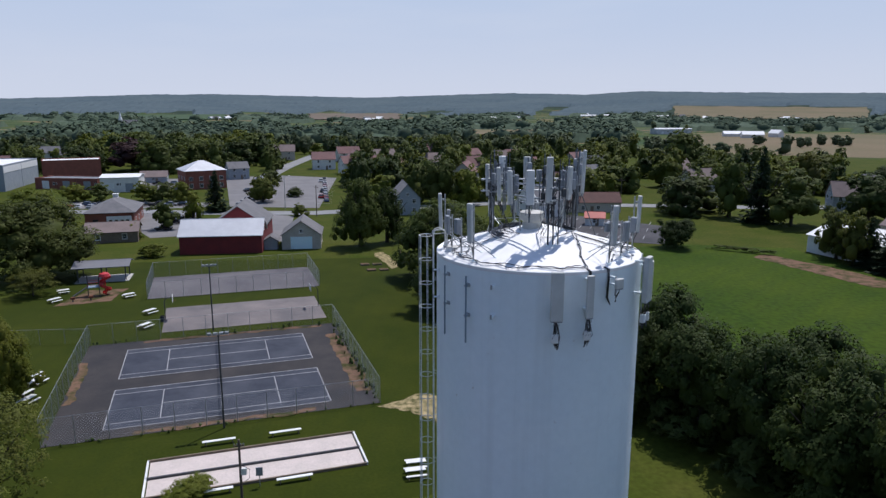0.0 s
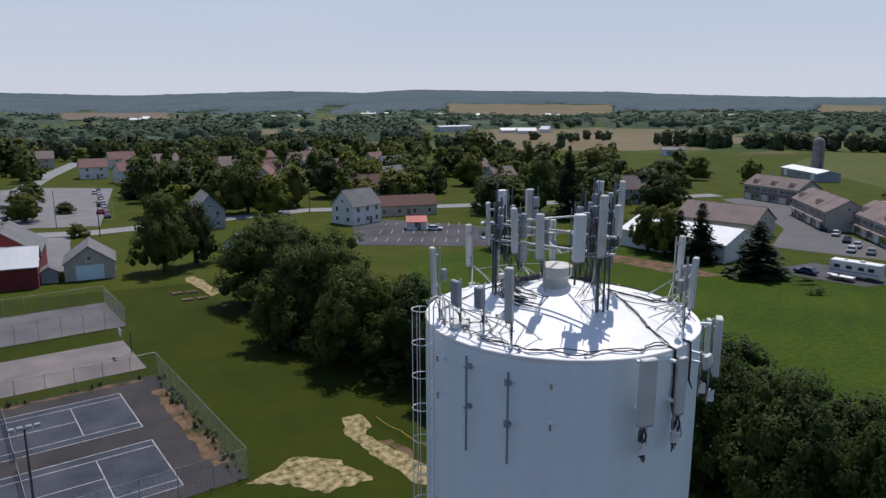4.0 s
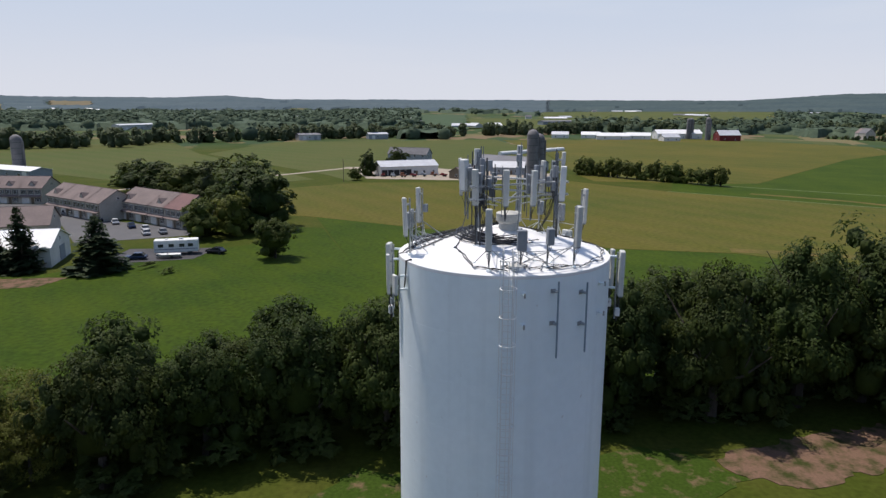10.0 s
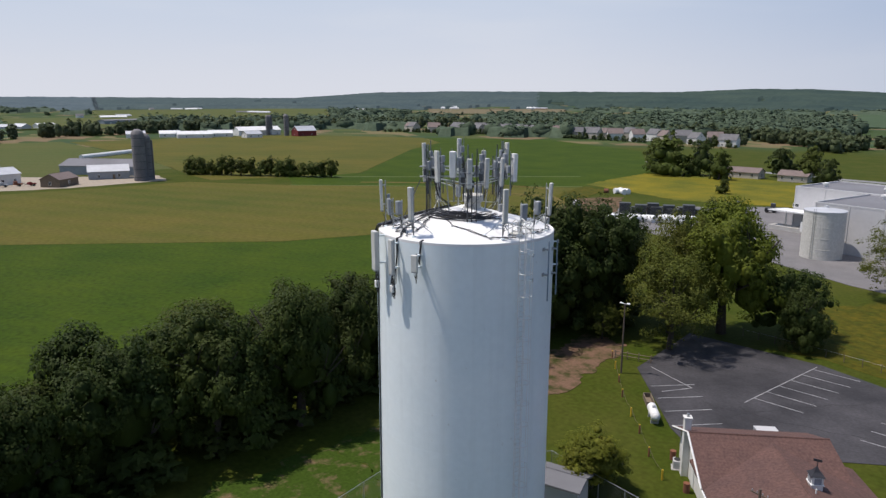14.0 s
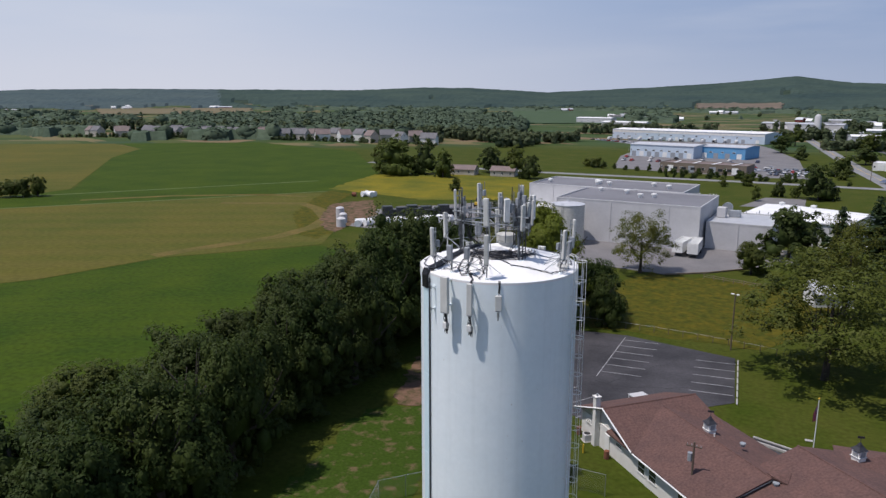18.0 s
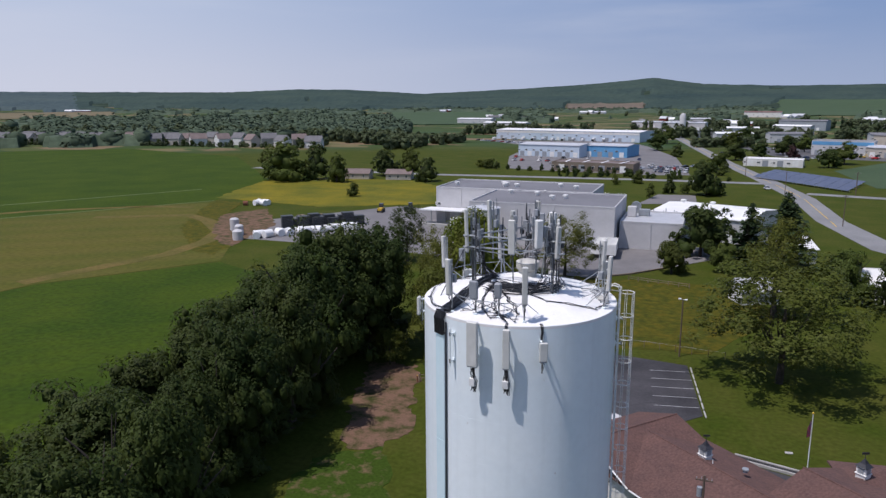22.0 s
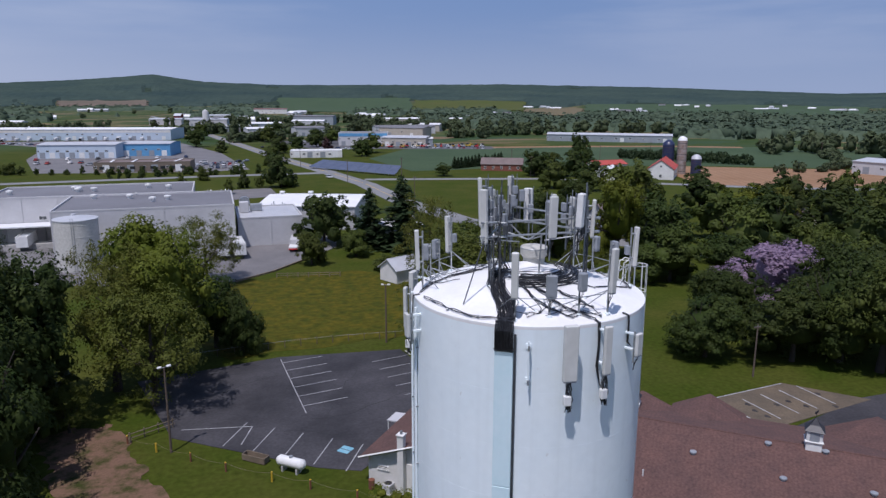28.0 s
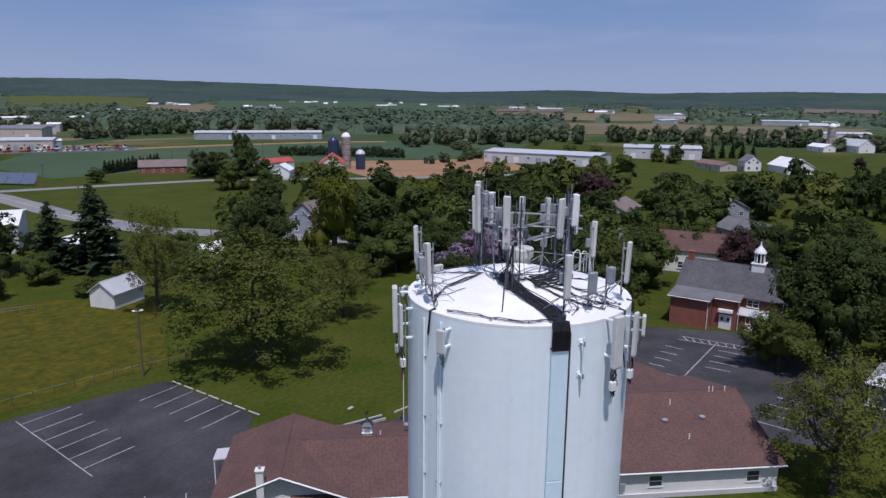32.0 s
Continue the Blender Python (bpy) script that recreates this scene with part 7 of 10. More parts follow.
for x, y, h, r in ((280.5, -34.5, 19.3, 2.6), (284.5, -37.8, 17.4, 2.5), (290, 204, 15.7, 2.6), (622, -236, 19, 2.2), (640, -224, 18, 1.8), (644, -228, 18, 1.8), (-189.2, -252.9, 13.2, 2.7), (-193.4, -248.4, 15.5, 2.2), (-196.0, -240.9, 7.5, 2.3), (-519, -116, 17, 2.4)):
    lab_, sm, dm = ("tall dark stave silo with a domed cap", SILOM, SILOM) if 0 < x < 500 else ("distant pale grey stave silo", SILOM, SILOM) if x > 0 else ("dark blue enamelled silo beside the red roofed barn", BLUESILO, BLUESILO) if h == 13.2 else ("tall rusting steel silo with a white domed cap", RUSTSTEEL, WHITEROOF) if h > 10 else ("low black silo with a pale cap", BLUESILO, METALROOF)
    s = thing("silo", lab_, "silo", x, y, 0, 0, "farm silos")
    part("barrel", Mb().lathe([(r, -0.2), (r, h * 0.5), (r, h)], 24), sm, s, smooth=True)
    part("dome", Mb().lathe([(r * 1.02, h), (r * 0.85, h + r * 0.5), (r * 0.45, h + r * 0.82), (0, h + r * 0.95)], 24), dm, s, smooth=True)
    for k in range(6):
        part("hoop", Mb().lathe([(r + 0.03, h * (k + 0.5) / 6), (r + 0.05, h * (k + 0.5) / 6 + 0.1), (r + 0.03, h * (k + 0.5) / 6 + 0.2)], 24), DARKSTEEL, s)
    part("chute", Mb().box(0, -r - 0.35, 0, 0.8, 0.7, h * 0.96, 0, 0.05), sm, s)

# works and warehouses
hall("warehouse", "large pale grey warehouse with a grey membrane roof", 43.5, -170.6, 0, 47, 22.8, 10.8, 0, PALEWALL, GREYROOF, "warehouse", bays=4, vents=7)
wing = hall("warehouse_wing", "pale grey warehouse wing with pipes down its corner", 29.3, -146.5, 0, 37.4, 25.2, 10.7, 0, PALEWALL, GREYROOF, "warehouse", vents=4)
for k, x in enumerate((-18.2, -17.4, -16.5, -13.8, -13.0, 4.0, 11.5)):
    part("wall_pipe", Mb().tube([(x, -12.75, 0), (x, -12.85, 6 + 0.4 * k), (x, -12.8, 10.9), (x + 0.1, -12.2, 11.3)], 0.13 + 0.03 * (k % 2), 8), GALV if k % 2 else PALEWALL, wing)
for x in (-16, -9, 1, 9, 15):
    part("door", Mb().box(x, -12.66, 0.1, 1.1, 0.1, 2.1, 0, 0.01), GREYBOX, wing)
for x, z in ((-10.5, 6.8), (-3.0, 6.8), (6.0, 6.8)):
    part("louvre", Mb().box(x, -12.66, z, 1.6, 0.12, 1.2, 0, 0.02), GREYBOX, wing)
# thin dark panel on the wall paints the dock's unlit inside
part("dock_opening", Mb().box(-9.6, -12.68, 0.9, 6.4, 0.1, 2.9), DARK, wing)
part("dock_canopy", Mb().slab([(-13.2, -12.6, 4.6), (-6.0, -12.6, 4.6), (-6.0, -15.4, 4.2), (-13.2, -15.4, 4.2)][::-1], 0.3), GREYBOX, wing)
for x in (-13.0, -6.2):
    part("canopy_post", Mb().cyl((x, -15.2, 0), (x, -15.2, 4.2), 0.1, seg=6), GALV, wing)
for x in (-11.2, -8.2):
    part("dock_curtain", Mb().box(x, -12.76, 2.1, 1.4, 0.06, 1.6), TRIM, wing)
for k in range(9):
    part("cladding_rib", Mb().box(-18.4 + 4.6 * k, -12.64, 0, 0.07, 0.08, 10.6), PALEWALL, wing)
annex = hall("works_annex", "pale works annex with a ribbed metal roof", 2.4, -148.5, 0, 15, 19, 6.6, 0, PALEWALL, METALROOF, "warehouse", vents=0)
for k in range(24):
    part("roof_rib", Mb().box(-7.0 + 0.61 * k, 0, 6.604, 0.09, 18.4, 0.09), METALROOF, annex)
fan = part("extractor", Mb().cyl((5.2, -6, 8.4), (5.2, -7.4, 8.4), 1.35, seg=20), GALV, annex, "large round grey extractor fan on the roof")
part("fan_mouth", Mb().cyl((5.2, -7.35, 8.4), (5.2, -7.45, 8.4), 1.05, seg=20), DARK, fan)
part("fan_stand", Mb().box(5.2, -6.6, 6.6, 2.0, 1.3, 0.6), GALV, fan)
part("roof_unit", Mb().box(2.6, -2.6, 6.7, 2.8, 1.6, 1.7, 0, 0.08), GREYBOX, annex)
part("roof_unit", Mb().box(5.6, -0.6, 6.7, 2.2, 2.2, 2.6, 0, 0.08), PALEWALL, annex)
for k, x in enumerate((-5.2, -4.6, -2.4, -1.8, 0.8)):
    part("wall_pipe", Mb().tube([(x, -9.7, 0), (x, -9.75, 4), (x, -9.72, 7.2 + 0.3 * (k % 3))], 0.12, 8), GALV, annex)
stair = part("stair", Mb().slab([(1.5, -9.8, 3.4), (5.5, -9.8, 0.4), (5.5, -10.8, 0.4), (1.5, -10.8, 3.4)], 0.25).box(0.6, -10.3, 3.2, 1.8, 1.1, 0.15), GALV, annex)
part("stair_rail", Mb().tube([(-0.2, -10.8, 4.4), (1.5, -10.8, 4.4), (5.5, -10.8, 1.4)], 0.05, 5), GALV, stair)
for x in (-0.2, 1.4):
    part("stair_post", Mb().cyl((x, -10.75, 0), (x, -10.75, 4.4), 0.06, seg=6), GALV, stair)
part("dock_canopy", Mb().slab([(-7.4, -9.4, 4.4), (-3.0, -9.4, 4.4), (-3.0, -12.4, 4.1), (-7.4, -12.4, 4.1)][::-1], 0.4), GREYBOX, annex)
part("dock_door", Mb().box(-5.4, -9.56, 0.4, 3.4, 0.14, 3.2), DARK, annex)
hall("white_roofed_works", "works building with a low white gabled roof", -12.5, -168, -21, 26, 24, 6.2, 1.3, PALEWALL, WHITEROOF, "warehouse", bays=3, vents=2)
dock = thing("loading_dock", "covered loading dock with a pale roof against the warehouse", "loading dock", 59, -154.6)
part("canopy", Mb().slab([(-10, -4.4, 4.9), (10, -4.4, 4.9), (10, 4.4, 5.4), (-10, 4.4, 5.4)], 0.3), WHITEROOF, dock)
for k in range(5):
    part("post", Mb().box(-9.5 + 4.75 * k, -4.0, 0, 0.3, 0.3, 4.8), GALV, dock)
part("platform", Mb().box(0, 2.2, 0, 19.5, 3.6, 1.2, 0, 0.04), CONCRETE, dock)
tk = thing("storage_tank", "pale upright storage tank by the works", "storage tank", 42, -127, 0)
part("barrel", Mb().lathe([(4.2, -0.2), (4.2, 5), (4.2, 10.3)], 48), VENT, tk, smooth=True)
part("lid", Mb().lathe([(4.3, 10.25), (4.3, 10.45), (0, 11.0)], 48), METALROOF, tk, smooth=True)
part("hatch", Mb().lathe([(0.5, 10.6), (0.5, 11.2), (0, 11.3)], 14, 0.5, -1.2), METALROOF, tk)
for k in range(4):
    part("band", Mb().lathe([(4.21, 2.2 + 2.4 * k), (4.24, 2.25 + 2.4 * k), (4.21, 2.3 + 2.4 * k)], 48), VENT, tk)
for sx in (-0.2, 0.2):
    part("ladder_rail", Mb().cyl((sx, 4.28, 0), (sx, 4.28, 11), 0.04, seg=5), GALV, tk)
for x, y, rz in ((13.3, -129.4, 86), (10.4, -129.2, 94), (57, -152, 90)):
    tr = thing("box_trailer", "white open topped trailer parked at the works wall", "trailer", x, y, 0, rz, "box trailers")
    part("box", Mb().box(0, 0, 1.1, 9.4, 2.45, 0.2).box(0, -1.18, 1.3, 9.4, 0.1, 2.3).box(0, 1.18, 1.3, 9.4, 0.1, 2.3).box(-4.65, 0, 1.3, 0.1, 2.26, 2.3).box(4.65, 0, 1.3, 0.1, 2.26, 2.3).box(0, 0, 1.3, 9.2, 2.26, 1.7), TRIM, tr)
    for q in range(6):
        part("side_rib", Mb().box(-4.2 + 1.68 * q, 0, 1.2, 0.12, 2.56, 2.3), TRIM, tr)
    for q in (-3.6, -2.5):
        part("wheel", Mb().cyl((q, -1.2, 0.5), (q, 1.2, 0.5), 0.5, seg=12), TYRE, tr)
    part("leg", Mb().box(3.2, 0, 0, 0.2, 1.6, 1.15), DARKSTEEL, tr)
tt = thing("tanker_trailer", "white flat trailer with red lamps backed to the annex dock", "trailer", -2.6, -133.5, 0, 80)
part("deck", Mb().box(0, 0, 1.0, 10, 2.4, 0.35, 0, 0.04), TRIM, tt)
part("load", Mb().box(-1.2, 0, 1.36, 6.5, 2.2, 1.1, 0, 0.08), PALEWALL, tt)
for x in (-3.4, -2.2, 3.2):
    part("axle_wheels", Mb().cyl((x, -1.15, 0.5), (x, 1.15, 0.5), 0.5, seg=12), TYRE, tt)
part("bumper", Mb().box(5.05, 0, 0.7, 0.12, 2.4, 0.3, 0, 0.02), PLAYRED, tt)
rb = thing("yard_kerb", "low dark timber kerb along the yard edge", "kerb")
for a, b in (((11.8, -105.4), (4.2, -111.6)), ((4.2, -111.6), (-4.4, -121.9))):
    d = Vector((b[0] - a[0], b[1] - a[1]))
    part("beam", Mb().box((a[0] + b[0]) / 2, (a[1] + b[1]) / 2, 0, d.length, 0.3, 0.35, math.degrees(math.atan2(d.y, d.x)), 0.03), WOOD, rb)
DULL = (PALEWALL, BEIGE, GREYSIDE)
hall("long_works", "long white works hall with blue band", 112, -632, -13, 142, 40, 8.6, 0.8, ICEWALL, WHITEROOF, "warehouse", bays=12, band=SIDING, vents=4)
hall("white_works", "low white hall with many loading doors", 87, -434, -11, 43, 26, 7.6, 0.8, ICEWALL, METALROOF, "warehouse", bays=8)
hall("blue_hall", "bright blue clad works hall", 51, -441, -11, 29, 26, 7.2, 0.8, BLUEWALL, METALROOF, "warehouse", bays=4)
brown = hall("brown_works", "low taupe walled works with a flat grey brown roof", 46, -338, -6, 43, 16, 4.4, 0, TAUPE, SHINGLETAN, "warehouse", bays=4)
for k in range(4):
    part("roof_strip", Mb().box(-15 + 10 * k, 0, 4.62, 1.1, 14, 0.16, -6 + 4 * k), WHITEROOF, brown, "pale strip of roof lights")
for k in range(9):
    part("office_window", Mb().box(-18 + 4.5 * k, 8.06, 1.4, 2.2, 0.1, 1.3), GLASS, brown)
hall("blue_office", "office block with blue window bands", -93, -492, -16, 36, 16, 9.4, 0, PALEWALL, GREYROOF, "office", bays=5, band=BLUEWALL)
hall("office_wing", "grey office wing beside the blue office", -125, -476, -16, 32, 16, 5.4, 0.6, GREYSIDE, WHITEROOF, "office", bays=4)
hall("white_store_east", "low white store by the highway", -44, -394, -9, 30, 13, 3.9, 0, SIDING, WHITEROOF, "store", bays=4)
hall("long_poultry_shed", "long low grey shed beyond the fields", -294, -480, -34, 99, 15, 5.4, 1.2, GREYSIDE, METALROOF, "shed", bays=9)
hall("pale_works", "long whitish works hall with a pale roof", -295, -200, -76, 64, 26, 5.6, 1.0, PALEWALL, METALROOF, "warehouse", bays=5)
hall("pale_works", "whitish works hall behind a row of trees", -375, -172, -62, 44, 24, 6.4, 1.0, PALEWALL, METALROOF, "warehouse", bays=4)
road_silo = thing("road_silo", "tall pale grey silo beside the highway", "silo", 21, -825)
part("barrel", Mb().lathe([(3.5, 0), (3.5, 18), (2.6, 20), (0, 21.5)], 20), PALEWALL, road_silo, smooth=True)
for x, y, L, W, h, rz in [(-114, -908, 52, 22, 11, -20), (-214, -872, 50, 20, 8, -18), (3, -1016, 28, 16, 10, -8), (19, -912, 40, 18, 9, -40), (-28, -622, 30, 14, 7.6, 12), (-70, -634, 28, 14, 7.5, 12), (-166, -651, 60, 16, 7, 0), (-260, -846, 68, 24, 8.6, -23), (-156, -608, 44, 20, 7.6, -40), (-121, -474, 33, 16, 6.2, -30),
                          
                          (322, 334, 14, 9, 4, -34), (275, 196, 34, 10, 3.6, 64), (1003, 92, 104, 16, 6, -62), (600, 130, 20, 11, 4.6, -60), (620, 70, 18, 11, 4.6, -70), (-40, -740, 30, 16, 8, 0), (20, -900, 50, 20, 8, -10), (70, -960, 40, 20, 7, -10), (-90, -780, 36, 18, 9, -20), (-200, -700, 40, 18, 7, -30), (-10, -700, 24, 14, 7, 5),
                          (-620, -470, 40, 13, 5, -30), (-760, -620, 60, 14, 6, -30), (-900, -420, 50, 13, 6, 0), (-1010, -300, 60, 14, 6, -60), (-1150, -520, 70, 15, 7, -70), (-700, -150, 40, 13, 5, -60), (-470, -880, 50, 14, 6, -30), (240, -860, 60, 18, 8, -10), (340, -1040, 60, 18, 8, -10), (820, 380, 60, 14, 6, -30), (960, 120, 60, 14, 6, -50), (1050, -160, 60, 14, 6, -60), (880, -420, 60, 14, 6, -70),
                          (380, 780, 50, 13, 6, 10), (620, 900, 60, 14, 6, -10), (80, 860, 50, 14, 6, 10), (-260, 820, 40, 12, 6, 20)]:
    hall("distant_hall", "dull pale distant shed with a light roof", x, y, rz, L, W, h, 1.2, rng.choice(DULL), rng.choice((METALROOF, WHITEROOF, GREYROOF, GREYROOF)), "shed", "distant sheds", (2 if L < 50 else 3) if math.hypot(x, y) > 560 else 4)
hall("rose_roofed_works", "far pale hall with a dull red roof", -108, -1560, -8, 70, 22, 10, 2.0, SIDING, SHINGLERED, "warehouse", bays=4)
hall("tent_barn", "white tent like barn beside the farm lane", -340, -88, 48, 18, 13, 3.4, 3.6, SIDING, WHITEROOF, "barn")
house("rust_roofed_house", "low house with a dull red roof behind the trees", -328, -120, 60, 20, 10, 2.8, 1.6, BEIGE, SHINGLERED, 3, 1, 1)
house("white_farm_house", "white farm house with a grey roof", -336, -106, 40, 9, 8, 4.6, 3.2, SIDING, SHINGLEGREY, 2, 2, 2)
house("white_farm_barn", "white farm barn with a pale roof", -524, -102, 50, 24, 12, 4.6, 4.2, SIDING, METALROOF, 3, 1, 1, "barn", door=False)
house("white_farm_shed", "low white farm shed", -512, -120, 50, 18, 9, 3.2, 2.0, SIDING, WHITEROOF, 2, 1, 1, "shed", door=False)
house("red_low_shed", "low shed with a red roof beside the white barn", -171, -277, 5, 18, 9, 2.8, 1.6, SIDING, REDROOF, 2, 1, 1, "shed", door=False)
house("red_roof_barn", "barn with a bright red roof and white walls", -177, -239, 50, 22, 11, 4.6, 3.8, SIDING, REDROOF, 3, 1, 1, "barn")
house("white_barn", "small white shed beside the red roofed barn", -149, -238, 44, 11, 8, 3.4, 2.4, SIDING, WHITEROOF, 2, 1, 1, "barn")
house("brick_farm_house", "long red brick farm house", -120, -289, -27, 20, 9, 3.2, 2.6, BRICK, SHINGLETAN, 5, 1, 1)
EDGE = [(285, -452), (382, -447), (460, -445), (521, -437), (572, -418), (657, -367)]


def estate(f):
    """A point along the field edge before the estate, f from 0 to 1."""
    f *= 4.999
    (x0, y0), (x1, y1) = EDGE[int(f)], EDGE[int(f) + 1]
    return x0 + (x1 - x0) * (f % 1), y0 + (y1 - y0) * (f % 1)


for i in range(34):
    x, y = estate(i / 34)
    d = 4 + 22 * (i % 2) + rng.uniform(0, 8)
    x, y = x + 0.5 * d, y - 0.85 * d
    house("estate_house", "pale estate house with a grey brown roof at the field edge", x, y, 30 + rng.uniform(-50, 50), rng.uniform(10, 14), 9, rng.uniform(5.2, 6.4), 4.2, rng.choice((BEIGE, SIDING, BEIGE)), rng.choice((SHINGLETAN, SHINGLEGREY, SHINGLEGREY)), 2, 1, 1, group="estate houses", door=False)

# ---- trees ----
CROWN_NORMALS = {}


def crown_mesh(name, seed, leaves, size, lobes=9, thin=0.0, core=True, soft=0.45, fill=0.30, heart=0.0, ball=(4, 7), swell=1.0, spread=False, bough=0.0):
    """A crown one metre wide and high, of many leaf sprays over uneven lobes, foot at 0; soft: how far the sprays shade as one canopy."""
    r = np.random.default_rng(seed)
    cs, rs = [], []
    for k in range(lobes):
        a = 2 * math.pi * (k + r.uniform(-0.3, 0.3)) / max(lobes - 2, 1)
        top = k >= lobes - (7 if bough else 3)
        d = r.uniform(0.02, 0.24 if bough else 0.14) if top else r.uniform(0.18, 0.30)
        z = r.uniform(0.52, 0.72) - (0.7 * d if bough else 0) if top else r.uniform(0.13, 0.50)
        cs.append((d * math.cos(a), d * math.sin(a), z))
        rs.append(r.uniform(0.19, 0.27) * swell)
        if spread:
            z = 0.16 + 0.68 * (k + r.uniform(0, 1)) / lobes
            d = r.uniform(0.45, 1.0) * 0.36 * math.sqrt(max(1 - ((z - 0.42) / 0.5) ** 2, 0.05))
            a = 2.4 * k + r.uniform(-0.4, 0.4)
            cs[-1], rs[-1] = (d * math.cos(a), d * math.sin(a), z), r.uniform(0.17, 0.23)
    cs, rs = np.array(cs), np.array(rs)
    # smaller boughs over each lobe give the crown its lumps
    per = max(5, int(leaves / 330 / lobes * 5.5)) if leaves > 2500 else 6
    own = np.repeat(np.arange(lobes), per)
    d = r.normal(size=(len(own), 3))
    d[:, 2] = np.where(r.random(len(own)) < (0.55 if bough else 0.8), np.abs(d[:, 2]), d[:, 2] * 0.8)
    d /= np.linalg.norm(d, axis=1)[:, None]
    bc = cs[own] + d * (rs[own] * r.uniform(*((0.5, 0.86) if bough else (0.72, 1.0)), len(own)))[:, None]
    br = rs[own] * r.uniform(0.20, 0.36, len(own)) * (1.45 if bough else 1.6 if per < 8 else 1.25 if leaves < 9000 else 1.0)
    which = r.choice(len(own), leaves, p=br**2 / (br**2).sum())
    n = r.normal(size=(leaves, 3)) + d[which] * 0.9 + np.array([0, 0, 0.5])
    n[:, 2] = np.where(r.random(leaves) < 0.92, np.abs(n[:, 2]), n[:, 2])
    n /= np.linalg.norm(n, axis=1)[:, None]
    p = bc[which] + n * (br[which] * (1 - r.random(leaves) ** 2 * (0.35 + thin) + r.normal(0, 0.06, leaves)))[:, None]
    inside = np.zeros(leaves)
    for c, q in zip(cs, rs):
        inside += np.linalg.norm(p - c, axis=1) < q * 0.34
    keep = ((inside == 0) | (r.random(leaves) < thin)) & (p[:, 2] > 0.03)
    p, n = p[keep], n[keep]
    m = len(p)
    up = n * 0.9 + np.array([0, 0, 0.45]) + r.normal(0, 0.3, (m, 3))
    up /= np.linalg.norm(up, axis=1)[:, None]
    t = np.cross(up, r.normal(size=(m, 3)))
    t /= np.linalg.norm(t, axis=1)[:, None]
    b = np.cross(up, t)
    s = size * r.uniform(0.6, 1.3, (m, 1))
    tri = np.stack([p - t * s, p - b * s * 0.7 - up * s * 0.15, p + t * s * 0.8 + b * s * 0.5], 1)
    face = np.cross(tri[:, 1] - tri[:, 0], tri[:, 2] - tri[:, 0])
    face /= np.linalg.norm(face, axis=1)[:, None] + 1e-9
    out = p - np.array([0, 0, 0.40])
    out = n * (1.7 if bough else 0.7) + out / (np.linalg.norm(out, axis=1)[:, None] + 1e-9)
    out /= np.linalg.norm(out, axis=1)[:, None] + 1e-9
    back = (face * out).sum(1) < 0
    tri[back] = tri[back][:, ::-1]
    face[back] *= -1
    shade = face * (1 - soft) + out * soft
    f = [(3 * i, 3 * i + 1, 3 * i + 2) for i in range(m)]
    verts = [tuple(q) for q in tri.reshape(-1, 3)]
    norms = [tuple(q) for q in np.repeat(shade, 3, axis=0)]
    if core:
        lat, lon = ball
        bodies = [(c, q * fill) for c, q in zip(cs, rs) if fill] + [(c, q * bough) for c, q in zip(bc, br) if bough and c[2] > 0.05] + ([(np.array([0, 0, 0.42]), heart)] if heart else [])
        for c, q in bodies:
            k = len(verts)
            for i in range(lat + 1):
                for j in range(lon):
                    th, ph = math.pi * i / lat, 2 * math.pi * j / lon
                    w = q * (1 + 0.16 * math.sin(5 * ph + i))
                    d_ = (math.sin(th) * math.cos(ph), math.sin(th) * math.sin(ph), math.cos(th))
                    verts.append((c[0] + w * d_[0], c[1] + w * d_[1], c[2] + w * d_[2]))
                    norms.append(d_)
            f += [(k + i * lon + j, k + (i + 1) * lon + j, k + (i + 1) * lon + (j + 1) % lon, k + i * lon + (j + 1) % lon) for i in range(lat) for j in range(lon)]
    me = bpy.data.meshes.new(name)
    me.from_pydata(verts, [], f, shade_flat=False)
    me.normals_split_custom_set_from_vertices(norms)
    CROWN_NORMALS[me.name] = np.array(norms)
    return me


def conifer_mesh(name, seed, boughs):
    """A conifer one metre wide and high: boughs at uneven heights, each a ragged fan of needle tufts."""
    r = random.Random(seed)
    mb = Mb()
    gaps = [(r.uniform(0, 6.28), r.uniform(0.1, 0.8)) for _ in range(9)]
    for _ in range(boughs):
        z = 0.05 + 0.93 * r.random() ** 1.25
        a = r.uniform(0, 6.28)
        ln = (0.5 * (1 - z) ** 0.75 + 0.03) * r.uniform(0.55, 1.1)
        if any(abs((a - g + 3.14) % 6.28 - 3.14) < 0.5 and abs(z - h) < 0.05 for g, h in gaps):
            ln *= 0.45
        c, s = math.cos(a), math.sin(a)
        rise = r.uniform(-0.16, 0.10) * ln
        for q in range(6):
            f = (q + r.uniform(0.3, 1.1)) / 6
            w, o = ln * r.uniform(0.10, 0.2) + 0.008, ln * r.uniform(-0.16, 0.16) * f
            x, y, h = c * ln * f - s * o, s * ln * f + c * o, z + rise * f * f + r.uniform(-0.012, 0.012)
            d, e = ln * r.uniform(0.10, 0.2), r.uniform(-0.02, 0.025)
            mb.add([(x - c * d, y - s * d, h), (x - s * w, y + c * w, h + e), (x + c * d * 1.3, y + s * d * 1.3, h - e - 0.008), (x + s * w, y - c * w, h - e * 0.5)], [(0, 3, 2, 1)])
    return mb.mesh(name)


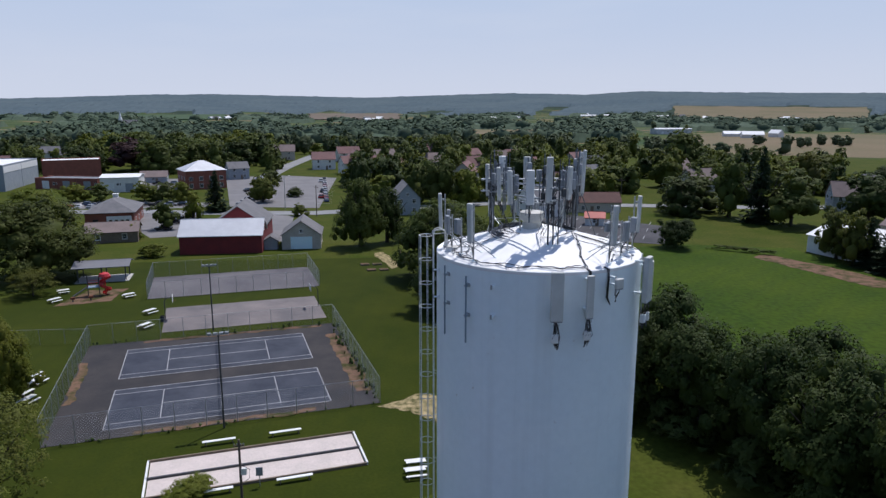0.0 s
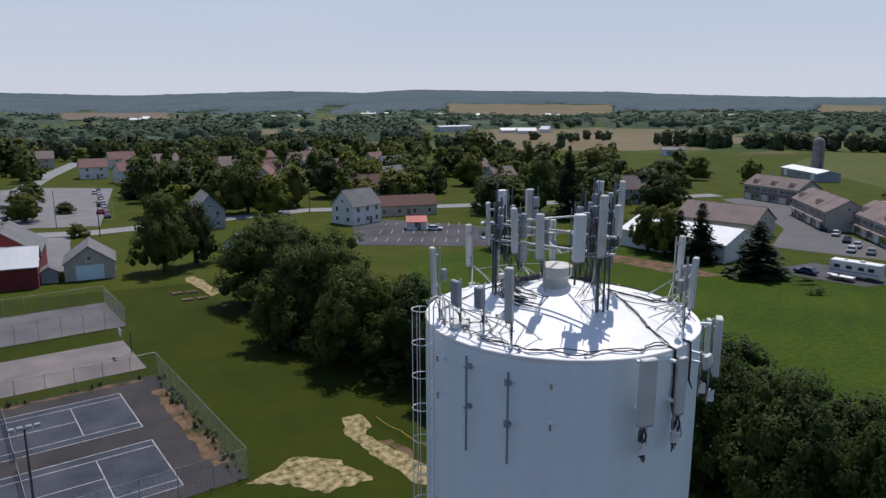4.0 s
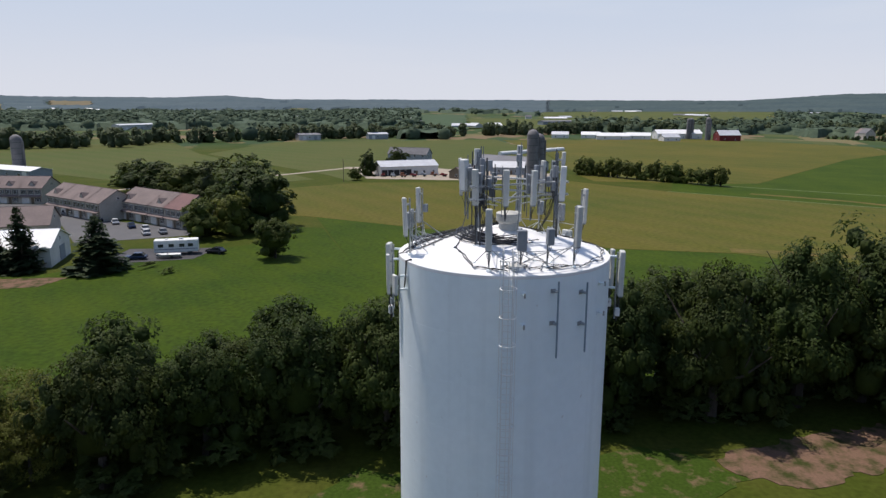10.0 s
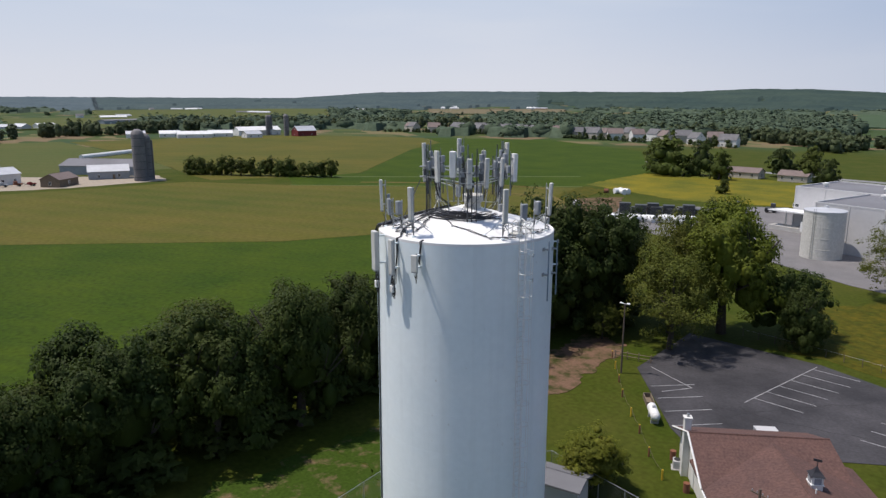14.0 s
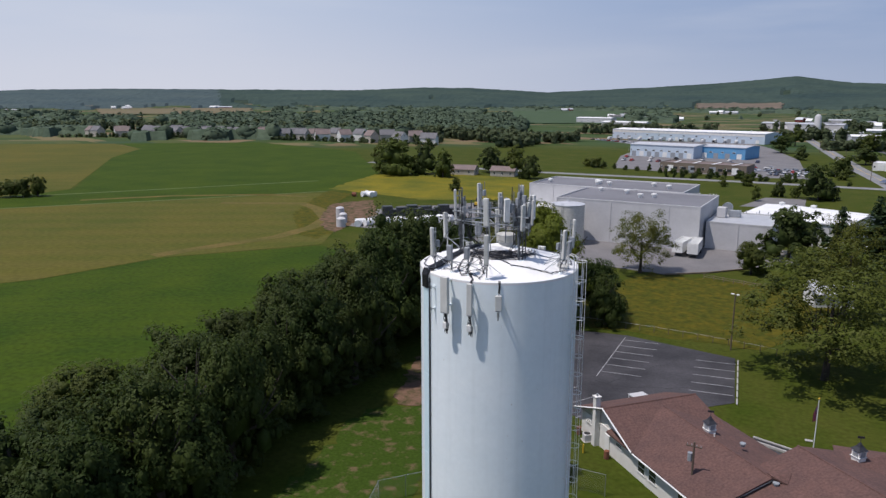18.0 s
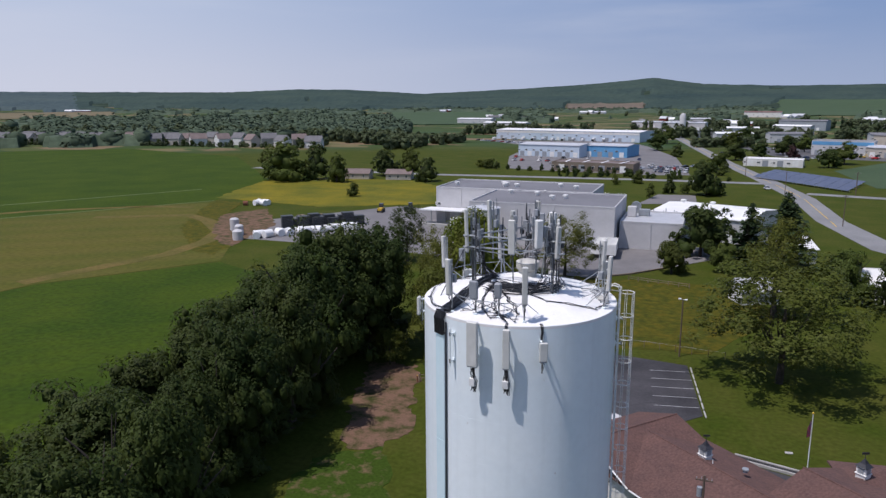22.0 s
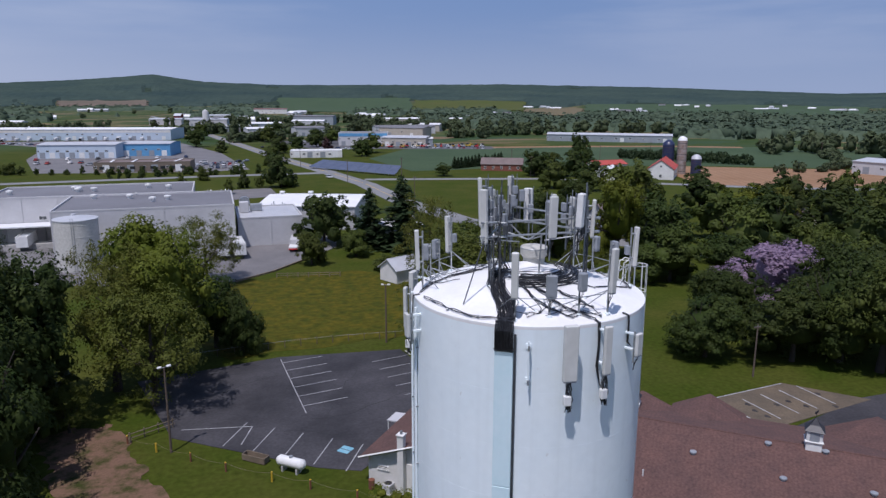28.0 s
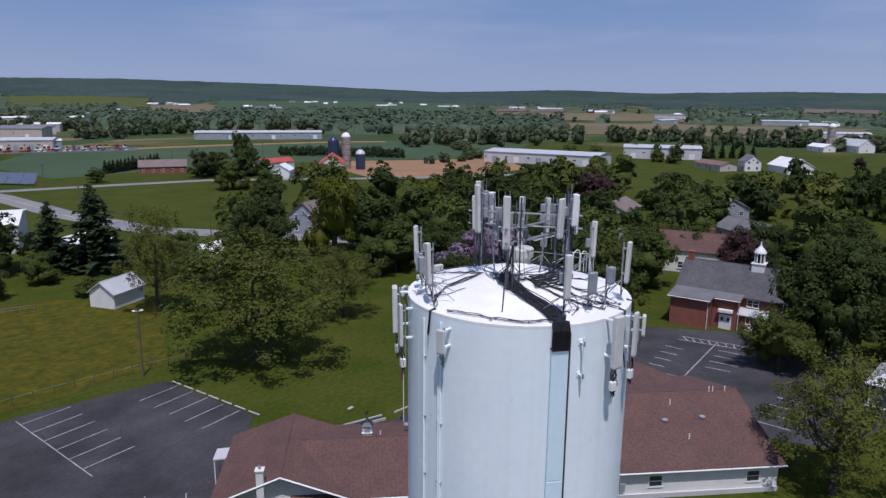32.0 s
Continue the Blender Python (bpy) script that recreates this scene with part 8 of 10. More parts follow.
def trunk_mesh(name, seed, limbs=6):
    """A one metre tall tapered trunk with limbs; scaled with its tree."""
    r = random.Random(seed)
    mb = Mb()
    pts = [(0, 0, -0.02), (0.006, 0.004, 0.2), (-0.006, 0.008, 0.45), (0.004, -0.006, 0.7)]
    rad = [0.034, 0.024, 0.017, 0.008]
    for a, b, r0, r1 in zip(pts, pts[1:], rad, rad[1:]):
        mb.cyl(a, b, r0, r1, 9, False)
    for k in range(limbs):
        a = 2 * math.pi * k / limbs + r.uniform(-0.4, 0.4)
        z = r.uniform(0.22, 0.5)
        ln = r.uniform(0.2, 0.34)
        e = (ln * math.cos(a), ln * math.sin(a), z + r.uniform(0.12, 0.26))
        m = (0.5 * e[0], 0.5 * e[1], z + 0.05)
        mb.cyl((0, 0, z), m, 0.012, 0.008, 6, False).cyl(m, e, 0.008, 0.003, 6, False)
        for j in range(2):
            w = (e[0] * 0.6 + r.uniform(-0.12, 0.12), e[1] * 0.6 + r.uniform(-0.12, 0.12), e[2] + r.uniform(0, 0.12))
            mb.cyl(m, w, 0.005, 0.002, 5, False)
    return mb.mesh(name)


CROWNS = {"big": [crown_mesh("crown", 10 + k, 12500, 0.0158, 20, soft=0.5, fill=0.34, heart=0.22, ball=(3, 5), swell=1.02, bough=0.4) for k in range(5)], "mid": [crown_mesh("crown", 30 + k, 6500, 0.0215, 14, soft=0.58, fill=0.45, heart=0.22, ball=(3, 5), bough=0.4) for k in range(4)],
          "small": [crown_mesh("crown", 50 + k, 2100, 0.041, 10, soft=0.6, fill=0.55, heart=0.2, ball=(3, 5)) for k in range(4)], "thin": [crown_mesh("crown", 70 + k, 15500, 0.0138, 34, 0.5, core=False, soft=0.5, spread=True) for k in range(3)],
          "pine": [conifer_mesh("crown", 80 + k, 430) for k in range(4)]}
TRUNKS = [trunk_mesh("trunk", 90 + k) for k in range(3)]
for t_ in TRUNKS:
    t_.materials.append(BARK)
LABELS = {"dark": ("leafy tree with a dense dark green crown", LEAF), "mid": ("leafy tree with a rounded mid green crown", LEAFMID), "light": ("tree in fresh yellow green leaf", LEAFLIGHT),
          "olive": ("thinly leaved olive green tree with visible limbs", LEAFOLIVE), "pine": ("dark conifer with drooping tiers", NEEDLE), "purple": ("tree in dull purple blossom", PURPLE), "maroon": ("dark maroon leaved tree", MAROON)}
CROWN_BY = {}


def tree(x, y, h, w, tone="dark", size="mid", low=0.12, group="trees"):
    """A tree of height h and crown width w; low: how far up the crown begins."""
    lab, m = LABELS[tone]
    t = thing("tree", lab, "tree", x, y, 0, rng.uniform(0, 360), group)
    if tone == "pine":
        size = "pine"
    i = rng.randrange(len(CROWNS[size]))
    key = (size, i, tone)
    if key not in CROWN_BY:
        me = CROWNS[size][i].copy()
        me.materials.clear()
        me.materials.append(m)
        CROWN_BY[key] = me
    part("trunk", TRUNKS[rng.randrange(3)], BARK, t, m=Matrix.Diagonal((h, h, h, 1)))
    ch = h * (1 - low)
    part("crown", CROWN_BY[key], m, t, m=Matrix.Translation((0, 0, h * low - 0.04 * ch)) @ Matrix.Diagonal((w * 1.08, w * 1.08, ch * 1.09, 1)))
    return t


BELT = [  # the tree belt behind the tower: x, y, height, width, tone
    (7, 97, 18, 13, "mid"), (10, 86, 18, 11, "dark"), (6, 74, 16, 11, "mid"), (12, 72, 17, 11, "mid"), (11, 62, 16, 10, "mid"), (16, 62, 13, 10, "light"), (16, 54, 15, 10, "dark"), (17, 46, 14, 8, "dark"), (21, 50, 11, 9, "olive"), (20, 40, 7, 6, "olive"), (19, 33, 14.5, 8, "dark"),
    (25, 34, 15.5, 11, "dark"), (25, 26, 14, 9, "dark"), (27, 17, 15.5, 9, "dark"), (31, 25, 12, 9, "dark"), (31, 19, 16, 10, "dark"), (28, 9, 17, 9.5, "dark"), (29, 0, 18, 8.5, "dark"), (36, 5, 13, 8, "dark"), (38, 12, 11, 9, "dark"),
    (32, -7, 15, 8, "dark"), (33, -15, 17.5, 9.5, "dark"), (33, -25, 17.5, 10, "dark"), (40, -4, 15, 11, "dark"), (42, -13, 13.5, 11, "dark"), (41, -22, 15.5, 12, "dark"), (41, -31, 15, 12, "dark"), (37, -36, 19, 11, "dark"), (38.5, -44, 19.5, 14, "dark"),
    (45, -38, 14, 12, "dark"), (46, -52, 16.5, 15, "dark"), (36, -52, 18, 12, "dark"), (50, -62, 15, 14, "dark"), (43, -62, 14.5, 11, "dark"), (42, 6, 13, 12, "mid"), (23, 43, 8.5, 7, "olive")]
for x, y, h, w, tone in BELT:
    tree(x, y, h * (1.12 if y < -18 else 1.0), w * 1.2, tone, "thin" if tone == "olive" else "big", 0.02, "tree belt")
NEAR = [(-7.5, 130, 18.4, 13, "mid"), (-1, 134, 16, 9, "dark"), (-70, 107, 18.3, 21, "mid"), (-66, 91.5, 4.8, 7, "olive"), (-50, 43, 13, 8, "light"), (-54, 123.4, 3.5, 5.5, "light"), (67, 118, 8.6, 9.5, "dark"), (-60, 60, 5, 6, "light"),
        (22.6, -63, 23.2, 15, "light"), (22.3, -51, 14, 12, "olive"), (15.5, -69, 12, 10, "dark"), (12.2, -66, 10, 7, "dark"), (27, -57, 17, 10, "olive"), (30.5, -46.5, 5, 5, "olive"), (-20.5, -58, 16.3, 21.5, "olive"),
        (-41, -65, 11.2, 10, "olive"), (-58, -40, 12, 14, "dark"), (-66, -33.5, 18, 15, "mid"), (-69, -45, 17, 15, "dark"), (-64, -38, 18, 14, "dark"), (-60, -56, 11, 11, "dark"), (-48, -45, 10.5, 11, "dark"), (-73, -2, 19, 17, "dark"), (-38.5, 7.5, 12.5, 11, "olive"), (-80, 8, 15, 14, "mid"), (-66, -6, 10, 9, "mid"), (-22, -89, 16, 10, "olive"),
        (-48, 14, 4.5, 7, "mid"), (3.2, -16.2, 6, 6.5, "light"), (-24.4, 19.6, 2.6, 4.6, "light"), (-40.5, 18.5, 10.5, 10, "olive"), (-90, 152, 14, 21, "light"), (17, -105, 12, 13, "olive"), (54.5, -108, 12, 9, "dark")]
for x, y, h, w, tone in NEAR:
    tree(x, y, h, w, tone, *(("thin", 0.06) if tone == "olive" or y < -100 else ("big", 0.14 if h > 23 else 0.03)))
MID = [(-105.6, 224, 7, 10, "light"), (-96.9, 223, 6.5, 9, "mid"), (-82, 222, 7, 10, "light"), (-76, 223, 7, 9, "mid"), (-67.7, 219, 7.5, 9, "light"), (-56.6, 179, 8, 6, "light"), (-42.5, 221, 7.5, 7, "olive"), (-43, 262, 6, 7, "mid"), (-42.8, 272, 6.5, 8, "mid"), (-43, 281, 6, 7, "mid"),
       (-25, 180, 4, 5.5, "olive"), (-64, 146.5, 5, 4.5, "light"), (-121, 346, 17, 25, "maroon"), (-103, 332, 18, 25, "mid"), (-88, 342, 17, 22, "mid"), (-78, 354, 15, 18, "dark"), (-150, 350, 15, 18, "dark"), (-134, 330, 13, 10, "dark"), (-70, 372, 16, 20, "dark"), (-96, 372, 17, 22, "mid"), (-54, 366, 12, 12, "mid"), (-30, 226, 3, 6, "dark"), (-30, 234, 3, 6, "dark"),
       (95.7, 95.3, 12, 8, "olive"), (97.4, 93, 10.4, 6.5, "pine"), (98.3, 87.6, 12.5, 8, "pine"), (96.6, 102, 12.1, 8.3, "olive"), (98.5, 72.5, 10.8, 11, "pine"), (111.4, 40.5, 10, 10.5, "mid"),
       (22.4, 202, 18, 15, "mid"), (104, 160, 19, 13, "mid"), (107, 149, 21, 9, "pine"), (113, 143, 16, 18, "mid"), (187, 234, 16, 22, "olive"), (163, 306, 23, 26, "mid"), (128, 194, 18, 15, "pine"), (167, 213, 17, 18, "olive"),
       (101, 176, 13, 20, "mid"), (177, 185, 14, 20, "dark"), (140, 147, 15.8, 18, "dark"), (93, 167, 13, 16, "dark"), (30, 196, 14, 12, "light"), (24, 221, 15, 16, "dark"), (-52, 192, 12.6, 8, "pine"), (-60, 160, 8, 8, "mid"), (-40, 214, 10, 10, "olive"),
       (147, 52, 17, 18, "dark"), (156, 58, 18, 20, "dark"), (168, 62, 18, 20, "dark"), (180, 68, 17, 20, "mid"), (192, 80, 16, 20, "dark"), (204, 92, 14, 20, "mid"), (216, 106, 13, 20, "dark"), (228, 120, 12, 18, "dark"), (240, 130, 11, 16, "mid"), (132, 64, 10, 10, "mid"), (137, 57, 12, 11, "olive"), (140, 66, 10, 10, "mid"),
       (-9.5, -135, 14.0, 14, "dark"), (-19.8, -130, 13.5, 9.5, "pine"), (-26.4, -125.5, 16.5, 13.5, "pine"), (-4, -115.5, 8, 8, "mid"), (-14.5, -121, 7.5, 7, "mid"), (-17.5, -107, 3.2, 6, "mid"), (60, -104, 10, 7, "dark"),
       (-44, -97, 17, 11, "dark"), (-56.5, -110, 15.6, 15, "dark"), (-69, -102, 23, 13, "light"), (-68, -81, 12.3, 15, "mid"), (-79, -77, 11.5, 14, "dark"), (-74.2, -60.4, 14.2, 19, "purple"), (-92, -38, 12.9, 13, "mid"), (-93, -136, 20, 18, "mid"), (-80, -100, 14, 14, "dark"), (-90, -88, 14, 14, "mid"), (-100, -60, 12, 12, "dark"),
       (-35, -104, 12, 10, "mid"), (-62, -128, 13, 13, "mid"), (-110, -100, 15, 15, "dark"), (-125, -96, 15, 20, "dark"), (-128, -20, 16, 17, "mid"), (-110, -10, 14, 14, "dark"), (-96, 4, 15, 14, "mid"), (-88, 14, 14, 13, "dark"), (-106, -26, 12, 11, "maroon"),
       (-10, -251, 14.6, 13, "dark"), (28, -277, 5, 4, "mid"), (19, -284, 6, 5, "mid"), (4, -253, 7, 5, "dark"), (-2, -253, 5, 4, "mid"), (10, -236, 6, 4, "mid"), (-25, -427, 11, 15, "dark"), (-41, -462, 10, 12, "dark"), (-56, -480, 11, 13, "dark"), (-59, -450, 9, 8, "maroon"), (-71, -391, 12, 13, "dark"), (9, -444, 9, 9, "dark"), (26, -502, 14, 17, "dark"), (-12, -345, 6, 5, "mid"), (-16, -331, 5, 6, "mid"), (103, -334, 6, 8, "mid"), (110, -338, 5, 7, "olive"),
       (-84, -272, 6, 9, "dark"), (-124, -261, 13, 15, "dark"), (-134, -266, 11, 12, "mid"), (-112, -217, 12, 13, "mid"), (-141, -253, 13, 13, "dark"), (-180, -323, 17, 12, "dark"), (-156, -262, 7, 8, "dark"), (-172, -300, 10, 10, "dark"), (-120, -206, 9, 11, "mid"), (-366, -186, 9, 7, "dark"), (-358, -166, 10, 7, "dark"), (-366, -158, 10, 8, "dark"), (-330, -190, 9, 12, "mid"), (-338, -212, 8, 14, "mid"), (-345, -160, 9, 7, "mid"), (-392, -69, 6, 7, "maroon"), (-345, -150, 9, 9, "dark"), (-390, -152, 9, 8, "dark"), (-530, -112, 9, 9, "dark"), (-548, -92, 10, 11, "dark"),
       (-150, -110, 13, 14, "mid"), (-160, -130, 13, 14, "dark"), (-176, -100, 12, 14, "maroon"), (-190, -110, 12, 16, "mid"), (-186, -79, 13, 18, "dark"),
       (176, -246, 19.7, 22, "mid"), (166, -254, 18, 14, "dark"), (190, -252, 16, 12, "mid"), (150, -246, 14, 10, "mid"), (124, -272, 15, 12, "mid"), (112, -262, 12, 10, "dark"), (140, -280, 14, 14, "dark"), (288, 40, 12, 10, "dark"), (303, 28, 12, 12, "dark"), (268, 44, 6, 6, "mid"), (120, -205, 6, 5, "mid")]
for k in range(15):  # clipped conifer row by the brick house
    MID.append((-100 - 2.3 * k, -303 - 1.2 * k + 0.4 * (k % 2), rng.uniform(5, 6.5), 4.0, "pine"))
for k in range(14):  # saplings along the business park road
    MID.append((104 - 6.4 * k, -330 + 1.2 * k + rng.uniform(-1, 1), rng.uniform(2.6, 4.4), rng.uniform(2.4, 4), "dark"))
for k in range(9):  # small conifers before the second hall
    MID.append((-380 - 4 * k, -168 + 4.6 * k, rng.uniform(6, 10), rng.uniform(4, 6), "pine"))
for x, y, h, w in ((-84, -52, 12, 13), (-96, -72, 13, 14), (-112, -62, 12, 14), (-118, -84, 13, 14), (-132, -70, 13, 15), (-104, -112, 14, 14), (-122, -120, 14, 15), (-142, -98, 13, 15), (-100, -44, 10, 11), (-116, -40, 11, 12), (-140, -52, 12, 13), (-86, -116, 13, 13), (-150, -140, 13, 14), (-128, -150, 14, 14), (-108, -150, 13, 13), (-90, -160, 12, 12), (-170, -60, 12, 14)):
    MID.append((x, y, h, w, "dark" if (x + y) % 3 else "mid"))
KEEP = len(MID) + 15
for k in range(15):
    f = k / 14
    MID.append((296 - 46 * f, -60 - 48 * f, rng.uniform(6, 9.5), rng.uniform(6, 9), "mid"))
for k in range(60):
    x, y = rng.uniform(-230, -95), rng.uniform(-140, 40)
    if x + 0.2 * y < -88:
        MID.append((x, y, rng.uniform(9, 15), rng.uniform(9, 15), rng.choice(("dark", "mid", "mid", "light", "olive"))))
for k in range(210):
    x, y = rng.uniform(-190, 190), rng.uniform(200, 440)
    if abs(x + 33) > 24 and not (-165 < x < -40 and y < 335):
        MID.append((x, y, rng.uniform(9, 16), rng.uniform(9, 15), rng.choice(("mid", "mid", "olive", "light", "dark", "mid"))))
for k in range(36):
    a, r = rng.uniform(-72, -36), rng.uniform(120, 280)
    p = polar(a, r)
    if p.x > -150 and p.y > 135:
        continue
    MID.append((p.x, p.y, rng.uniform(8, 15), rng.uniform(9, 15), rng.choice(("dark", "mid", "olive"))))
for k in range(34):
    x, y = rng.uniform(60, 250), rng.uniform(185, 330)
    MID.append((x, y, rng.uniform(8, 14), rng.uniform(9, 15), rng.choice(("mid", "mid", "light", "olive"))))
GROVE = {}
for i, (x, y, h, w, tone) in enumerate(MID):
    r_ = math.hypot(x, y)
    if i >= KEEP and r_ > 185:
        GROVE.setdefault("dark" if tone == "pine" else tone, []).append((x, y, h, w))
    else:
        tree(x, y, h, w, tone, "mid" if r_ < 125 else "small", 0.0)


# distant woods and hedgerows: too many to count
TOWN = [crown_mesh("crown", 150 + k, 400, 0.085, 5, soft=0.6, fill=0.6, heart=0.24, ball=(3, 5)) for k in range(4)]
TINY = [crown_mesh("crown", 170 + k, 100, 0.15, 4, soft=0.7, fill=0.8, heart=0.28, ball=(3, 5)) for k in range(6)]
UNDER = [crown_mesh("crown", 200 + k, 420, 0.085, 6, soft=0.6, core=False) for k in range(3)]
MICRO = [crown_mesh("crown", 190 + k, 24, 0.15, 5, soft=0.9, fill=0, heart=0.40, ball=(3, 5)) for k in range(6)]


def grove(name, rows, material, label, kinds=TOWN, category="trees"):
    """Many trees joined, for rows and woods that nobody would count."""
    V, N, F, o = [], [], [], 0
    packs = []
    for me in kinds:
        v = np.empty(len(me.vertices) * 3)
        me.vertices.foreach_get("co", v)
        packs.append((v.reshape(-1, 3), CROWN_NORMALS[me.name], [tuple(q.vertices) for q in me.polygons]))
    for x, y, h, w in rows:
        v, n, f = packs[rng.randrange(len(packs))]
        a = rng.uniform(0, 6.28)
        c, s = math.cos(a), math.sin(a)
        V.append(np.stack([x + w * (v[:, 0] * c - v[:, 1] * s), y + w * (v[:, 0] * s + v[:, 1] * c), land(x, y) + h * (v[:, 2] * 1.16 - 0.15)], 1))
        N.append(np.stack([n[:, 0] * c - n[:, 1] * s, n[:, 0] * s + n[:, 1] * c, n[:, 2]], 1))
        F += [tuple(i + o for i in t) for t in f]
        o += len(v)
    me = bpy.data.meshes.new(name)
    me.from_pydata(np.concatenate(V).tolist(), [], F, shade_flat=False)
    me.normals_split_custom_set_from_vertices(np.concatenate(N).tolist())
    return solid(name, me, material, label, category, kind="stuff")


def belt(pts, n, width, h=(9, 15), w=(9, 15)):
    out = []
    seg = [math.hypot(b[0] - a[0], b[1] - a[1]) for a, b in zip(pts, pts[1:])]
    for k in range(n):
        d = rng.uniform(0, sum(seg))
        for (a, b), s in zip(zip(pts, pts[1:]), seg):
            if d <= s:
                f = d / s
                out.append((a[0] + (b[0] - a[0]) * f + rng.gauss(0, width / 2.5), a[1] + (b[1] - a[1]) * f + rng.gauss(0, width / 2.5), rng.uniform(*h), rng.uniform(*w)))
                break
            d -= s
    return out


for k in range(60):
    GROVE.setdefault(rng.choice(("mid", "mid", "dark", "light")), []).append((rng.uniform(-170, -55), rng.uniform(385, 480), rng.uniform(11, 17), rng.uniform(13, 19)))
under = []
for x, y, h, w, tone in BELT:
    for k in range(1 if 35 < y < 55 else 3):
        under.append((x + rng.uniform(-3.5, 3.5), y + rng.uniform(-4, 4), rng.uniform(2.6, 5.2), rng.uniform(4.5, 7.5)))
grove("belt_undergrowth", under, LEAF, "dark undergrowth shrubs beneath the tree belt", UNDER)
for k in range(150):
    x, y = rng.uniform(-280, 130), rng.uniform(205, 520)
    if -56 < x < -8 and y < 310 or -165 < x < -60 and y < 330 or abs(x + 40) < 9:
        continue
    GROVE.setdefault(rng.choice(("mid", "mid", "light", "dark")), []).append((x, y, rng.uniform(8, 14), rng.uniform(9, 15)))
for q in belt([(-250, -60), (-240, 40), (-200, 140), (-240, 300), (-260, 440)], 130, 70):
    GROVE["dark"].append(q)
for tone_, rows_ in GROVE.items():
    grove("town_trees", rows_, LABELS[tone_][1], f"many {tone_ if tone_ not in ('mid', 'light') else tone_ + ' green'} leafy trees between the town houses")
spots = belt([(400, 420), (476, 305), (560, 205), (600, 150), (650, 60), (700, -40), (767, -160)], 210, 24, (9, 15))
spots += belt([(767, -166), (790, -290), (762, -410), (700, -500)], 130, 30, (10, 16))
spots += belt([(720, -500), (600, -540), (470, -560), (300, -545), (225, -500)], 150, 30, (9, 14))
spots += belt([(270, -444), (382, -440), (460, -438), (521, -430), (572, -411), (657, -360)], 110, 2.5, (2.6, 4.6), (3, 5))
spots += belt([(290, -480), (460, -472), (600, -440)], 46, 14, (6, 9), (6, 9))
spots += belt([(-522, -167), (-537, -148), (-560, -126)], 26, 5, (5, 7), (7, 9))
spots += belt([(-240, -240), (-268, -236), (-300, -256), (-350, -316)], 40, 5, (3, 6), (4, 7))
spots += belt([(60, -690), (-20, -690), (-100, -670), (-150, -700), (-240, -700)], 60, 26, (8, 13))
spots += belt([(10, -560), (-40, -560), (-90, -560)], 22, 22, (6, 11))
spots += belt([(60, -860), (-60, -960), (-200, -960), (-330, -900)], 90, 50, (9, 14))
spots += belt([(240, -700), (200, -760), (120, -780)], 40, 26, (8, 13))
spots += belt([(-180, -560), (-240, -590), (-300, -600)], 30, 20, (7, 12))
spots += belt([(200, -560), (225, -500), (215, -450)], 34, 20, (8, 12))
spots += belt([(-260, 480), (-120, 520), (40, 470), (150, 430), (260, 460)], 170, 60)
spots += belt([(-330, -330), (-420, -330), (-520, -260), (-560, -120), (-520, 60)], 120, 50)
spots += belt([(-150, -800), (-260, -740), (-360, -640), (-437, -560)], 60, 40)
spots += belt([(320, 560), (420, 530), (360, 500)], 14, 20, (7, 11), (8, 12))
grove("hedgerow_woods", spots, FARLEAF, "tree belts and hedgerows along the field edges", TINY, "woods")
loose = []
for k in range(330):
    p = polar(rng.uniform(-20, 262), 640 + 1300 * rng.random() ** 0.8)
    if farmland(math.degrees(math.atan2(p.x, p.y)), p.length) < 2:
        loose.append((p.x, p.y, rng.uniform(7, 12), rng.uniform(9, 15)))
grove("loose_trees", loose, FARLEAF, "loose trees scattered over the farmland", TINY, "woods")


def canopy(name, label, material, a0, a1, r0, r1, tall, wooded, da=0.3, dr=0.022):
    """A closed wood seen from far off: its crowns as one uneven roof that drops to the ground at the rim."""
    na, rr = int((a1 - a0) / da) + 1, [r0]
    while rr[-1] < r1:
        rr.append(rr[-1] * (1 + dr))
    on = np.array([[wooded(a0 + da * i, r) for i in range(na)] for r in rr]).astype(int)
    for _ in range(3):
        q = np.pad(on, 1, mode="edge")
        near = sum(q[1 + i:q.shape[0] - 1 + i, 1 + j:q.shape[1] - 1 + j] for i in (-1, 0, 1) for j in (-1, 0, 1))
        on = (near >= 5).astype(int)
    vs, fs, tops = [], [], []
    for i, r in enumerate(rr):
        for j in range(na):
            a = a0 + da * j
            x, y = r * math.sin(radians(a)), r * math.cos(radians(a))
            x, y = x + 0.3 * da / 57 * r * noise.noise(Vector((x, y, 1))), y + 0.3 * da / 57 * r * noise.noise(Vector((x, y, 4)))
            top = tall * (0.6 + 0.2 * noise.noise(Vector((x / 120, y / 120, 8))) + 0.25 * noise.noise(Vector((x / 16, y / 16, 0))))
            vs.append((x, y, land(x, y) + (top if on[i, j] else -3)))
            if on[i, j]:
                tops.append((x, y))
    for i in range(len(rr) - 1):
        for j in range(na - 1):
            if on[i:i + 2, j:j + 2].any():
                fs.append((i * na + j, i * na + j + 1, (i + 1) * na + j + 1, (i + 1) * na + j))
    used = sorted({k for q in fs for k in q})
    at = {k: i for i, k in enumerate(used)}
    solid(name, Mb().add([vs[k] for k in used], [tuple(at[k] for k in q) for q in fs]), material, label, "woods", kind="stuff")
    return tops


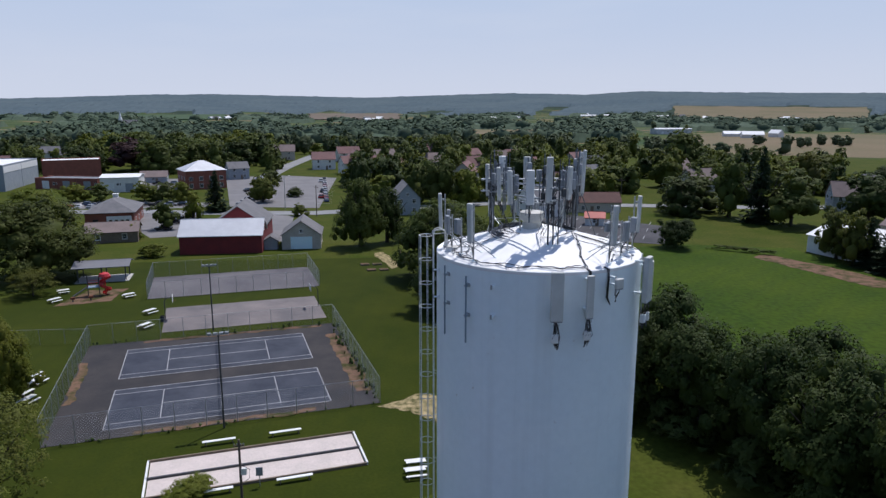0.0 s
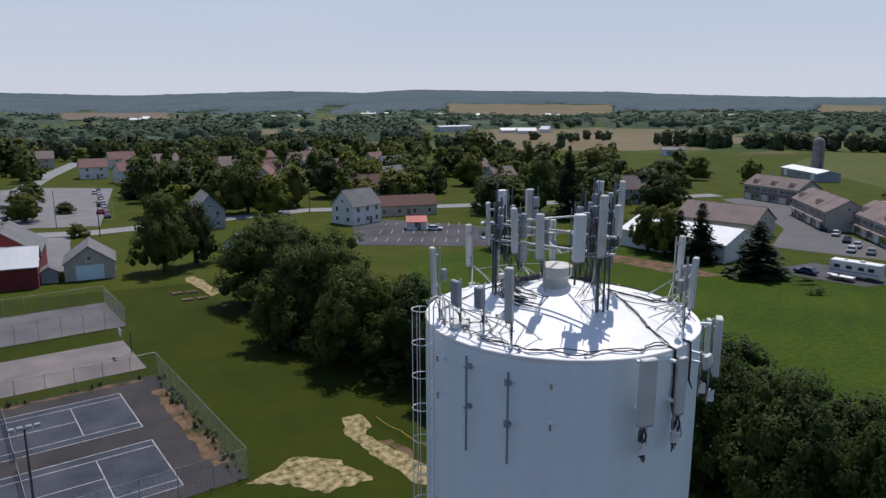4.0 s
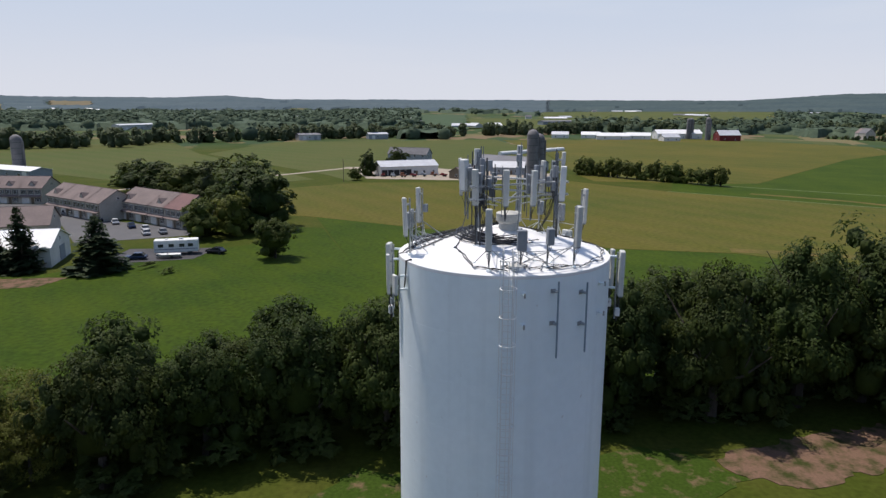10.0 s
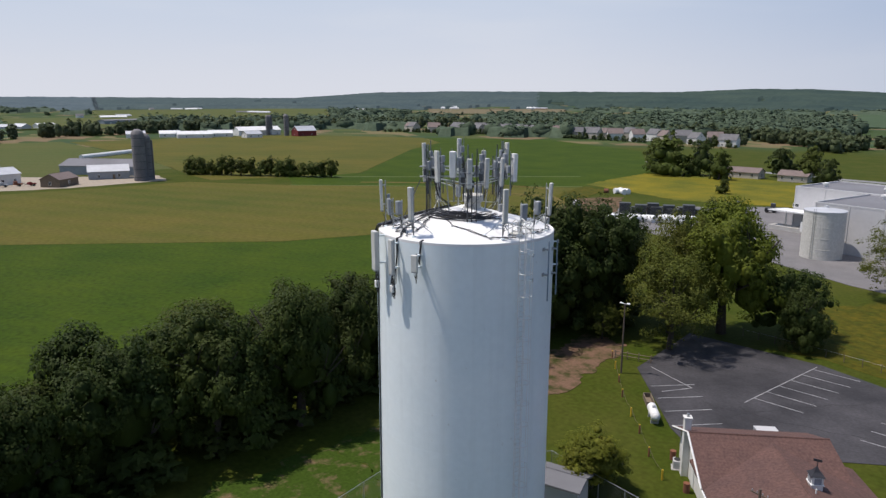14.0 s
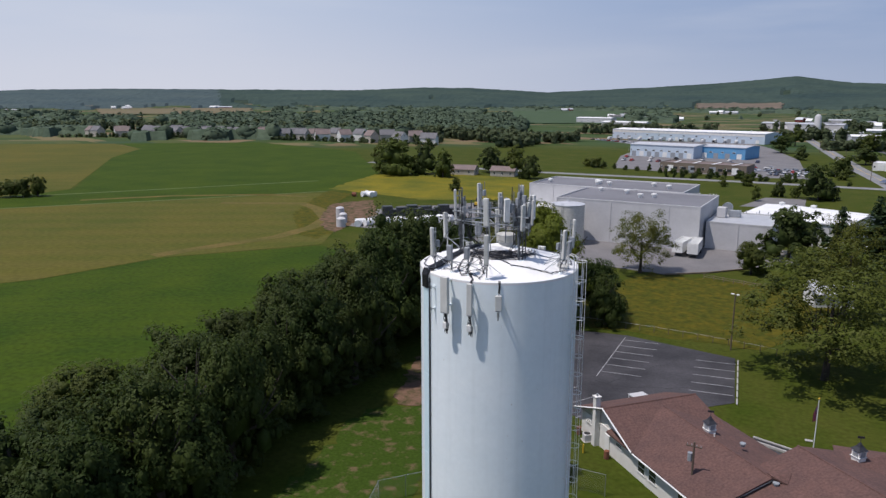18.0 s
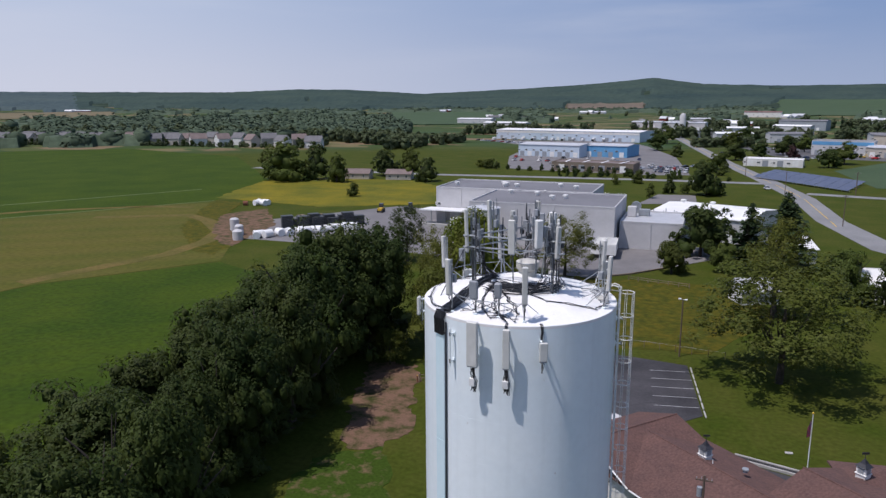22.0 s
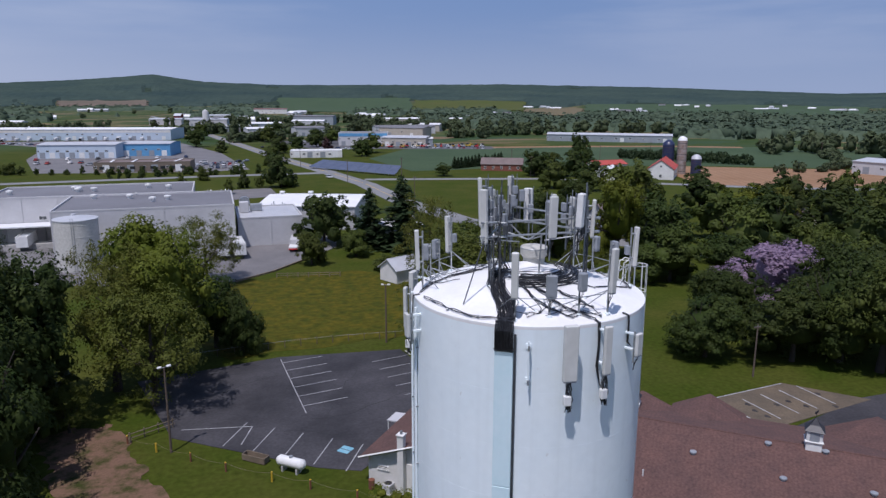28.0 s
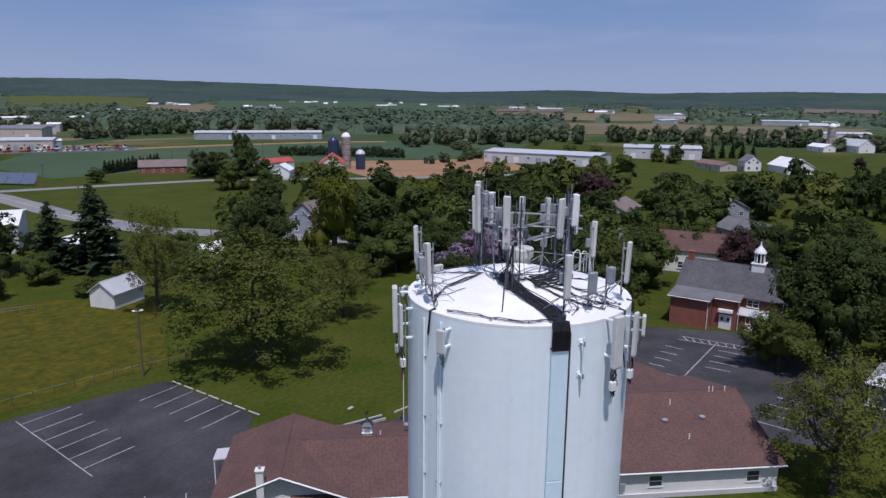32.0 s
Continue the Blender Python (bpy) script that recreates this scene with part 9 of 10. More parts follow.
def mid_wood(a, r):
    c = farmland(a, r)
    if c >= 2:
        return False
    n = noise.noise(Vector((a / 7, math.log(r) * 7, 0))) + 0.45 * noise.noise(Vector((a / 1.6, math.log(r) * 22, 5)))
    return n > (-0.3 if c == 1 else 0.12 if r > 1000 else 0.5)


def ridge_wood(a, r):
    return farmland(a, r) < 2 and noise.noise(Vector((a / 3, r / 260, 9))) + 0.4 * noise.noise(Vector((a, r / 90, 2))) > (0.42 - 0.9 * min((r - 2250) / 700, 1))


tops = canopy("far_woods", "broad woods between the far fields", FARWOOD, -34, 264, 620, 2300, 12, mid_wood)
rng.shuffle(tops)
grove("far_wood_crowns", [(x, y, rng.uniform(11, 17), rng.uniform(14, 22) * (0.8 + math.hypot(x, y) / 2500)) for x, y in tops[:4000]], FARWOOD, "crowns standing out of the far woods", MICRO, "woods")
# haze tint of the ridge paint fades in steps away from the sun's bearing
for nm_, lb_, mt_, a0, a1 in (("backdrop_ridge_north", "hazy blue wooded ridge along the horizon", RIDGEBLUE, -34, 98), ("backdrop_ridge_east", "half hazy blue green wooded ridge along the horizon", RIDGEMID, 97.7, 132), ("backdrop_ridge_south", "dark wooded ridge along the horizon", RIDGEGREEN, 131.7, 264)):
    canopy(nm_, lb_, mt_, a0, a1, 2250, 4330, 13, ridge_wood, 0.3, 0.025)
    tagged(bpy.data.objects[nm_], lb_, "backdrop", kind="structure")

# far farmsteads: pale barns and houses, a few with silos
FAR_WALL = Mb().add([(x, y, z) for x in (-0.5, 0.5) for y, z in ((-0.5, 0), (0.5, 0), (0.5, 0.6), (0, 1), (-0.5, 0.6))], [(4, 3, 2, 1, 0), (5, 6, 7, 8, 9), (0, 1, 6, 5), (1, 2, 7, 6), (4, 0, 5, 9)])
FAR_ROOF = Mb()
for sy in (-1, 1):
    FAR_ROOF.slab([(-0.52, sy * 0.56, 0.56), (0.52, sy * 0.56, 0.56), (0.52, 0, 1.04), (-0.52, 0, 1.04)][::sy], 0.05)
FAR_SETS = [(FAR_WALL.mesh("wall"), FAR_ROOF.mesh("roof"), w_, r_) for w_, r_ in ((SIDING, WHITEROOF), (PALEWALL, METALROOF), (BARNRED, METALROOF), (SIDING, SHINGLEGREY))]
for a, r, n in ((27.5, 1790, 3), (33, 800, 3), (35, 1780, 4), (14, 1700, 2), (2, 1620, 3), (-10, 1700, 4), (-16, 1250, 2), (20, 2300, 3), (47, 1700, 4), (52, 2100, 5), (58, 2700, 3), (62, 2500, 4), (70, 1650, 3), (78, 1300, 3), (86, 1150, 3), (93, 900, 3), (99, 1500, 4), (104, 2350, 4), (109, 1900, 3),
                (117, 2000, 4), (124, 2600, 5), (131, 2650, 4), (148, 2200, 2), (159, 2050, 4), (163.6, 1480, 4), (166, 1250, 4), (171, 1900, 3), (178, 1250, 5), (181, 1050, 4), (186, 1500, 4), (191, 1250, 5), (197, 1150, 3), (203, 1350, 3), (206, 2350, 4), (212, 1750, 5), (217, 2500, 5), (223, 2450, 5), (229, 2300, 4), (234, 2000, 5), (240, 1650, 4), (246, 1350, 3), (252, 1500, 4), (256, 1000, 3)):
    for k in range(n):
        p = polar(a + rng.gauss(0, 0.9), r * rng.uniform(0.95, 1.05))
        i = rng.choice((0, 0, 1, 1, 3, 2))
        L, W, h = rng.choice(((34, 12, 6), (22, 11, 7), (13, 9, 8), (14, 10, 8), (46, 12, 5.5)))
        b = thing("farmstead_barn" if L > 20 else "farmstead_house", "small far red barn with a pale roof" if i == 2 else "small far white farm building with a pale roof", "farm building", p.x, p.y, land(p.x, p.y) - 0.3, -a + rng.gauss(0, 30), "far farmsteads")
        m_ = Matrix.Diagonal((L, W, h, 1))
        wall_, roof_, wm, rm = FAR_SETS[i]
        part("wall", wall_, wm, b, m=m_)
        part("roof", roof_, rm, b, m=m_)

# ---- fences, poles and park things ----
def wires(p, q, h, gap=0.32, r=0.0045):
    """Slanting wires of a chain-link panel from p to q."""
    p, q = Vector((*p, 0)), Vector((*q, 0))
    L = (q - p).length
    d = (q - p).normalized()
    mb = Mb()
    for sgn in (1, -1):
        s = -h
        while s < L:
            a, b = max(s, 0), min(s + h, L)
            if b > a:
                z0, z1 = a - s, b - s
                if sgn < 0:
                    z0, z1 = h - z0, h - z1
                mb.cyl(p + d * a + Vector((0, 0, z0 + 0.05)), p + d * b + Vector((0, 0, z1 + 0.05)), r, r, 3, False)
            s += gap
    return mb


def chain_fence(name, label, pts, h, step=3.0, gap=0.32, closed=False, post=0.035):
    f = thing(name, label, "fence", 0, 0, 0, 0, "chain-link fences")
    pts = [tuple(p[:2]) for p in pts]
    if closed:
        pts = pts + pts[:1]
    pm = Mb().cyl((0, 0, -0.1), (0, 0, h + 0.08), post, seg=6).mesh("post")
    for a, b in zip(pts, pts[1:]):
        L = math.hypot(b[0] - a[0], b[1] - a[1])
        n = max(1, round(L / step))
        for k in range(n):
            part("post", pm, GALV, f, m=pose(a[0] + (b[0] - a[0]) * k / n, a[1] + (b[1] - a[1]) * k / n, 0))
        part("top_rail", Mb().cyl((*a, h + 0.04), (*b, h + 0.04), 0.024, seg=5), GALV, f)
        tagged(part("mesh", wires(a, b, h, gap), GALV, f), kind="stuff")
    return f


chain_fence("tennis_fence", "tall galvanised chain-link fence round the tennis courts", [park(u, v) for u, v in ((-5.3, -2.2), (29, -2.2), (29, 29.3), (-5.3, 29.3))], 3.0, closed=True)
chain_fence("court_fence", "chain-link fence round the upper ball court", [park(u, v) for u, v in ((0.6, 53), (30.5, 53), (30.5, 69.5), (0.6, 69.5))], 3.0, closed=True)
chain_fence("park_fence", "low chain-link fence running from the tennis courts", [park(-5.3, 30.4), park(-22, 34.5), park(-40, 40)], 2.2, 3.6)
chain_fence("compound_fence", "galvanised chain-link fence round the tower foot", [(-4, -15.5), (7, -15), (10.6, -8), (13.8, -3.8), (10.8, 4.4), (9.4, 9), (6, 13)], 2.2, 2.6, 0.25)
mf = thing("yard_fence", "low dark post and rail fence beside the meadow", "fence")
for k in range(7):
    part("post", Mb().box(4 - 2 * k, -106.6 + 0.45 * k, -0.1, 0.14, 0.14, 1.1, 10, 0.02), WOOD, mf)
for z in (0.45, 0.85):
    part("rail", Mb().cyl((4, -106.6, z), (-8, -103.9, z), 0.05, seg=6), WOOD, mf)
wf = thing("split_rail_fence", "brown split rail fence along the drive", "fence")
for k in range(12):
    x, y = 1.0 + 0.75 * k, 119 - 2.6 * k
    part("post", Mb().box(x, y, -0.1, 0.14, 0.14, 1.25, 10, 0.02), WOOD, wf)
for z in (0.5, 0.95):
    part("rail", Mb().cyl((1.0, 119, z), (9.25, 90.4, z), 0.06, seg=6), WOOD, wf)
rf = thing("paddock_fence", "dark post and rail fence along the meadow", "fence")
for k in range(16):
    f = k / 15
    x, y = 20 - 34 * f, -64.5 - 1.5 * math.sin(f * 3)
    part("post", Mb().cyl((x, y, -0.1), (x, y, 1.2), 0.05, seg=6), POLEWOOD, rf)
part("wire", Mb().tube([(20 - 34 * k / 15, -64.5 - 1.5 * math.sin(k / 5), 1.0) for k in range(16)], 0.012, 4), GALV, rf)
rf = thing("rail_fence", "weathered wooden rail fence at the car park corner", "fence")
for x, y in ((24.2, -42.4), (22.9, -43.2), (21.6, -43.9), (20.2, -44.6)):
    part("post", Mb().cyl((x, y, -0.1), (x, y, 1.1), 0.07, seg=6), WOOD, rf)
for z in (0.45, 0.9):
    part("rail", Mb().cyl((24.4, -42.3, z), (20.0, -44.7, z), 0.05, seg=6), WOOD, rf)

nets = []
for v in (0, 14.7):
    n = thing("tennis_net", "dark tennis net with white band on posts", "tennis net", *park(11.88, v + 5.49, 0.07), PANG, "tennis nets")
    for y in (-6.3, 6.3):
        part("post", Mb().cyl((0, y, 0), (0, y, 1.1), 0.05, seg=6), GALV, n)
    part("band", Mb().box(0, 0, 0.88, 0.03, 12.5, 0.07), LINE, n)
    mesh_ = Mb()
    for k in range(63):
        mesh_.box(0, -6.2 + 0.2 * k, 0.02, 0.012, 0.018, 0.86)
    for k in range(6):
        mesh_.box(0, 0, 0.05 + 0.15 * k, 0.010, 12.5, 0.016)
    tagged(part("mesh", mesh_, DARK, n), kind="stuff")


def pole(name, label, x, y, h, r=0.13, material=POLEWOOD, arms=(), head=None, group="poles", rz=0):
    p = thing(name, label, "pole", x, y, 0, rz, group)
    part("shaft", Mb().cyl((0, 0, -0.2), (0, 0, h), r, r * 0.7, 8), material, p)
    for z, w in arms:
        part("crossarm", Mb().box(0, 0, z, w, 0.1, 0.12, 0, 0.01), material, p)
        for k in (-0.42, -0.15, 0.15, 0.42):
            part("insulator", Mb().cyl((w * k, 0, z + 0.12), (w * k, 0, z + 0.27), 0.035, seg=6), GREYBOX, p)
    if head == "flood":
        part("bar", Mb().box(0, 0, h - 0.1, 1.9, 0.08, 0.08, 0, 0.01), GALV, p)
        for x_ in (-0.85, -0.3, 0.3, 0.85):
            part("floodlight", Mb().box(x_, -0.12, h, 0.42, 0.3, 0.26, 0, 0.04), GREYBOX, p)
    if head == "twin":
        part("bar", Mb().box(0, 0, h - 0.05, 0.8, 0.08, 0.08, 0, 0.01), GALV, p)
        for x_ in (-0.45, 0.45):
            part("lantern", Mb().box(x_, 0, h - 0.02, 0.42, 0.3, 0.16, 0, 0.04), TRIM, p)
    if head == "street":
        part("arm", Mb().tube([(0, 0, h - 0.4), (0.5, 0, h + 0.05), (1.4, 0, h + 0.2)], 0.035, 6), GALV, p)
        part("lantern", Mb().box(1.6, 0, h + 0.12, 0.6, 0.24, 0.14, 0, 0.04), TRIM, p)
    return p


pole("court_light", "dark court light pole with floodlights on a bar", -23.8, 33.7, 10.3, 0.11, DARKSTEEL, head="flood", group="court lights", rz=PANG)
pole("court_light", "dark court light pole with floodlights on a bar", -30.9, 67.4, 10.0, 0.11, DARKSTEEL, head="flood", group="court lights", rz=PANG)
bp = pole("service_pole", "brown wooden pole with a white meter box and cables", -19.9, 19.0, 5.8, 0.13, POLEWOOD, ((5.2, 0.9),))
part("meter_box", Mb().box(0.28, 0, 2.6, 0.45, 0.3, 0.6, 0, 0.03), TRIM, bp)
part("cable", Mb().tube([(0.2, 0, 3.4), (0.75, 0.1, 3.0), (0.7, 0.1, 2.2), (0.3, 0, 1.9)], 0.025, 5), CABLE, bp)
pole("lamp_pole", "brown wooden lamp pole at the car park corner", 20.1, -38.9, 9.0, 0.13, POLEWOOD, head="twin", rz=200)
pole("yard_pole", "brown wooden pole with a small lamp at the meadow edge", -7.8, -63.8, 8.6, 0.13, POLEWOOD, head="twin", rz=160)
pole("utility_pole", "brown wooden pole beside the gravel bay", -49.2, -37.2, 7.0, 0.12, POLEWOOD, ((6.5, 1.0),))
pole("utility_pole", "thin dark pole on the lawn", -30.9, -34.9, 7.6, 0.09, POLEWOOD)
up = pole("utility_pole", "brown wooden pole with a transformer behind the hall", -11.3, -17.6, 6.6, 0.13, POLEWOOD, ((6.1, 1.4),))
part("transformer", Mb().cyl((0.3, 0, 4.7), (0.3, 0, 5.5), 0.22, seg=12), GREYBOX, up)
for x, y, h in ((-366, -202, 14), (-521, -214, 16), (-560, -228, 16), (-535, -200, 15), (-381, -213, 13), (-440, -120, 9), (-660, -267, 16), (-64, -270, 9), (-128, -296, 10)):
    pole("utility_pole", "grey wooden power pole by the far fields", x, y, h, 0.2, POLEWOOD, ((h - 0.8, 2.0),))
pole("street_lamp", "grey lamp pole in the town car park", -30.9, 195.6, 10.7, 0.12, GALV, head="street")
pole("street_lamp", "pale street lamp arm rising by the park trees", -55.5, 37.5, 8.5, 0.10, GALV, head="street", rz=-10)
for x, y in ((-60, -140), (-47.8, -191), (-38.5, -262), (-27, -330), (-15, -405), (3, -520), (-120, -256), (-190, -316), (-232, -330), (40, 194), (-20, 178), (80, 186), (140, 172), (-95, 175), (262, 48), (-330, -300), (-345, -250)):
    pole("utility_pole", "wooden roadside pole with a crossarm", x, y, 9.5, 0.14, POLEWOOD, ((8.9, 2.2),), group="roadside poles", rz=rng.uniform(0, 180))
fp = thing("flagpole", "white flagpole with a drooping red white and blue flag", "flagpole", -20.5, -29.6)
part("shaft", Mb().cyl((0, 0, -0.1), (0, 0, 8.2), 0.06, 0.035, 8), TRIM, fp)
part("ball", Mb().lathe([(0, 8.15), (0.09, 8.22), (0.09, 8.3), (0, 8.38)], 10), YELLOW, fp)
fl = Mb()
edge = [(0.05 + 0.045 * k, 0.06 * math.sin(k * 1.9)) for k in range(8)]
rows = [[(x, y + dy, 7.7 - 0.16 * k - (1.75 - 0.13 * k) * q) for k, (x, y) in enumerate(edge)] for dy in (0, 0.012) for q in (0, 1)]
fl.add([p for row in rows for p in row], [(k, k + 1, 9 + k, 8 + k) for k in range(7)] + [(24 + k, 25 + k, 17 + k, 16 + k) for k in range(7)])
part("flag", fl, FLAGM, fp)

for u in (4.2, 28.2):
    h = thing("basketball_hoop", "basketball hoop on a bent dark pole with white backboard", "basketball hoop", *park(u, 39.2), PANG + (0 if u < 10 else 180), "basketball hoops")
    part("pole", Mb().tube([(0, 0, 0), (0, 0, 3.0), (0.3, 0, 3.5), (1.2, 0, 3.6)], 0.07, 8), DARKSTEEL, h)
    part("backboard", Mb().box(1.25, 0, 2.9, 0.06, 1.8, 1.05, 0, 0.02), TRIM, h)
    part("ring", Mb().tube([(1.55 + 0.23 * math.cos(radians(a)), 0.23 * math.sin(radians(a)), 3.05) for a in range(0, 361, 30)], 0.015, 5), RUST, h)

# bocce lanes
for v0, v1 in ((-15.4, -12.2), (-12.0, -8.8)):
    solid("bocce_lane", Mb().slab([tuple(park(u, v, 0.06)) for u, v in ((5.2, v0), (24.4, v0), (24.4, v1), (5.2, v1))], 0.2), STONEDUST, "pale stone dust bocce lane", "bocce lane", "bocce lanes", "structure")
kb = thing("bocce_kerb", "weathered timber kerb round the bocce lanes", "kerb", *park(0, 0), PANG)
for u0, v0, u1, v1, mt in ((5.0, -15.5, 24.6, -15.5, WOOD), (5.0, -8.7, 24.6, -8.7, WOOD), (5.0, -12.1, 24.6, -12.1, DARKSTEEL), (5.0, -15.5, 5.0, -8.7, TRIM), (24.6, -15.5, 24.6, -8.7, TRIM)):
    part("board", Mb().box((u0 + u1) / 2, (v0 + v1) / 2, 0, abs(u1 - u0) + 0.18, abs(v1 - v0) + 0.18, 0.28, 0, 0.02), mt, kb)


def bench(x, y, rz, L=3.2):
    b = thing("bench", "long pale backless plank bench on the lawn", "bench", x, y, 0, rz, "lawn benches")
    part("seat", Mb().box(0, 0, 0.42, L, 0.42, 0.07, 0, 0.015), TRIM, b)
    for sx in (-0.4, 0.4):
        part("leg", Mb().box(L * sx, 0, -0.02, 0.1, 0.36, 0.44, 0, 0.01), WOOD, b)
    return b


for x, y in ((-17.3, 31.3), (-23.7, 30.1), (-15.7, 21.9), (-22.5, 20.6)):
    bench(x, y, PANG)
for x, y in ((-48.7, 48.5), (-49.2, 51.2), (-47.9, 45.5)):
    bench(x, y, PANG + 60, 1.8)


def picnic(x, y, rz, label="white topped picnic table on the grass"):
    t = thing("picnic_table", label, "picnic table", x, y, 0, rz, "picnic tables")
    part("tabletop", Mb().box(0, 0, 0.70, 1.9, 0.75, 0.06, 0, 0.015), TRIM, t)
    for sy in (-0.75, 0.75):
        part("seat", Mb().box(0, sy, 0.42, 1.9, 0.28, 0.05, 0, 0.012), TRIM, t)
    for sx in (-0.65, 0.65):
        part("frame", Mb().cyl((sx, -0.65, 0), (sx, 0.25, 0.7), 0.04, seg=5).cyl((sx, 0.65, 0), (sx, -0.25, 0.7), 0.04, seg=5).cyl((sx, -0.8, 0.4), (sx, 0.8, 0.4), 0.035, seg=5), WOOD, t)
    return t


for x, y, rz in ((-48.2, 49, 70), (-46.8, 43, 70), (-49, 88.5, 40), (-42.6, 77.7, 50), (-41.3, 70, 60), (-60.6, 86.8, 50), (-61.4, 92.8, 30), (-4.9, 21.4, 5), (-4.7, 22.9, 5)):
    picnic(x, y, rz)
sg = thing("park_sign", "small blank grey blue sign on a post", "sign", -18.7, 21.4, 0, 0)
part("post", Mb().cyl((0, 0, -0.1), (0, 0, 1.9), 0.04, seg=6), GALV, sg)
part("board", Mb().box(0, -0.05, 1.1, 0.6, 0.04, 0.8, 0, 0.01), GREYBOX, sg)
bin_ = thing("litter_bin", "black litter bin beside the basketball court", "litter bin", -39.6, 73.2)
part("drum", Mb().lathe([(0.3, 0), (0.34, 0.9), (0.30, 0.92), (0.27, 0.2), (0, 0.2)], 16), DARK, bin_)
sheet("play_pad", [(-60, 84), (-51.5, 86.5), (-51, 95), (-57.5, 94.5)], DIRT, "brown mulch pad under the play set", 0.05, "play area", 0.4)
ps = thing("play_set", "climbing tower with a bright red spiral slide", "play set", -55.4, 90.4, 0, 20)
for sx, sy in ((-0.9, -0.9), (0.9, -0.9), (0.9, 0.9), (-0.9, 0.9)):
    part("post", Mb().cyl((sx, sy, -0.1), (sx, sy, 3.6), 0.07, seg=8), DARKSTEEL, ps)
part("deck", Mb().box(0, 0, 1.7, 2.0, 2.0, 0.12, 0, 0.02), BLUEGREY, ps)
sl = Mb()
for k in range(16):
    a, z = radians(30 * k), 3.1 - 0.185 * k
    b, z1 = radians(30 * k + 30), 3.1 - 0.185 * (k + 1)
    sl.slab([(1.9 + 0.25 * math.cos(a), 0.25 * math.sin(a), z), (1.9 + 0.95 * math.cos(a), 0.95 * math.sin(a), z), (1.9 + 0.95 * math.cos(b), 0.95 * math.sin(b), z1), (1.9 + 0.25 * math.cos(b), 0.25 * math.sin(b), z1)], 0.06)
    sl.slab([(1.9 + 0.95 * math.cos(a), 0.95 * math.sin(a), z + 0.4), (1.9 + 1.0 * math.cos(a), 1.0 * math.sin(a), z + 0.4), (1.9 + 1.0 * math.cos(b), 1.0 * math.sin(b), z1 + 0.4), (1.9 + 0.95 * math.cos(b), 0.95 * math.sin(b), z1 + 0.4)], 0.46)
part("spiral_slide", sl, PLAYRED, ps, "bright red plastic spiral slide")
part("slide_post", Mb().cyl((1.9, 0, 0), (1.9, 0, 3.9), 0.12, seg=8), PLAYRED, ps)
part("slide_cap", Mb().lathe([(1.0, 3.4), (0.8, 3.9), (0, 4.2)], 12, 1.9, 0), PLAYRED, ps)
part("chute_slide", Mb().slab([(-1.0, -0.5, 1.8), (-3.4, -0.5, 0.35), (-3.4, 0.5, 0.35), (-1.0, 0.5, 1.8)][::-1], 0.1), DARKSTEEL, ps)
for z in (2.2, 2.6):
    part("rail", Mb().tube([(-0.9, -0.9, z), (0.9, -0.9, z), (0.9, 0.9, z), (-0.9, 0.9, z)], 0.03, 5), PLAYRED, ps)
for x, y in ((-57.6, 86.6), (-54.9, 87.3)):
    sr = thing("spring_rider", "small play rider on a spring", "spring rider", x, y, 0, 0, "spring riders")
    part("spring", Mb().cyl((0, 0, 0), (0, 0, 0.45), 0.12, seg=8), DARKSTEEL, sr)
    part("body", Mb().box(0, 0, 0.45, 0.8, 0.25, 0.45, 30, 0.08), RUST, sr)
sh = thing("picnic_shelter", "open park shelter with a grey metal roof on dark posts", "shelter", -57.8, 103.5, 0, 8)
for sx in (-4.2, 0, 4.2):
    for sy in (-2.4, 2.4):
        part("post", Mb().box(sx, sy, -0.1, 0.2, 0.2, 3.1, 0, 0.02), DARKSTEEL, sh)
roof_gable(sh, 9.4, 5.8, 2.9, 0.7, GREYROOF, 0.4, 0.12)
part("slab", Mb().box(0, 0, 0, 9.6, 6.0, 0.1, 0, 0.01), CONCRETE, sh)
for k in range(4):
    g = thing("raised_bed", "low wooden raised garden bed", "raised bed", -7.2 + 2.6 * (k % 2) + 1.2 * (k // 2), 109 - 5.2 * (k // 2), 0, 10, "raised beds")
    part("frame", Mb().box(0, 0, 0, 1.8, 1.3, 0.3, 0, 0.02), WOOD, g)
    part("soil", Mb().box(0, 0, 0.28, 1.6, 1.1, 0.06), DIRT, g)
for x, y, L in ((76, 114, 9), (80, 111, 9), (83, 108, 8), (101.8, 63.9, 6), (97, 58, 5)):
    g = thing("clipped_hedge", "low clipped green hedge row in the garden", "hedge", x, y, 0, -30, "garden hedges")
    part("hedge", crown_mesh("hedge", int(x), 500, 0.06, 7), LEAFMID, g, m=Matrix.Diagonal((L, 1.8, 1.4, 1)))

# car park things
pt = thing("propane_tank", "white horizontal propane tank on two cradles", "propane tank", 9.1, -31.6, 0, 139)
part("barrel", Mb().cyl((-1.25, 0, 0.95), (1.25, 0, 0.95), 0.5, seg=20).cyl((1.25, 0, 0.95), (1.5, 0, 0.95), 0.5, 0.3, 20).cyl((1.5, 0, 0.95), (1.62, 0, 0.95), 0.3, 0.05, 20).cyl((-1.25, 0, 0.95), (-1.5, 0, 0.95), 0.5, 0.3, 20).cyl((-1.5, 0, 0.95), (-1.62, 0, 0.95), 0.3, 0.05, 20), TRIM, pt, smooth=True)
part("dome", Mb().lathe([(0.18, 1.4), (0.18, 1.6), (0, 1.68)], 12), GREYBOX, pt)
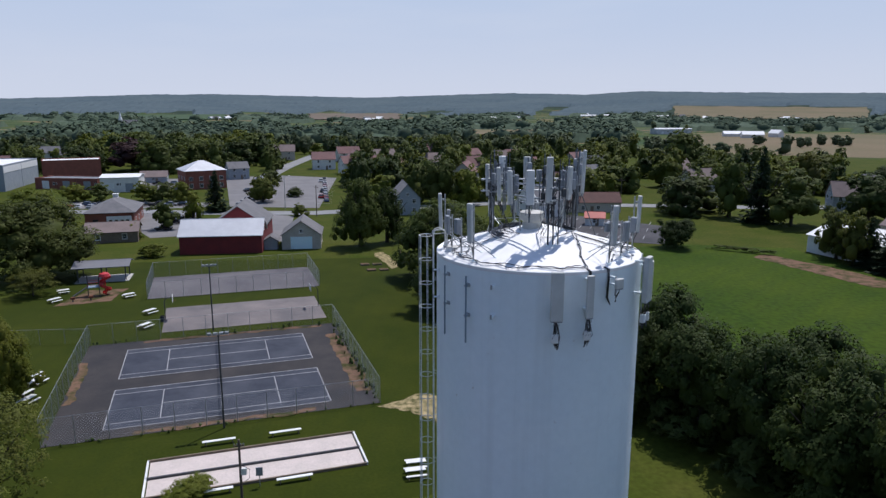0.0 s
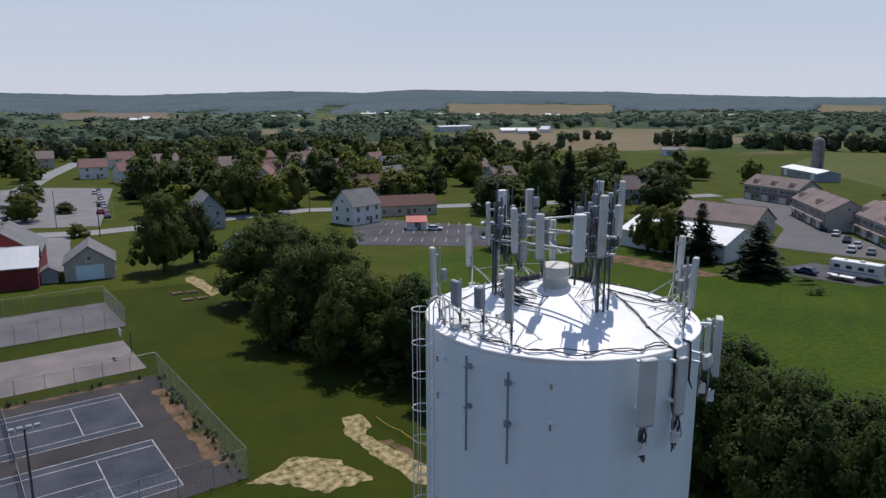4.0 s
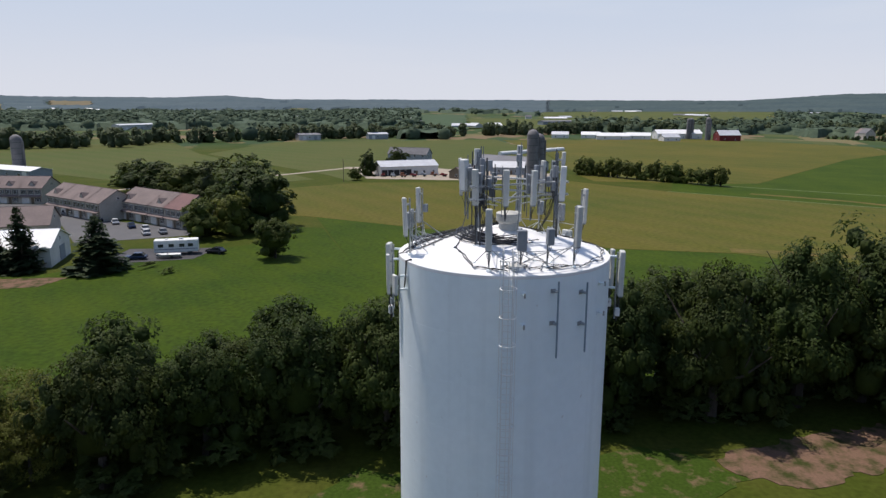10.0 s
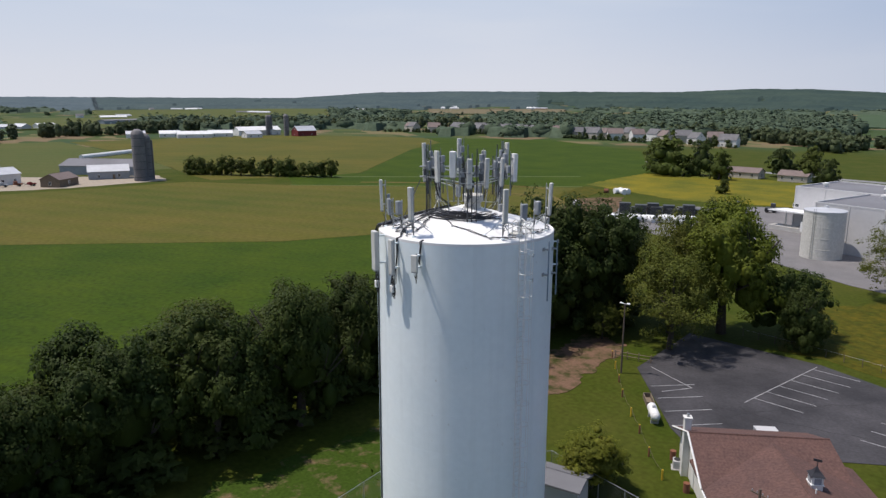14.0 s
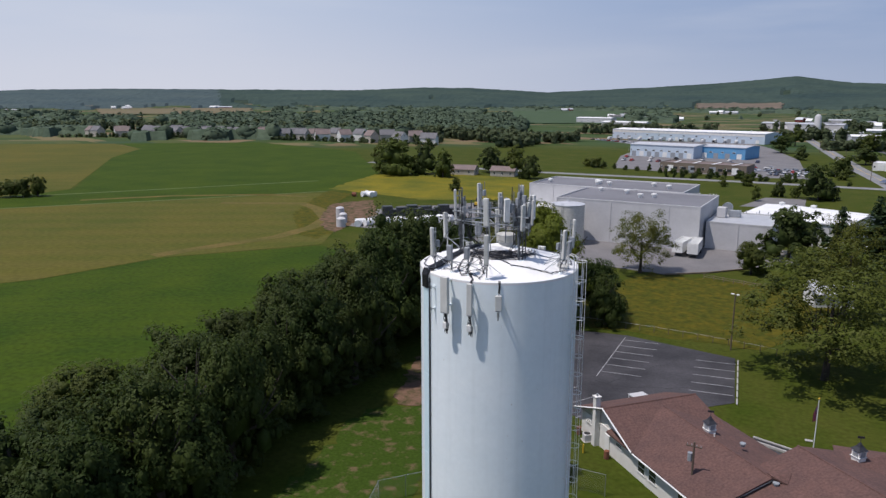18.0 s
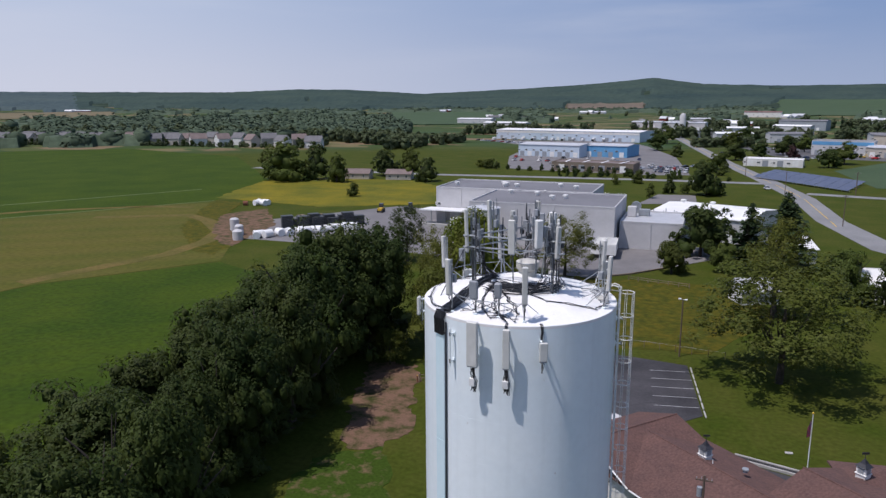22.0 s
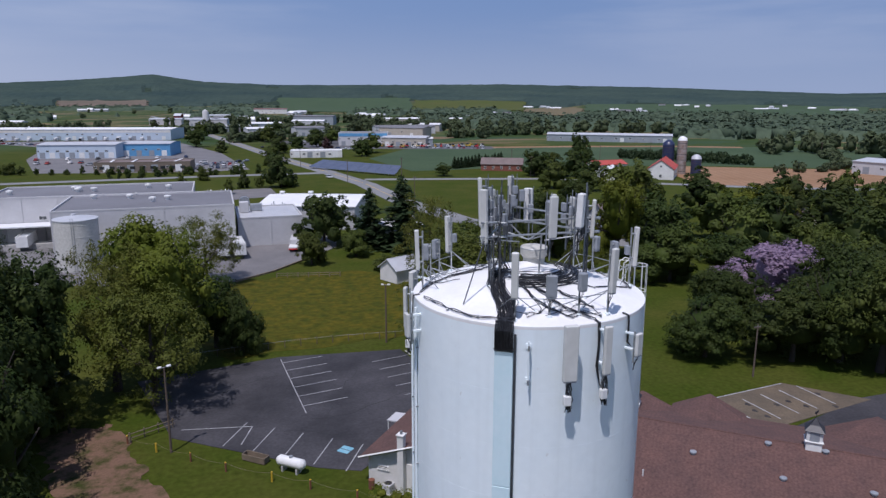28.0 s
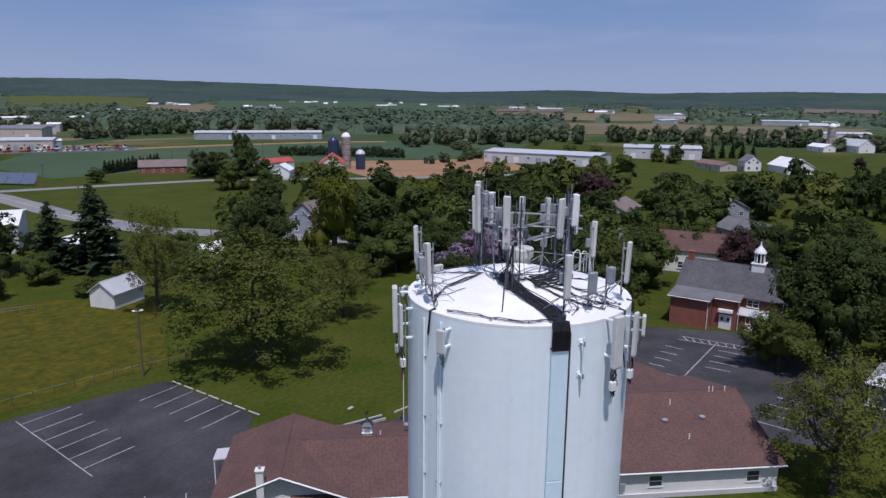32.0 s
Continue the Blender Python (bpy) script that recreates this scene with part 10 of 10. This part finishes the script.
for sx in (-0.8, 0.8):
    part("cradle", Mb().box(sx, 0, -0.05, 0.2, 0.8, 0.6, 0, 0.02), CONCRETE, pt)
tg = thing("wooden_trough", "weathered wooden trough at the car park edge", "trough", 12.2, -34.6, 0, 139)
part("box", Mb().box(0, -0.4, 0.1, 2.6, 0.08, 0.6).box(0, 0.4, 0.1, 2.6, 0.08, 0.6).box(-1.3, 0, 0.1, 0.08, 0.72, 0.6).box(1.3, 0, 0.1, 0.08, 0.72, 0.6).box(0, 0, 0.12, 2.5, 0.7, 0.06), WOOD, tg)
BOLL = ((24.4, -42.0), (21.5, -39.4), (18.2, -36.4), (15.0, -33.4), (11.0, -30.3), (7.8, -27.9), (4.1, -24.9), (0.6, -22.5))
for k, (x, y) in enumerate(BOLL):
    b = thing("bollard", "short rusty yellow bollard in the grass", "bollard", x, y, 0, 0, "bollards")
    part("tube", Mb().cyl((0, 0, -0.1), (0, 0, 0.95), 0.09, seg=10), YELLOW if k % 3 == 1 else RUST, b)
    part("cap", Mb().lathe([(0.09, 0.95), (0.06, 1.02), (0, 1.04)], 10), YELLOW, b)
rp = thing("barrier_rope", "sagging tan rope strung between the bollards", "rope")
for (x0, y0), (x1, y1) in zip(BOLL, BOLL[1:]):
    part("rope", Mb().tube([(x0 + (x1 - x0) * k / 6, y0 + (y1 - y0) * k / 6, 0.9 - 0.28 * (1 - (k / 3 - 1) ** 2)) for k in range(7)], 0.012, 4), WOOD, rp)
ac = thing("air_conditioner", "grey air conditioning unit on a pad", "air conditioner", 1.2, -25.4, 0, 40)
part("casing", Mb().box(0, 0, 0.06, 0.85, 0.85, 0.8, 0, 0.05), PALEWALL, ac)
part("fan_grille", Mb().lathe([(0.36, 0.865), (0.34, 0.89), (0, 0.89)], 16), DARK, ac)
part("pad", Mb().box(0, 0, -0.02, 1.1, 1.1, 0.08), CONCRETE, ac)
for x, y in ((2.5, -26.4), (-1.9, -22.6)):
    b = thing("rusty_barrel", "rusty red steel barrel by the wall", "barrel", x, y, 0, 0, "barrels")
    part("drum", Mb().lathe([(0.28, 0), (0.29, 0.3), (0.28, 0.6), (0.29, 0.88), (0.25, 0.88), (0, 0.86)], 16), RUST, b)
for k in range(7):
    b = thing("wheel_stop", "pale concrete wheel stop at the bay end", "wheel stop", -9.6 - 0.32 * k, -58.5 + 2.35 * k, 0.05, 98, "wheel stops")
    part("bar", Mb().box(0, 0, 0, 1.8, 0.18, 0.14, 0, 0.03), CONCRETE, b)
fb = thing("flower_bed", "long narrow bed of dark soil inside pale kerbs", "flower bed", -17.6, -33.9, 0, 165.5)
for y in (-0.45, 0.45):
    part("kerb", Mb().box(0 if y > 0 else -0.4, y, 0, 6.6 if y > 0 else 7.4, 0.16, 0.32, 0, 0.03), CONCRETE, fb)
part("soil", Mb().box(0, 0, 0, 6.4, 0.7, 0.18), DARK, fb)
fk = thing("lawn_kerb", "pale concrete kerb between the drive and the lawn", "kerb")
kp = [(-22.5, -33.2), (-25.4, -33.2), (-27.6, -32.5), (-31.0, -30.3), (-33.9, -27.5), (-36.0, -24.8)]
for a, b in zip(kp, kp[1:]):
    part("kerb_stone", Mb().box((a[0] + b[0]) / 2, (a[1] + b[1]) / 2, 0, math.hypot(b[0] - a[0], b[1] - a[1]) + 0.05, 0.18, 0.18, math.degrees(math.atan2(b[1] - a[1], b[0] - a[0])), 0.02), CONCRETE, fk)
solid("lawn_stone", Mb().box(-19.9, -37.7, 0, 0.8, 0.4, 0.12, 10, 0.04), CONCRETE, "small flat pale stone on the lawn", "stone")

# open pavilion beside the school car park
pv = thing("pavilion", "square open pavilion with a pale metal pyramid roof", "pavilion", -66, 9, 0, 0)
part("slab", Mb().box(0, 0, 0, 8.0, 8.0, 0.12, 0, 0.02), CONCRETE, pv)
for sx in (-3.7, 0, 3.7):
    for sy in (-3.7, 0, 3.7):
        if sx or sy:
            part("post", Mb().box(sx, sy, 0.1, 0.16, 0.16, 2.7, 0, 0.02), TRIM, pv)
for k in range(4):
    c_, s_ = math.cos(radians(90 * k)), math.sin(radians(90 * k))
    part("roof", Mb().slab([(x * c_ - y * s_, x * s_ + y * c_, z) for x, y, z in ((-4.3, -4.3, 2.85), (4.3, -4.3, 2.85), (0, 0, 5.9))], 0.1), METALROOF, pv)
part("finial", Mb().cyl((0, 0, 5.8), (0, 0, 6.25), 0.09, 0.03, 8), METALROOF, pv)
# yellow tape round the trench
tp = thing("caution_tape", "yellow caution tape on short stakes beside the trench", "tape")
tps = [(7.5, 43.9), (8.6, 39.8), (9.9, 35.2), (11.1, 30.6), (9.2, 29.0)]
for x, y in tps:
    part("stake", Mb().box(x, y, -0.1, 0.05, 0.05, 0.75), WOOD, tp)
for (x0, y0), (x1, y1) in zip(tps, tps[1:]):
    part("tape", Mb().tube([(x0 + (x1 - x0) * k / 5, y0 + (y1 - y0) * k / 5, 0.6 - 0.2 * (1 - (k / 2.5 - 1) ** 2)) for k in range(6)], 0.03, 4), YELLOW, tp)

# huts at the tower foot
for x, y, rz, L, W, h, roof in ((3.0, -12.2, 25, 4.0, 2.8, 2.4, GREYROOF), (9.0, 3.6, 70, 2.4, 1.3, 1.9, ROOFW)):
    house("equipment_hut", "small equipment hut with ribbed metal roof at the tower foot", x, y, rz, L, W, h, 0.4, PALEWALL, roof, 0, 0, 0, "hut", "equipment huts")


# tar cracks on the car parks
def crack(name, x, y, ang, n, label, z=0.058):
    """A wandering dark tar line made of short strips."""
    mb = Mb()
    r = random.Random(int(x * 7 + y))
    a = radians(ang)
    p = Vector((x, y))
    for k in range(n):
        a += r.uniform(-0.5, 0.5)
        a += (radians(ang) - a) * 0.3
        q = p + Vector((math.cos(a), math.sin(a))) * r.uniform(0.5, 1.1)
        d = (q - p).normalized() * 0.04
        w = Vector((-d.y, d.x)) * r.uniform(0.4, 1.3)
        mb.slab([(p.x + w.x, p.y + w.y, z), (p.x - w.x, p.y - w.y, z), (q.x + d.x - w.x, q.y + d.y - w.y, z), (q.x + d.x + w.x, q.y + d.y + w.y, z)], 0.02)
        p = q
    return solid(name, mb, DARK, label, "crack", kind="structure")


for k, (x, y, a, n) in enumerate(((-2, -57, 80, 14), (-6, -46, 20, 16), (3, -48, 100, 14), (12, -44, 250, 18), (16, -52, 200, 14), (-50, -22, 140, 30), (-46, -10, 200, 26), (-62, -22, 60, 18), (-58, -8, 120, 12), (9, -40, 160, 10))):
    crack("tar_crack_%d" % (k + 1), x, y, a, n, "dark wandering crack in the asphalt")

# vehicles
def car(x, y, rz, paint, kind="car"):
    names = {0: "white", 1: "black", 2: "silver", 3: "dark blue", 4: "dark red"}
    c = thing("pickup_truck" if kind == "pickup" else "car", f"parked {names[paint]} {'pickup truck' if kind == 'pickup' else 'car'} on the pavement", kind, x, y, 0.06, rz, "parked vehicles")
    P = PAINTS[paint]
    part("body", Mb().box(0, 0, 0.3, 4.5, 1.8, 0.55, 0, 0.14), P, c)
    if kind == "pickup":
        part("cabin", Mb().box(0.3, 0, 0.8, 1.9, 1.66, 0.75, 0, 0.2), P, c)
        part("glazing", Mb().box(0.3, 0, 0.95, 1.96, 1.60, 0.42, 0, 0.12), GLASS, c)
    else:
        cab = Mb()
        cab.add([(-1.9, -0.8, 0.84), (1.1, -0.8, 0.84), (1.1, 0.8, 0.84), (-1.9, 0.8, 0.84), (-1.3, -0.66, 1.42), (0.35, -0.66, 1.42), (0.35, 0.66, 1.42), (-1.3, 0.66, 1.42)],
                [(4, 5, 6, 7), (0, 1, 5, 4), (1, 2, 6, 5), (2, 3, 7, 6), (3, 0, 4, 7)])
        part("glazing", cab, GLASS, c)
        part("roof", Mb().box(-0.47, 0, 1.40, 1.7, 1.34, 0.06, 0, 0.02), P, c)
    for sx in (-1.4, 1.4):
        for sy in (-0.8, 0.8):
            part("wheel", WHEEL, TYRE, c, m=pose(sx, sy, 0.31))
    return c


WHEEL = Mb().cyl((0, -0.12, 0), (0, 0.12, 0), 0.33, seg=12).mesh("wheel")
WHEEL.materials.append(TYRE)
for x, y, rz, p, k in ((-60.1, 158.6, 0, 1, "pickup"), (-59.5, 168.8, 5, 1, "pickup"), (-63.5, 182.9, 0, 3, "car"), (2.5, 144.4, 40, 0, "car"), (62.5, 148, -20, 0, "car"), (-82, 209, 0, 2, "car"), (-78, 208.6, 0, 1, "car"), (-74, 208.4, 0, 1, "pickup"), (-69.6, 208, 0, 2, "car"), (-65.2, 207.6, 0, 1, "car"), (-92, 210, 0, 1, "car"), (-97, 211, 0, 3, "car"), (-61.2, 177.7, 0, 1, "pickup"), (-91, 276, 0, 1, "pickup"), (-84, 277, 0, 2, "car"), (-49, 245, 20, 1, "car"), (-50, 292, 0, 0, "car"),
                     (109.2, 69.8, 100, 3, "car"), (115.7, 54.8, 75, 1, "car"), (139.6, 76.3, 30, 2, "car"), (144, 82.7, 30, 0, "car"), (147.9, 88.1, 30, 3, "car"), (153.7, 95.2, 30, 0, "car"), (157.9, 101.7, 30, 1, "car"), (138, 80, 30, 0, "car"), (170, 118, 30, 2, "car"), (175, 124, 30, 1, "car"),
                     (-42, 262, 80, 0, "car"), (-42, 256, 80, 2, "car"), (-20, 240, 80, 1, "car"), (-20, 222, 80, 4, "car"), (-44, 236, 80, 1, "car"), (-22, 278, 80, 0, "car"), (-33.2, -278, 100, 0, "car"), (-14, -430, 100, 2, "car"), (-18, -480, -80, 1, "car"),
                     (60, -372, 0, 0, "car"), (68, -372, 0, 1, "car"), (76, -372, 0, 2, "car"), (20, -372, 0, 0, "car"), (28, -372, 0, 4, "car"), (-60, -440, 70, 0, "car"), (-66, -438, 70, 1, "car"), (-130, -462, 70, 0, "car"), (-138, -458, 70, 0, "car"), (-146, -456, 70, 3, "car"), (-84, 190, 60, 1, "car"), (-90, 196, 60, 0, "car")):
    car(x, y, rz, p, k)
for k in range(34):  # staff cars round the business park halls
    x, y = (16 - 3.1 * (k % 6) if k < 12 else 30 + 5.2 * (k - 12), (-338, -352)[k // 6] if k < 12 else -384 - 0.5 * (k % 5) - (24 if k % 3 == 0 else 0))
    if k < 12 or x < 112:
        car(x, y, 84 + rng.uniform(-4, 4), rng.choice((0, 0, 1, 2, 2, 3, 4)), rng.choice(("car", "car", "pickup")))
for k in range(15):
    x, y = 180 - 9.2 * k, -602 - 1.3 * (k % 3)
    v = thing("delivery_van", "white box van parked before the long works hall", "van", x, y, 0.06, 77, "delivery vans")
    part("box", Mb().box(-0.6, 0, 0.5, 4.6, 2.1, 2.3, 0, 0.06), TRIM, v)
    part("cab", Mb().box(2.4, 0, 0.5, 1.5, 1.9, 1.6, 0, 0.15), PAINTS[k % 3], v)
    for sx in (-1.8, 2.2):
        for sy in (-0.9, 0.9):
            part("wheel", WHEEL, TYRE, v, m=pose(sx, sy, 0.33))
for k in range(18):
    x, y = -100 - 4.1 * k + rng.uniform(-1, 1), -462 + 0.9 * k + rng.uniform(-5, 5)
    v = thing("farm_machine", ("yellow", "orange", "white")[k % 3] + " machine parked in the dealer's yard", "machine", x, y, 0, rng.uniform(0, 180), "parked machines")
    P = (YELLOW, PLAYRED, TRIM)[k % 3]
    part("chassis", Mb().box(0, 0, 0.6, 3.8, 1.5, 0.8, 0, 0.1), P, v)
    part("cab", Mb().box(-0.6, 0, 1.4, 1.4, 1.3, 1.3, 0, 0.1), GLASS, v)
    part("boom", Mb().tube([(0.8, 0, 1.4), (2.2, 0, 2.6), (3.2, 0, 0.9)], 0.16, 6), P, v)
    for sx in (-1.2, 1.3):
        for sy in (-0.8, 0.8):
            part("wheel", WHEEL, TYRE, v, m=pose(sx, sy, 0.45) @ Matrix.Diagonal((1.4, 1.4, 1.4, 1)))
rv = thing("motor_home", "white motor home parked on the asphalt pad", "motor home", 115.2, 63.3, 0.06, 105)
part("body", Mb().box(0, 0, 0.55, 9.2, 2.5, 2.75, 0, 0.12), TRIM, rv)
for x in (-3, -1.2, 1.0, 3.2):
    for sy in (-1, 1):
        part("window", Mb().box(x, sy * 1.25, 1.75, 1.1, 0.04, 0.7), GLASS, rv)
part("windscreen", Mb().box(4.6, 0, 1.6, 0.05, 2.1, 1.0), GLASS, rv)
part("stripe", Mb().box(0, -1.26, 1.2, 9, 0.02, 0.2).box(0, 1.26, 1.2, 9, 0.02, 0.2), GREYBOX, rv)
for sx in (-2.8, 3):
    for sy in (-1.05, 1.05):
        part("wheel", WHEEL, TYRE, rv, m=pose(sx, sy, 0.42) @ Matrix.Diagonal((1.3, 1.3, 1.3, 1)))
part("roof_unit", Mb().box(-1, 0, 3.3, 0.9, 0.8, 0.3, 0, 0.05).box(2, 0, 3.3, 0.6, 0.6, 0.2, 0, 0.05), PALEWALL, rv)
bt = thing("boat", "small white boat on a trailer", "boat", 110.6, 63.3, 0.06, 105)
hull = Mb()
hull.add([(-2.4, -0.9, 0.9), (1.2, -0.9, 0.95), (2.6, 0, 1.1), (1.2, 0.9, 0.95), (-2.4, 0.9, 0.9), (-2.4, -0.5, 0.4), (1.2, -0.4, 0.4), (2.0, 0, 0.5), (1.2, 0.4, 0.4), (-2.4, 0.5, 0.4)],
         [(0, 1, 2, 3, 4), (9, 8, 7, 6, 5), (0, 5, 6, 1), (1, 6, 7, 2), (2, 7, 8, 3), (3, 8, 9, 4), (4, 9, 5, 0)])
part("hull", hull, TRIM, bt)
part("windscreen", Mb().box(0.3, 0, 0.95, 0.08, 1.2, 0.4), GLASS, bt)
part("trailer", Mb().box(0, 0, 0.25, 5.2, 0.9, 0.14), DARKSTEEL, bt)
for sy in (-0.8, 0.8):
    part("wheel", WHEEL, TYRE, bt, m=pose(-0.6, sy, 0.33))

# solar field, works yard
for r in range(4):
    for k in range(9):
        x, y = -33 - 3.6 * k - 3.0 * r, -322 + 5.2 * k - 9.0 * r
        s = thing("solar_table", "tilted table of blue black solar panels", "solar panels", x, y, 0, 124.7, "solar tables")
        part("panel_sheet", Mb().slab([(-3.05, -1.3, 0.8), (3.05, -1.3, 0.8), (3.05, 1.3, 1.9), (-3.05, 1.3, 1.9)], 0.08), SOLAR, s)
        for sx in (-2, 2):
            part("post", Mb().box(sx, 0.5, -0.1, 0.12, 0.12, 1.5), GALV, s)
for k in range(26):
    f = k / 25
    x, y = 108 - 24 * f + 1.6 * (k % 2), -116 - 25 * f + rng.uniform(-1.2, 1.2)
    if k < 4:
        x, y = 138.9 + 2.6 * (k % 2), -172.4 - 1.8 * (k // 2)
    b = thing("wrapped_bale", "white plastic wrapped round bale", "bale", x, y, 0, rng.uniform(0, 180), "wrapped bales")
    part("roll", Mb().cyl((-1.3, 0, 1.0), (1.3, 0, 1.0), 1.05, seg=14), WHITEROOF, b, smooth=True)
for k in range(10):
    b = thing("pallet_stack", "stack of dark plastic pallets in the works yard", "pallet stack", 102 - 3.4 * (k % 5) + 2 * (k // 5), -137 - 2.9 * (k % 5) + 3 * (k // 5), 0, 42, "pallet stacks")
    for j in range(7 + (k * 3) % 4):
        part("pallet", Mb().box(0, 0, 0.06 + 0.42 * j, 3.3, 2.6, 0.30, 0, 0.03), DARKSTEEL, b)
for k in range(9):
    b = thing("timber_crate", "brown timber crate in the works yard", "crate", 97 + 3.1 * (k % 5) - 6 * (k // 5), -148 - 2.2 * (k % 3) + 3.4 * (k // 5), 0.07, 13 * k, "timber crates")
    part("side", Mb().box(0, 0, 0, 2.2, 1.6, 1.1 + 0.3 * (k % 3), 0, 0.04), (RUST, WOOD, GREYBOX)[k % 3], b)
    part("lid", Mb().box(0, 0, 1.1 + 0.3 * (k % 3), 2.3, 1.7, 0.08), WOOD, b)
for x, y, h, r in ((118, -128, 3.2, 1.3), (112, -122, 2.6, 1.2), (108, -116, 2.4, 1.4)):
    b = thing("pale_drum", "pale grey process drum in the works yard", "drum", x, y, 0, 0, "process drums")
    part("barrel", Mb().lathe([(r, -0.05), (r, h), (r * 0.6, h + 0.4), (0, h + 0.5)], 20), PALEWALL, b, smooth=True)
for x, y, rz in ((84, -177, 30), (92, -172, 100)):
    b = thing("loader", "dark yard tractor beside the warehouse", "tractor", x, y, 0.07, rz, "yard tractors")
    part("body", Mb().box(0, 0, 0.6, 3.4, 1.5, 1.0, 0, 0.1), YELLOW if x > 90 else DARKSTEEL, b)
    part("cab", Mb().box(-0.6, 0, 1.6, 1.4, 1.4, 1.3, 0, 0.1), GLASS, b)
    for sx in (-1, 1.1):
        for sy in (-0.8, 0.8):
            part("wheel", WHEEL, TYRE, b, m=pose(sx, sy, 0.62) @ Matrix.Diagonal((1.9, 1.6, 1.9, 1)))
hb2 = thing("straw_bale", "brown round straw bale at the field edge", "bale", 145.2, -170.5, 0, 30)
part("roll", Mb().cyl((-0.8, 0, 0.8), (0.8, 0, 0.8), 0.85, seg=14), RUST, hb2, smooth=True)
grove("roadside_shrubs", [(60 - 130 * k / 39 + rng.uniform(-3, 3), -300 - 8 * math.sin(k / 8) + rng.uniform(-4, 4), rng.uniform(2.5, 5), rng.uniform(2.5, 4)) for k in range(24)], LEAF, "small shrubs along the works road")
grove("conifer_row", [(-214 - 42 * k / 39, -334 + 60 * k / 39, rng.uniform(5, 7), rng.uniform(3.5, 5)) for k in range(40)], NEEDLE, "close row of dark conifers between fields")
grove("estate_hedge", [(*estate(k / 44.5), rng.uniform(3.5, 6), rng.uniform(5, 8)) for k in range(45)], LEAF, "hedge of small trees before the estate houses")
# weeds round the courts
wd = []
for k in range(110):
    side = rng.choice((0, 0, 1, 2))
    u, v = (29 + rng.uniform(-0.9, 0.5), rng.uniform(-1, 28)) if side == 0 else ((rng.uniform(-5, 29), 29.3 + rng.uniform(-0.5, 0.6)) if side == 1 else (rng.uniform(-5, 29), -2.2 + rng.uniform(-0.4, 0.3)))
    p = park(u, v)
    s = rng.uniform(0.2, 0.75) if side < 2 else rng.uniform(0.12, 0.35)
    wd.append((p.x, p.y, s * 1.2, s))
grove("court_weeds", wd, WEEDS, "weeds along the tennis court fence", TINY, "weeds")

# far parked cars beside the works and offices
SALOON = []
for p_ in PAINTS:
    side = [(-2.2, 0.3), (2.2, 0.3), (2.25, 0.72), (1.15, 0.9), (0.45, 1.4), (-1.3, 1.42), (-1.95, 0.92), (-2.25, 0.85)]
    n_ = len(side)
    vs = [(x, sy * (0.86 if z < 1 else 0.7), z) for sy in (-1, 1) for x, z in side]
    fs = [tuple(range(n_)), tuple(range(2 * n_ - 1, n_ - 1, -1))] + [(i, i + n_, (i + 1) % n_ + n_, (i + 1) % n_) for i in range(n_)]
    me = Mb().add(vs, fs).mesh("car")
    me.materials.append(p_)
    me.materials.append(GLASS)
    for q in (5, 7):
        me.polygons[q].material_index = 1
    SALOON.append(me)
TONES = ("white", "black", "silver", "dark blue", "dark red")
for (x0, y0), (x1, y1), n_, rz in (((193, -594), (137, -554), 13, 60), ((28, -350), (-2, -374), 8, 50), ((-46, -548), (-88, -542), 9, 85), ((-58, -466), (-80, -446), 6, 40), ((-112, -455), (-166, -432), 14, 65), ((16, -356), (40, -362), 6, 80), ((-47, 206), (-43, 262), 9, 90), ((-18, 212), (-21, 286), 10, 90), ((-102, 207), (-90, 206), 4, 85)):
    for k in range(n_):
        f = (k + rng.uniform(-0.2, 0.2)) / max(n_ - 1, 1)
        i = rng.choice((0, 0, 1, 2, 2, 3, 4))
        c = new("car", SALOON[i])
        spot = "beside the works" if y0 < 0 else "in the town car park"
        c.matrix_world = pose(x0 + (x1 - x0) * f, y0 + (y1 - y0) * f, -0.2, 0, 0, rz + rng.uniform(-6, 6))
        tagged(c, f"far {TONES[i]} car parked {spot}", "car", "far parked cars")
for x, y, h, w in ((-27, -548, 14, 15), (-37, -580, 15, 16), (-61, -526, 12, 12), (-72, -512, 12, 12), (-82, -415, 13, 15), (24, -589, 15, 16), (-16, -352, 11, 11)):
    tree(x, y, h, w, rng.choice(("dark", "mid")), "small", 0.06)
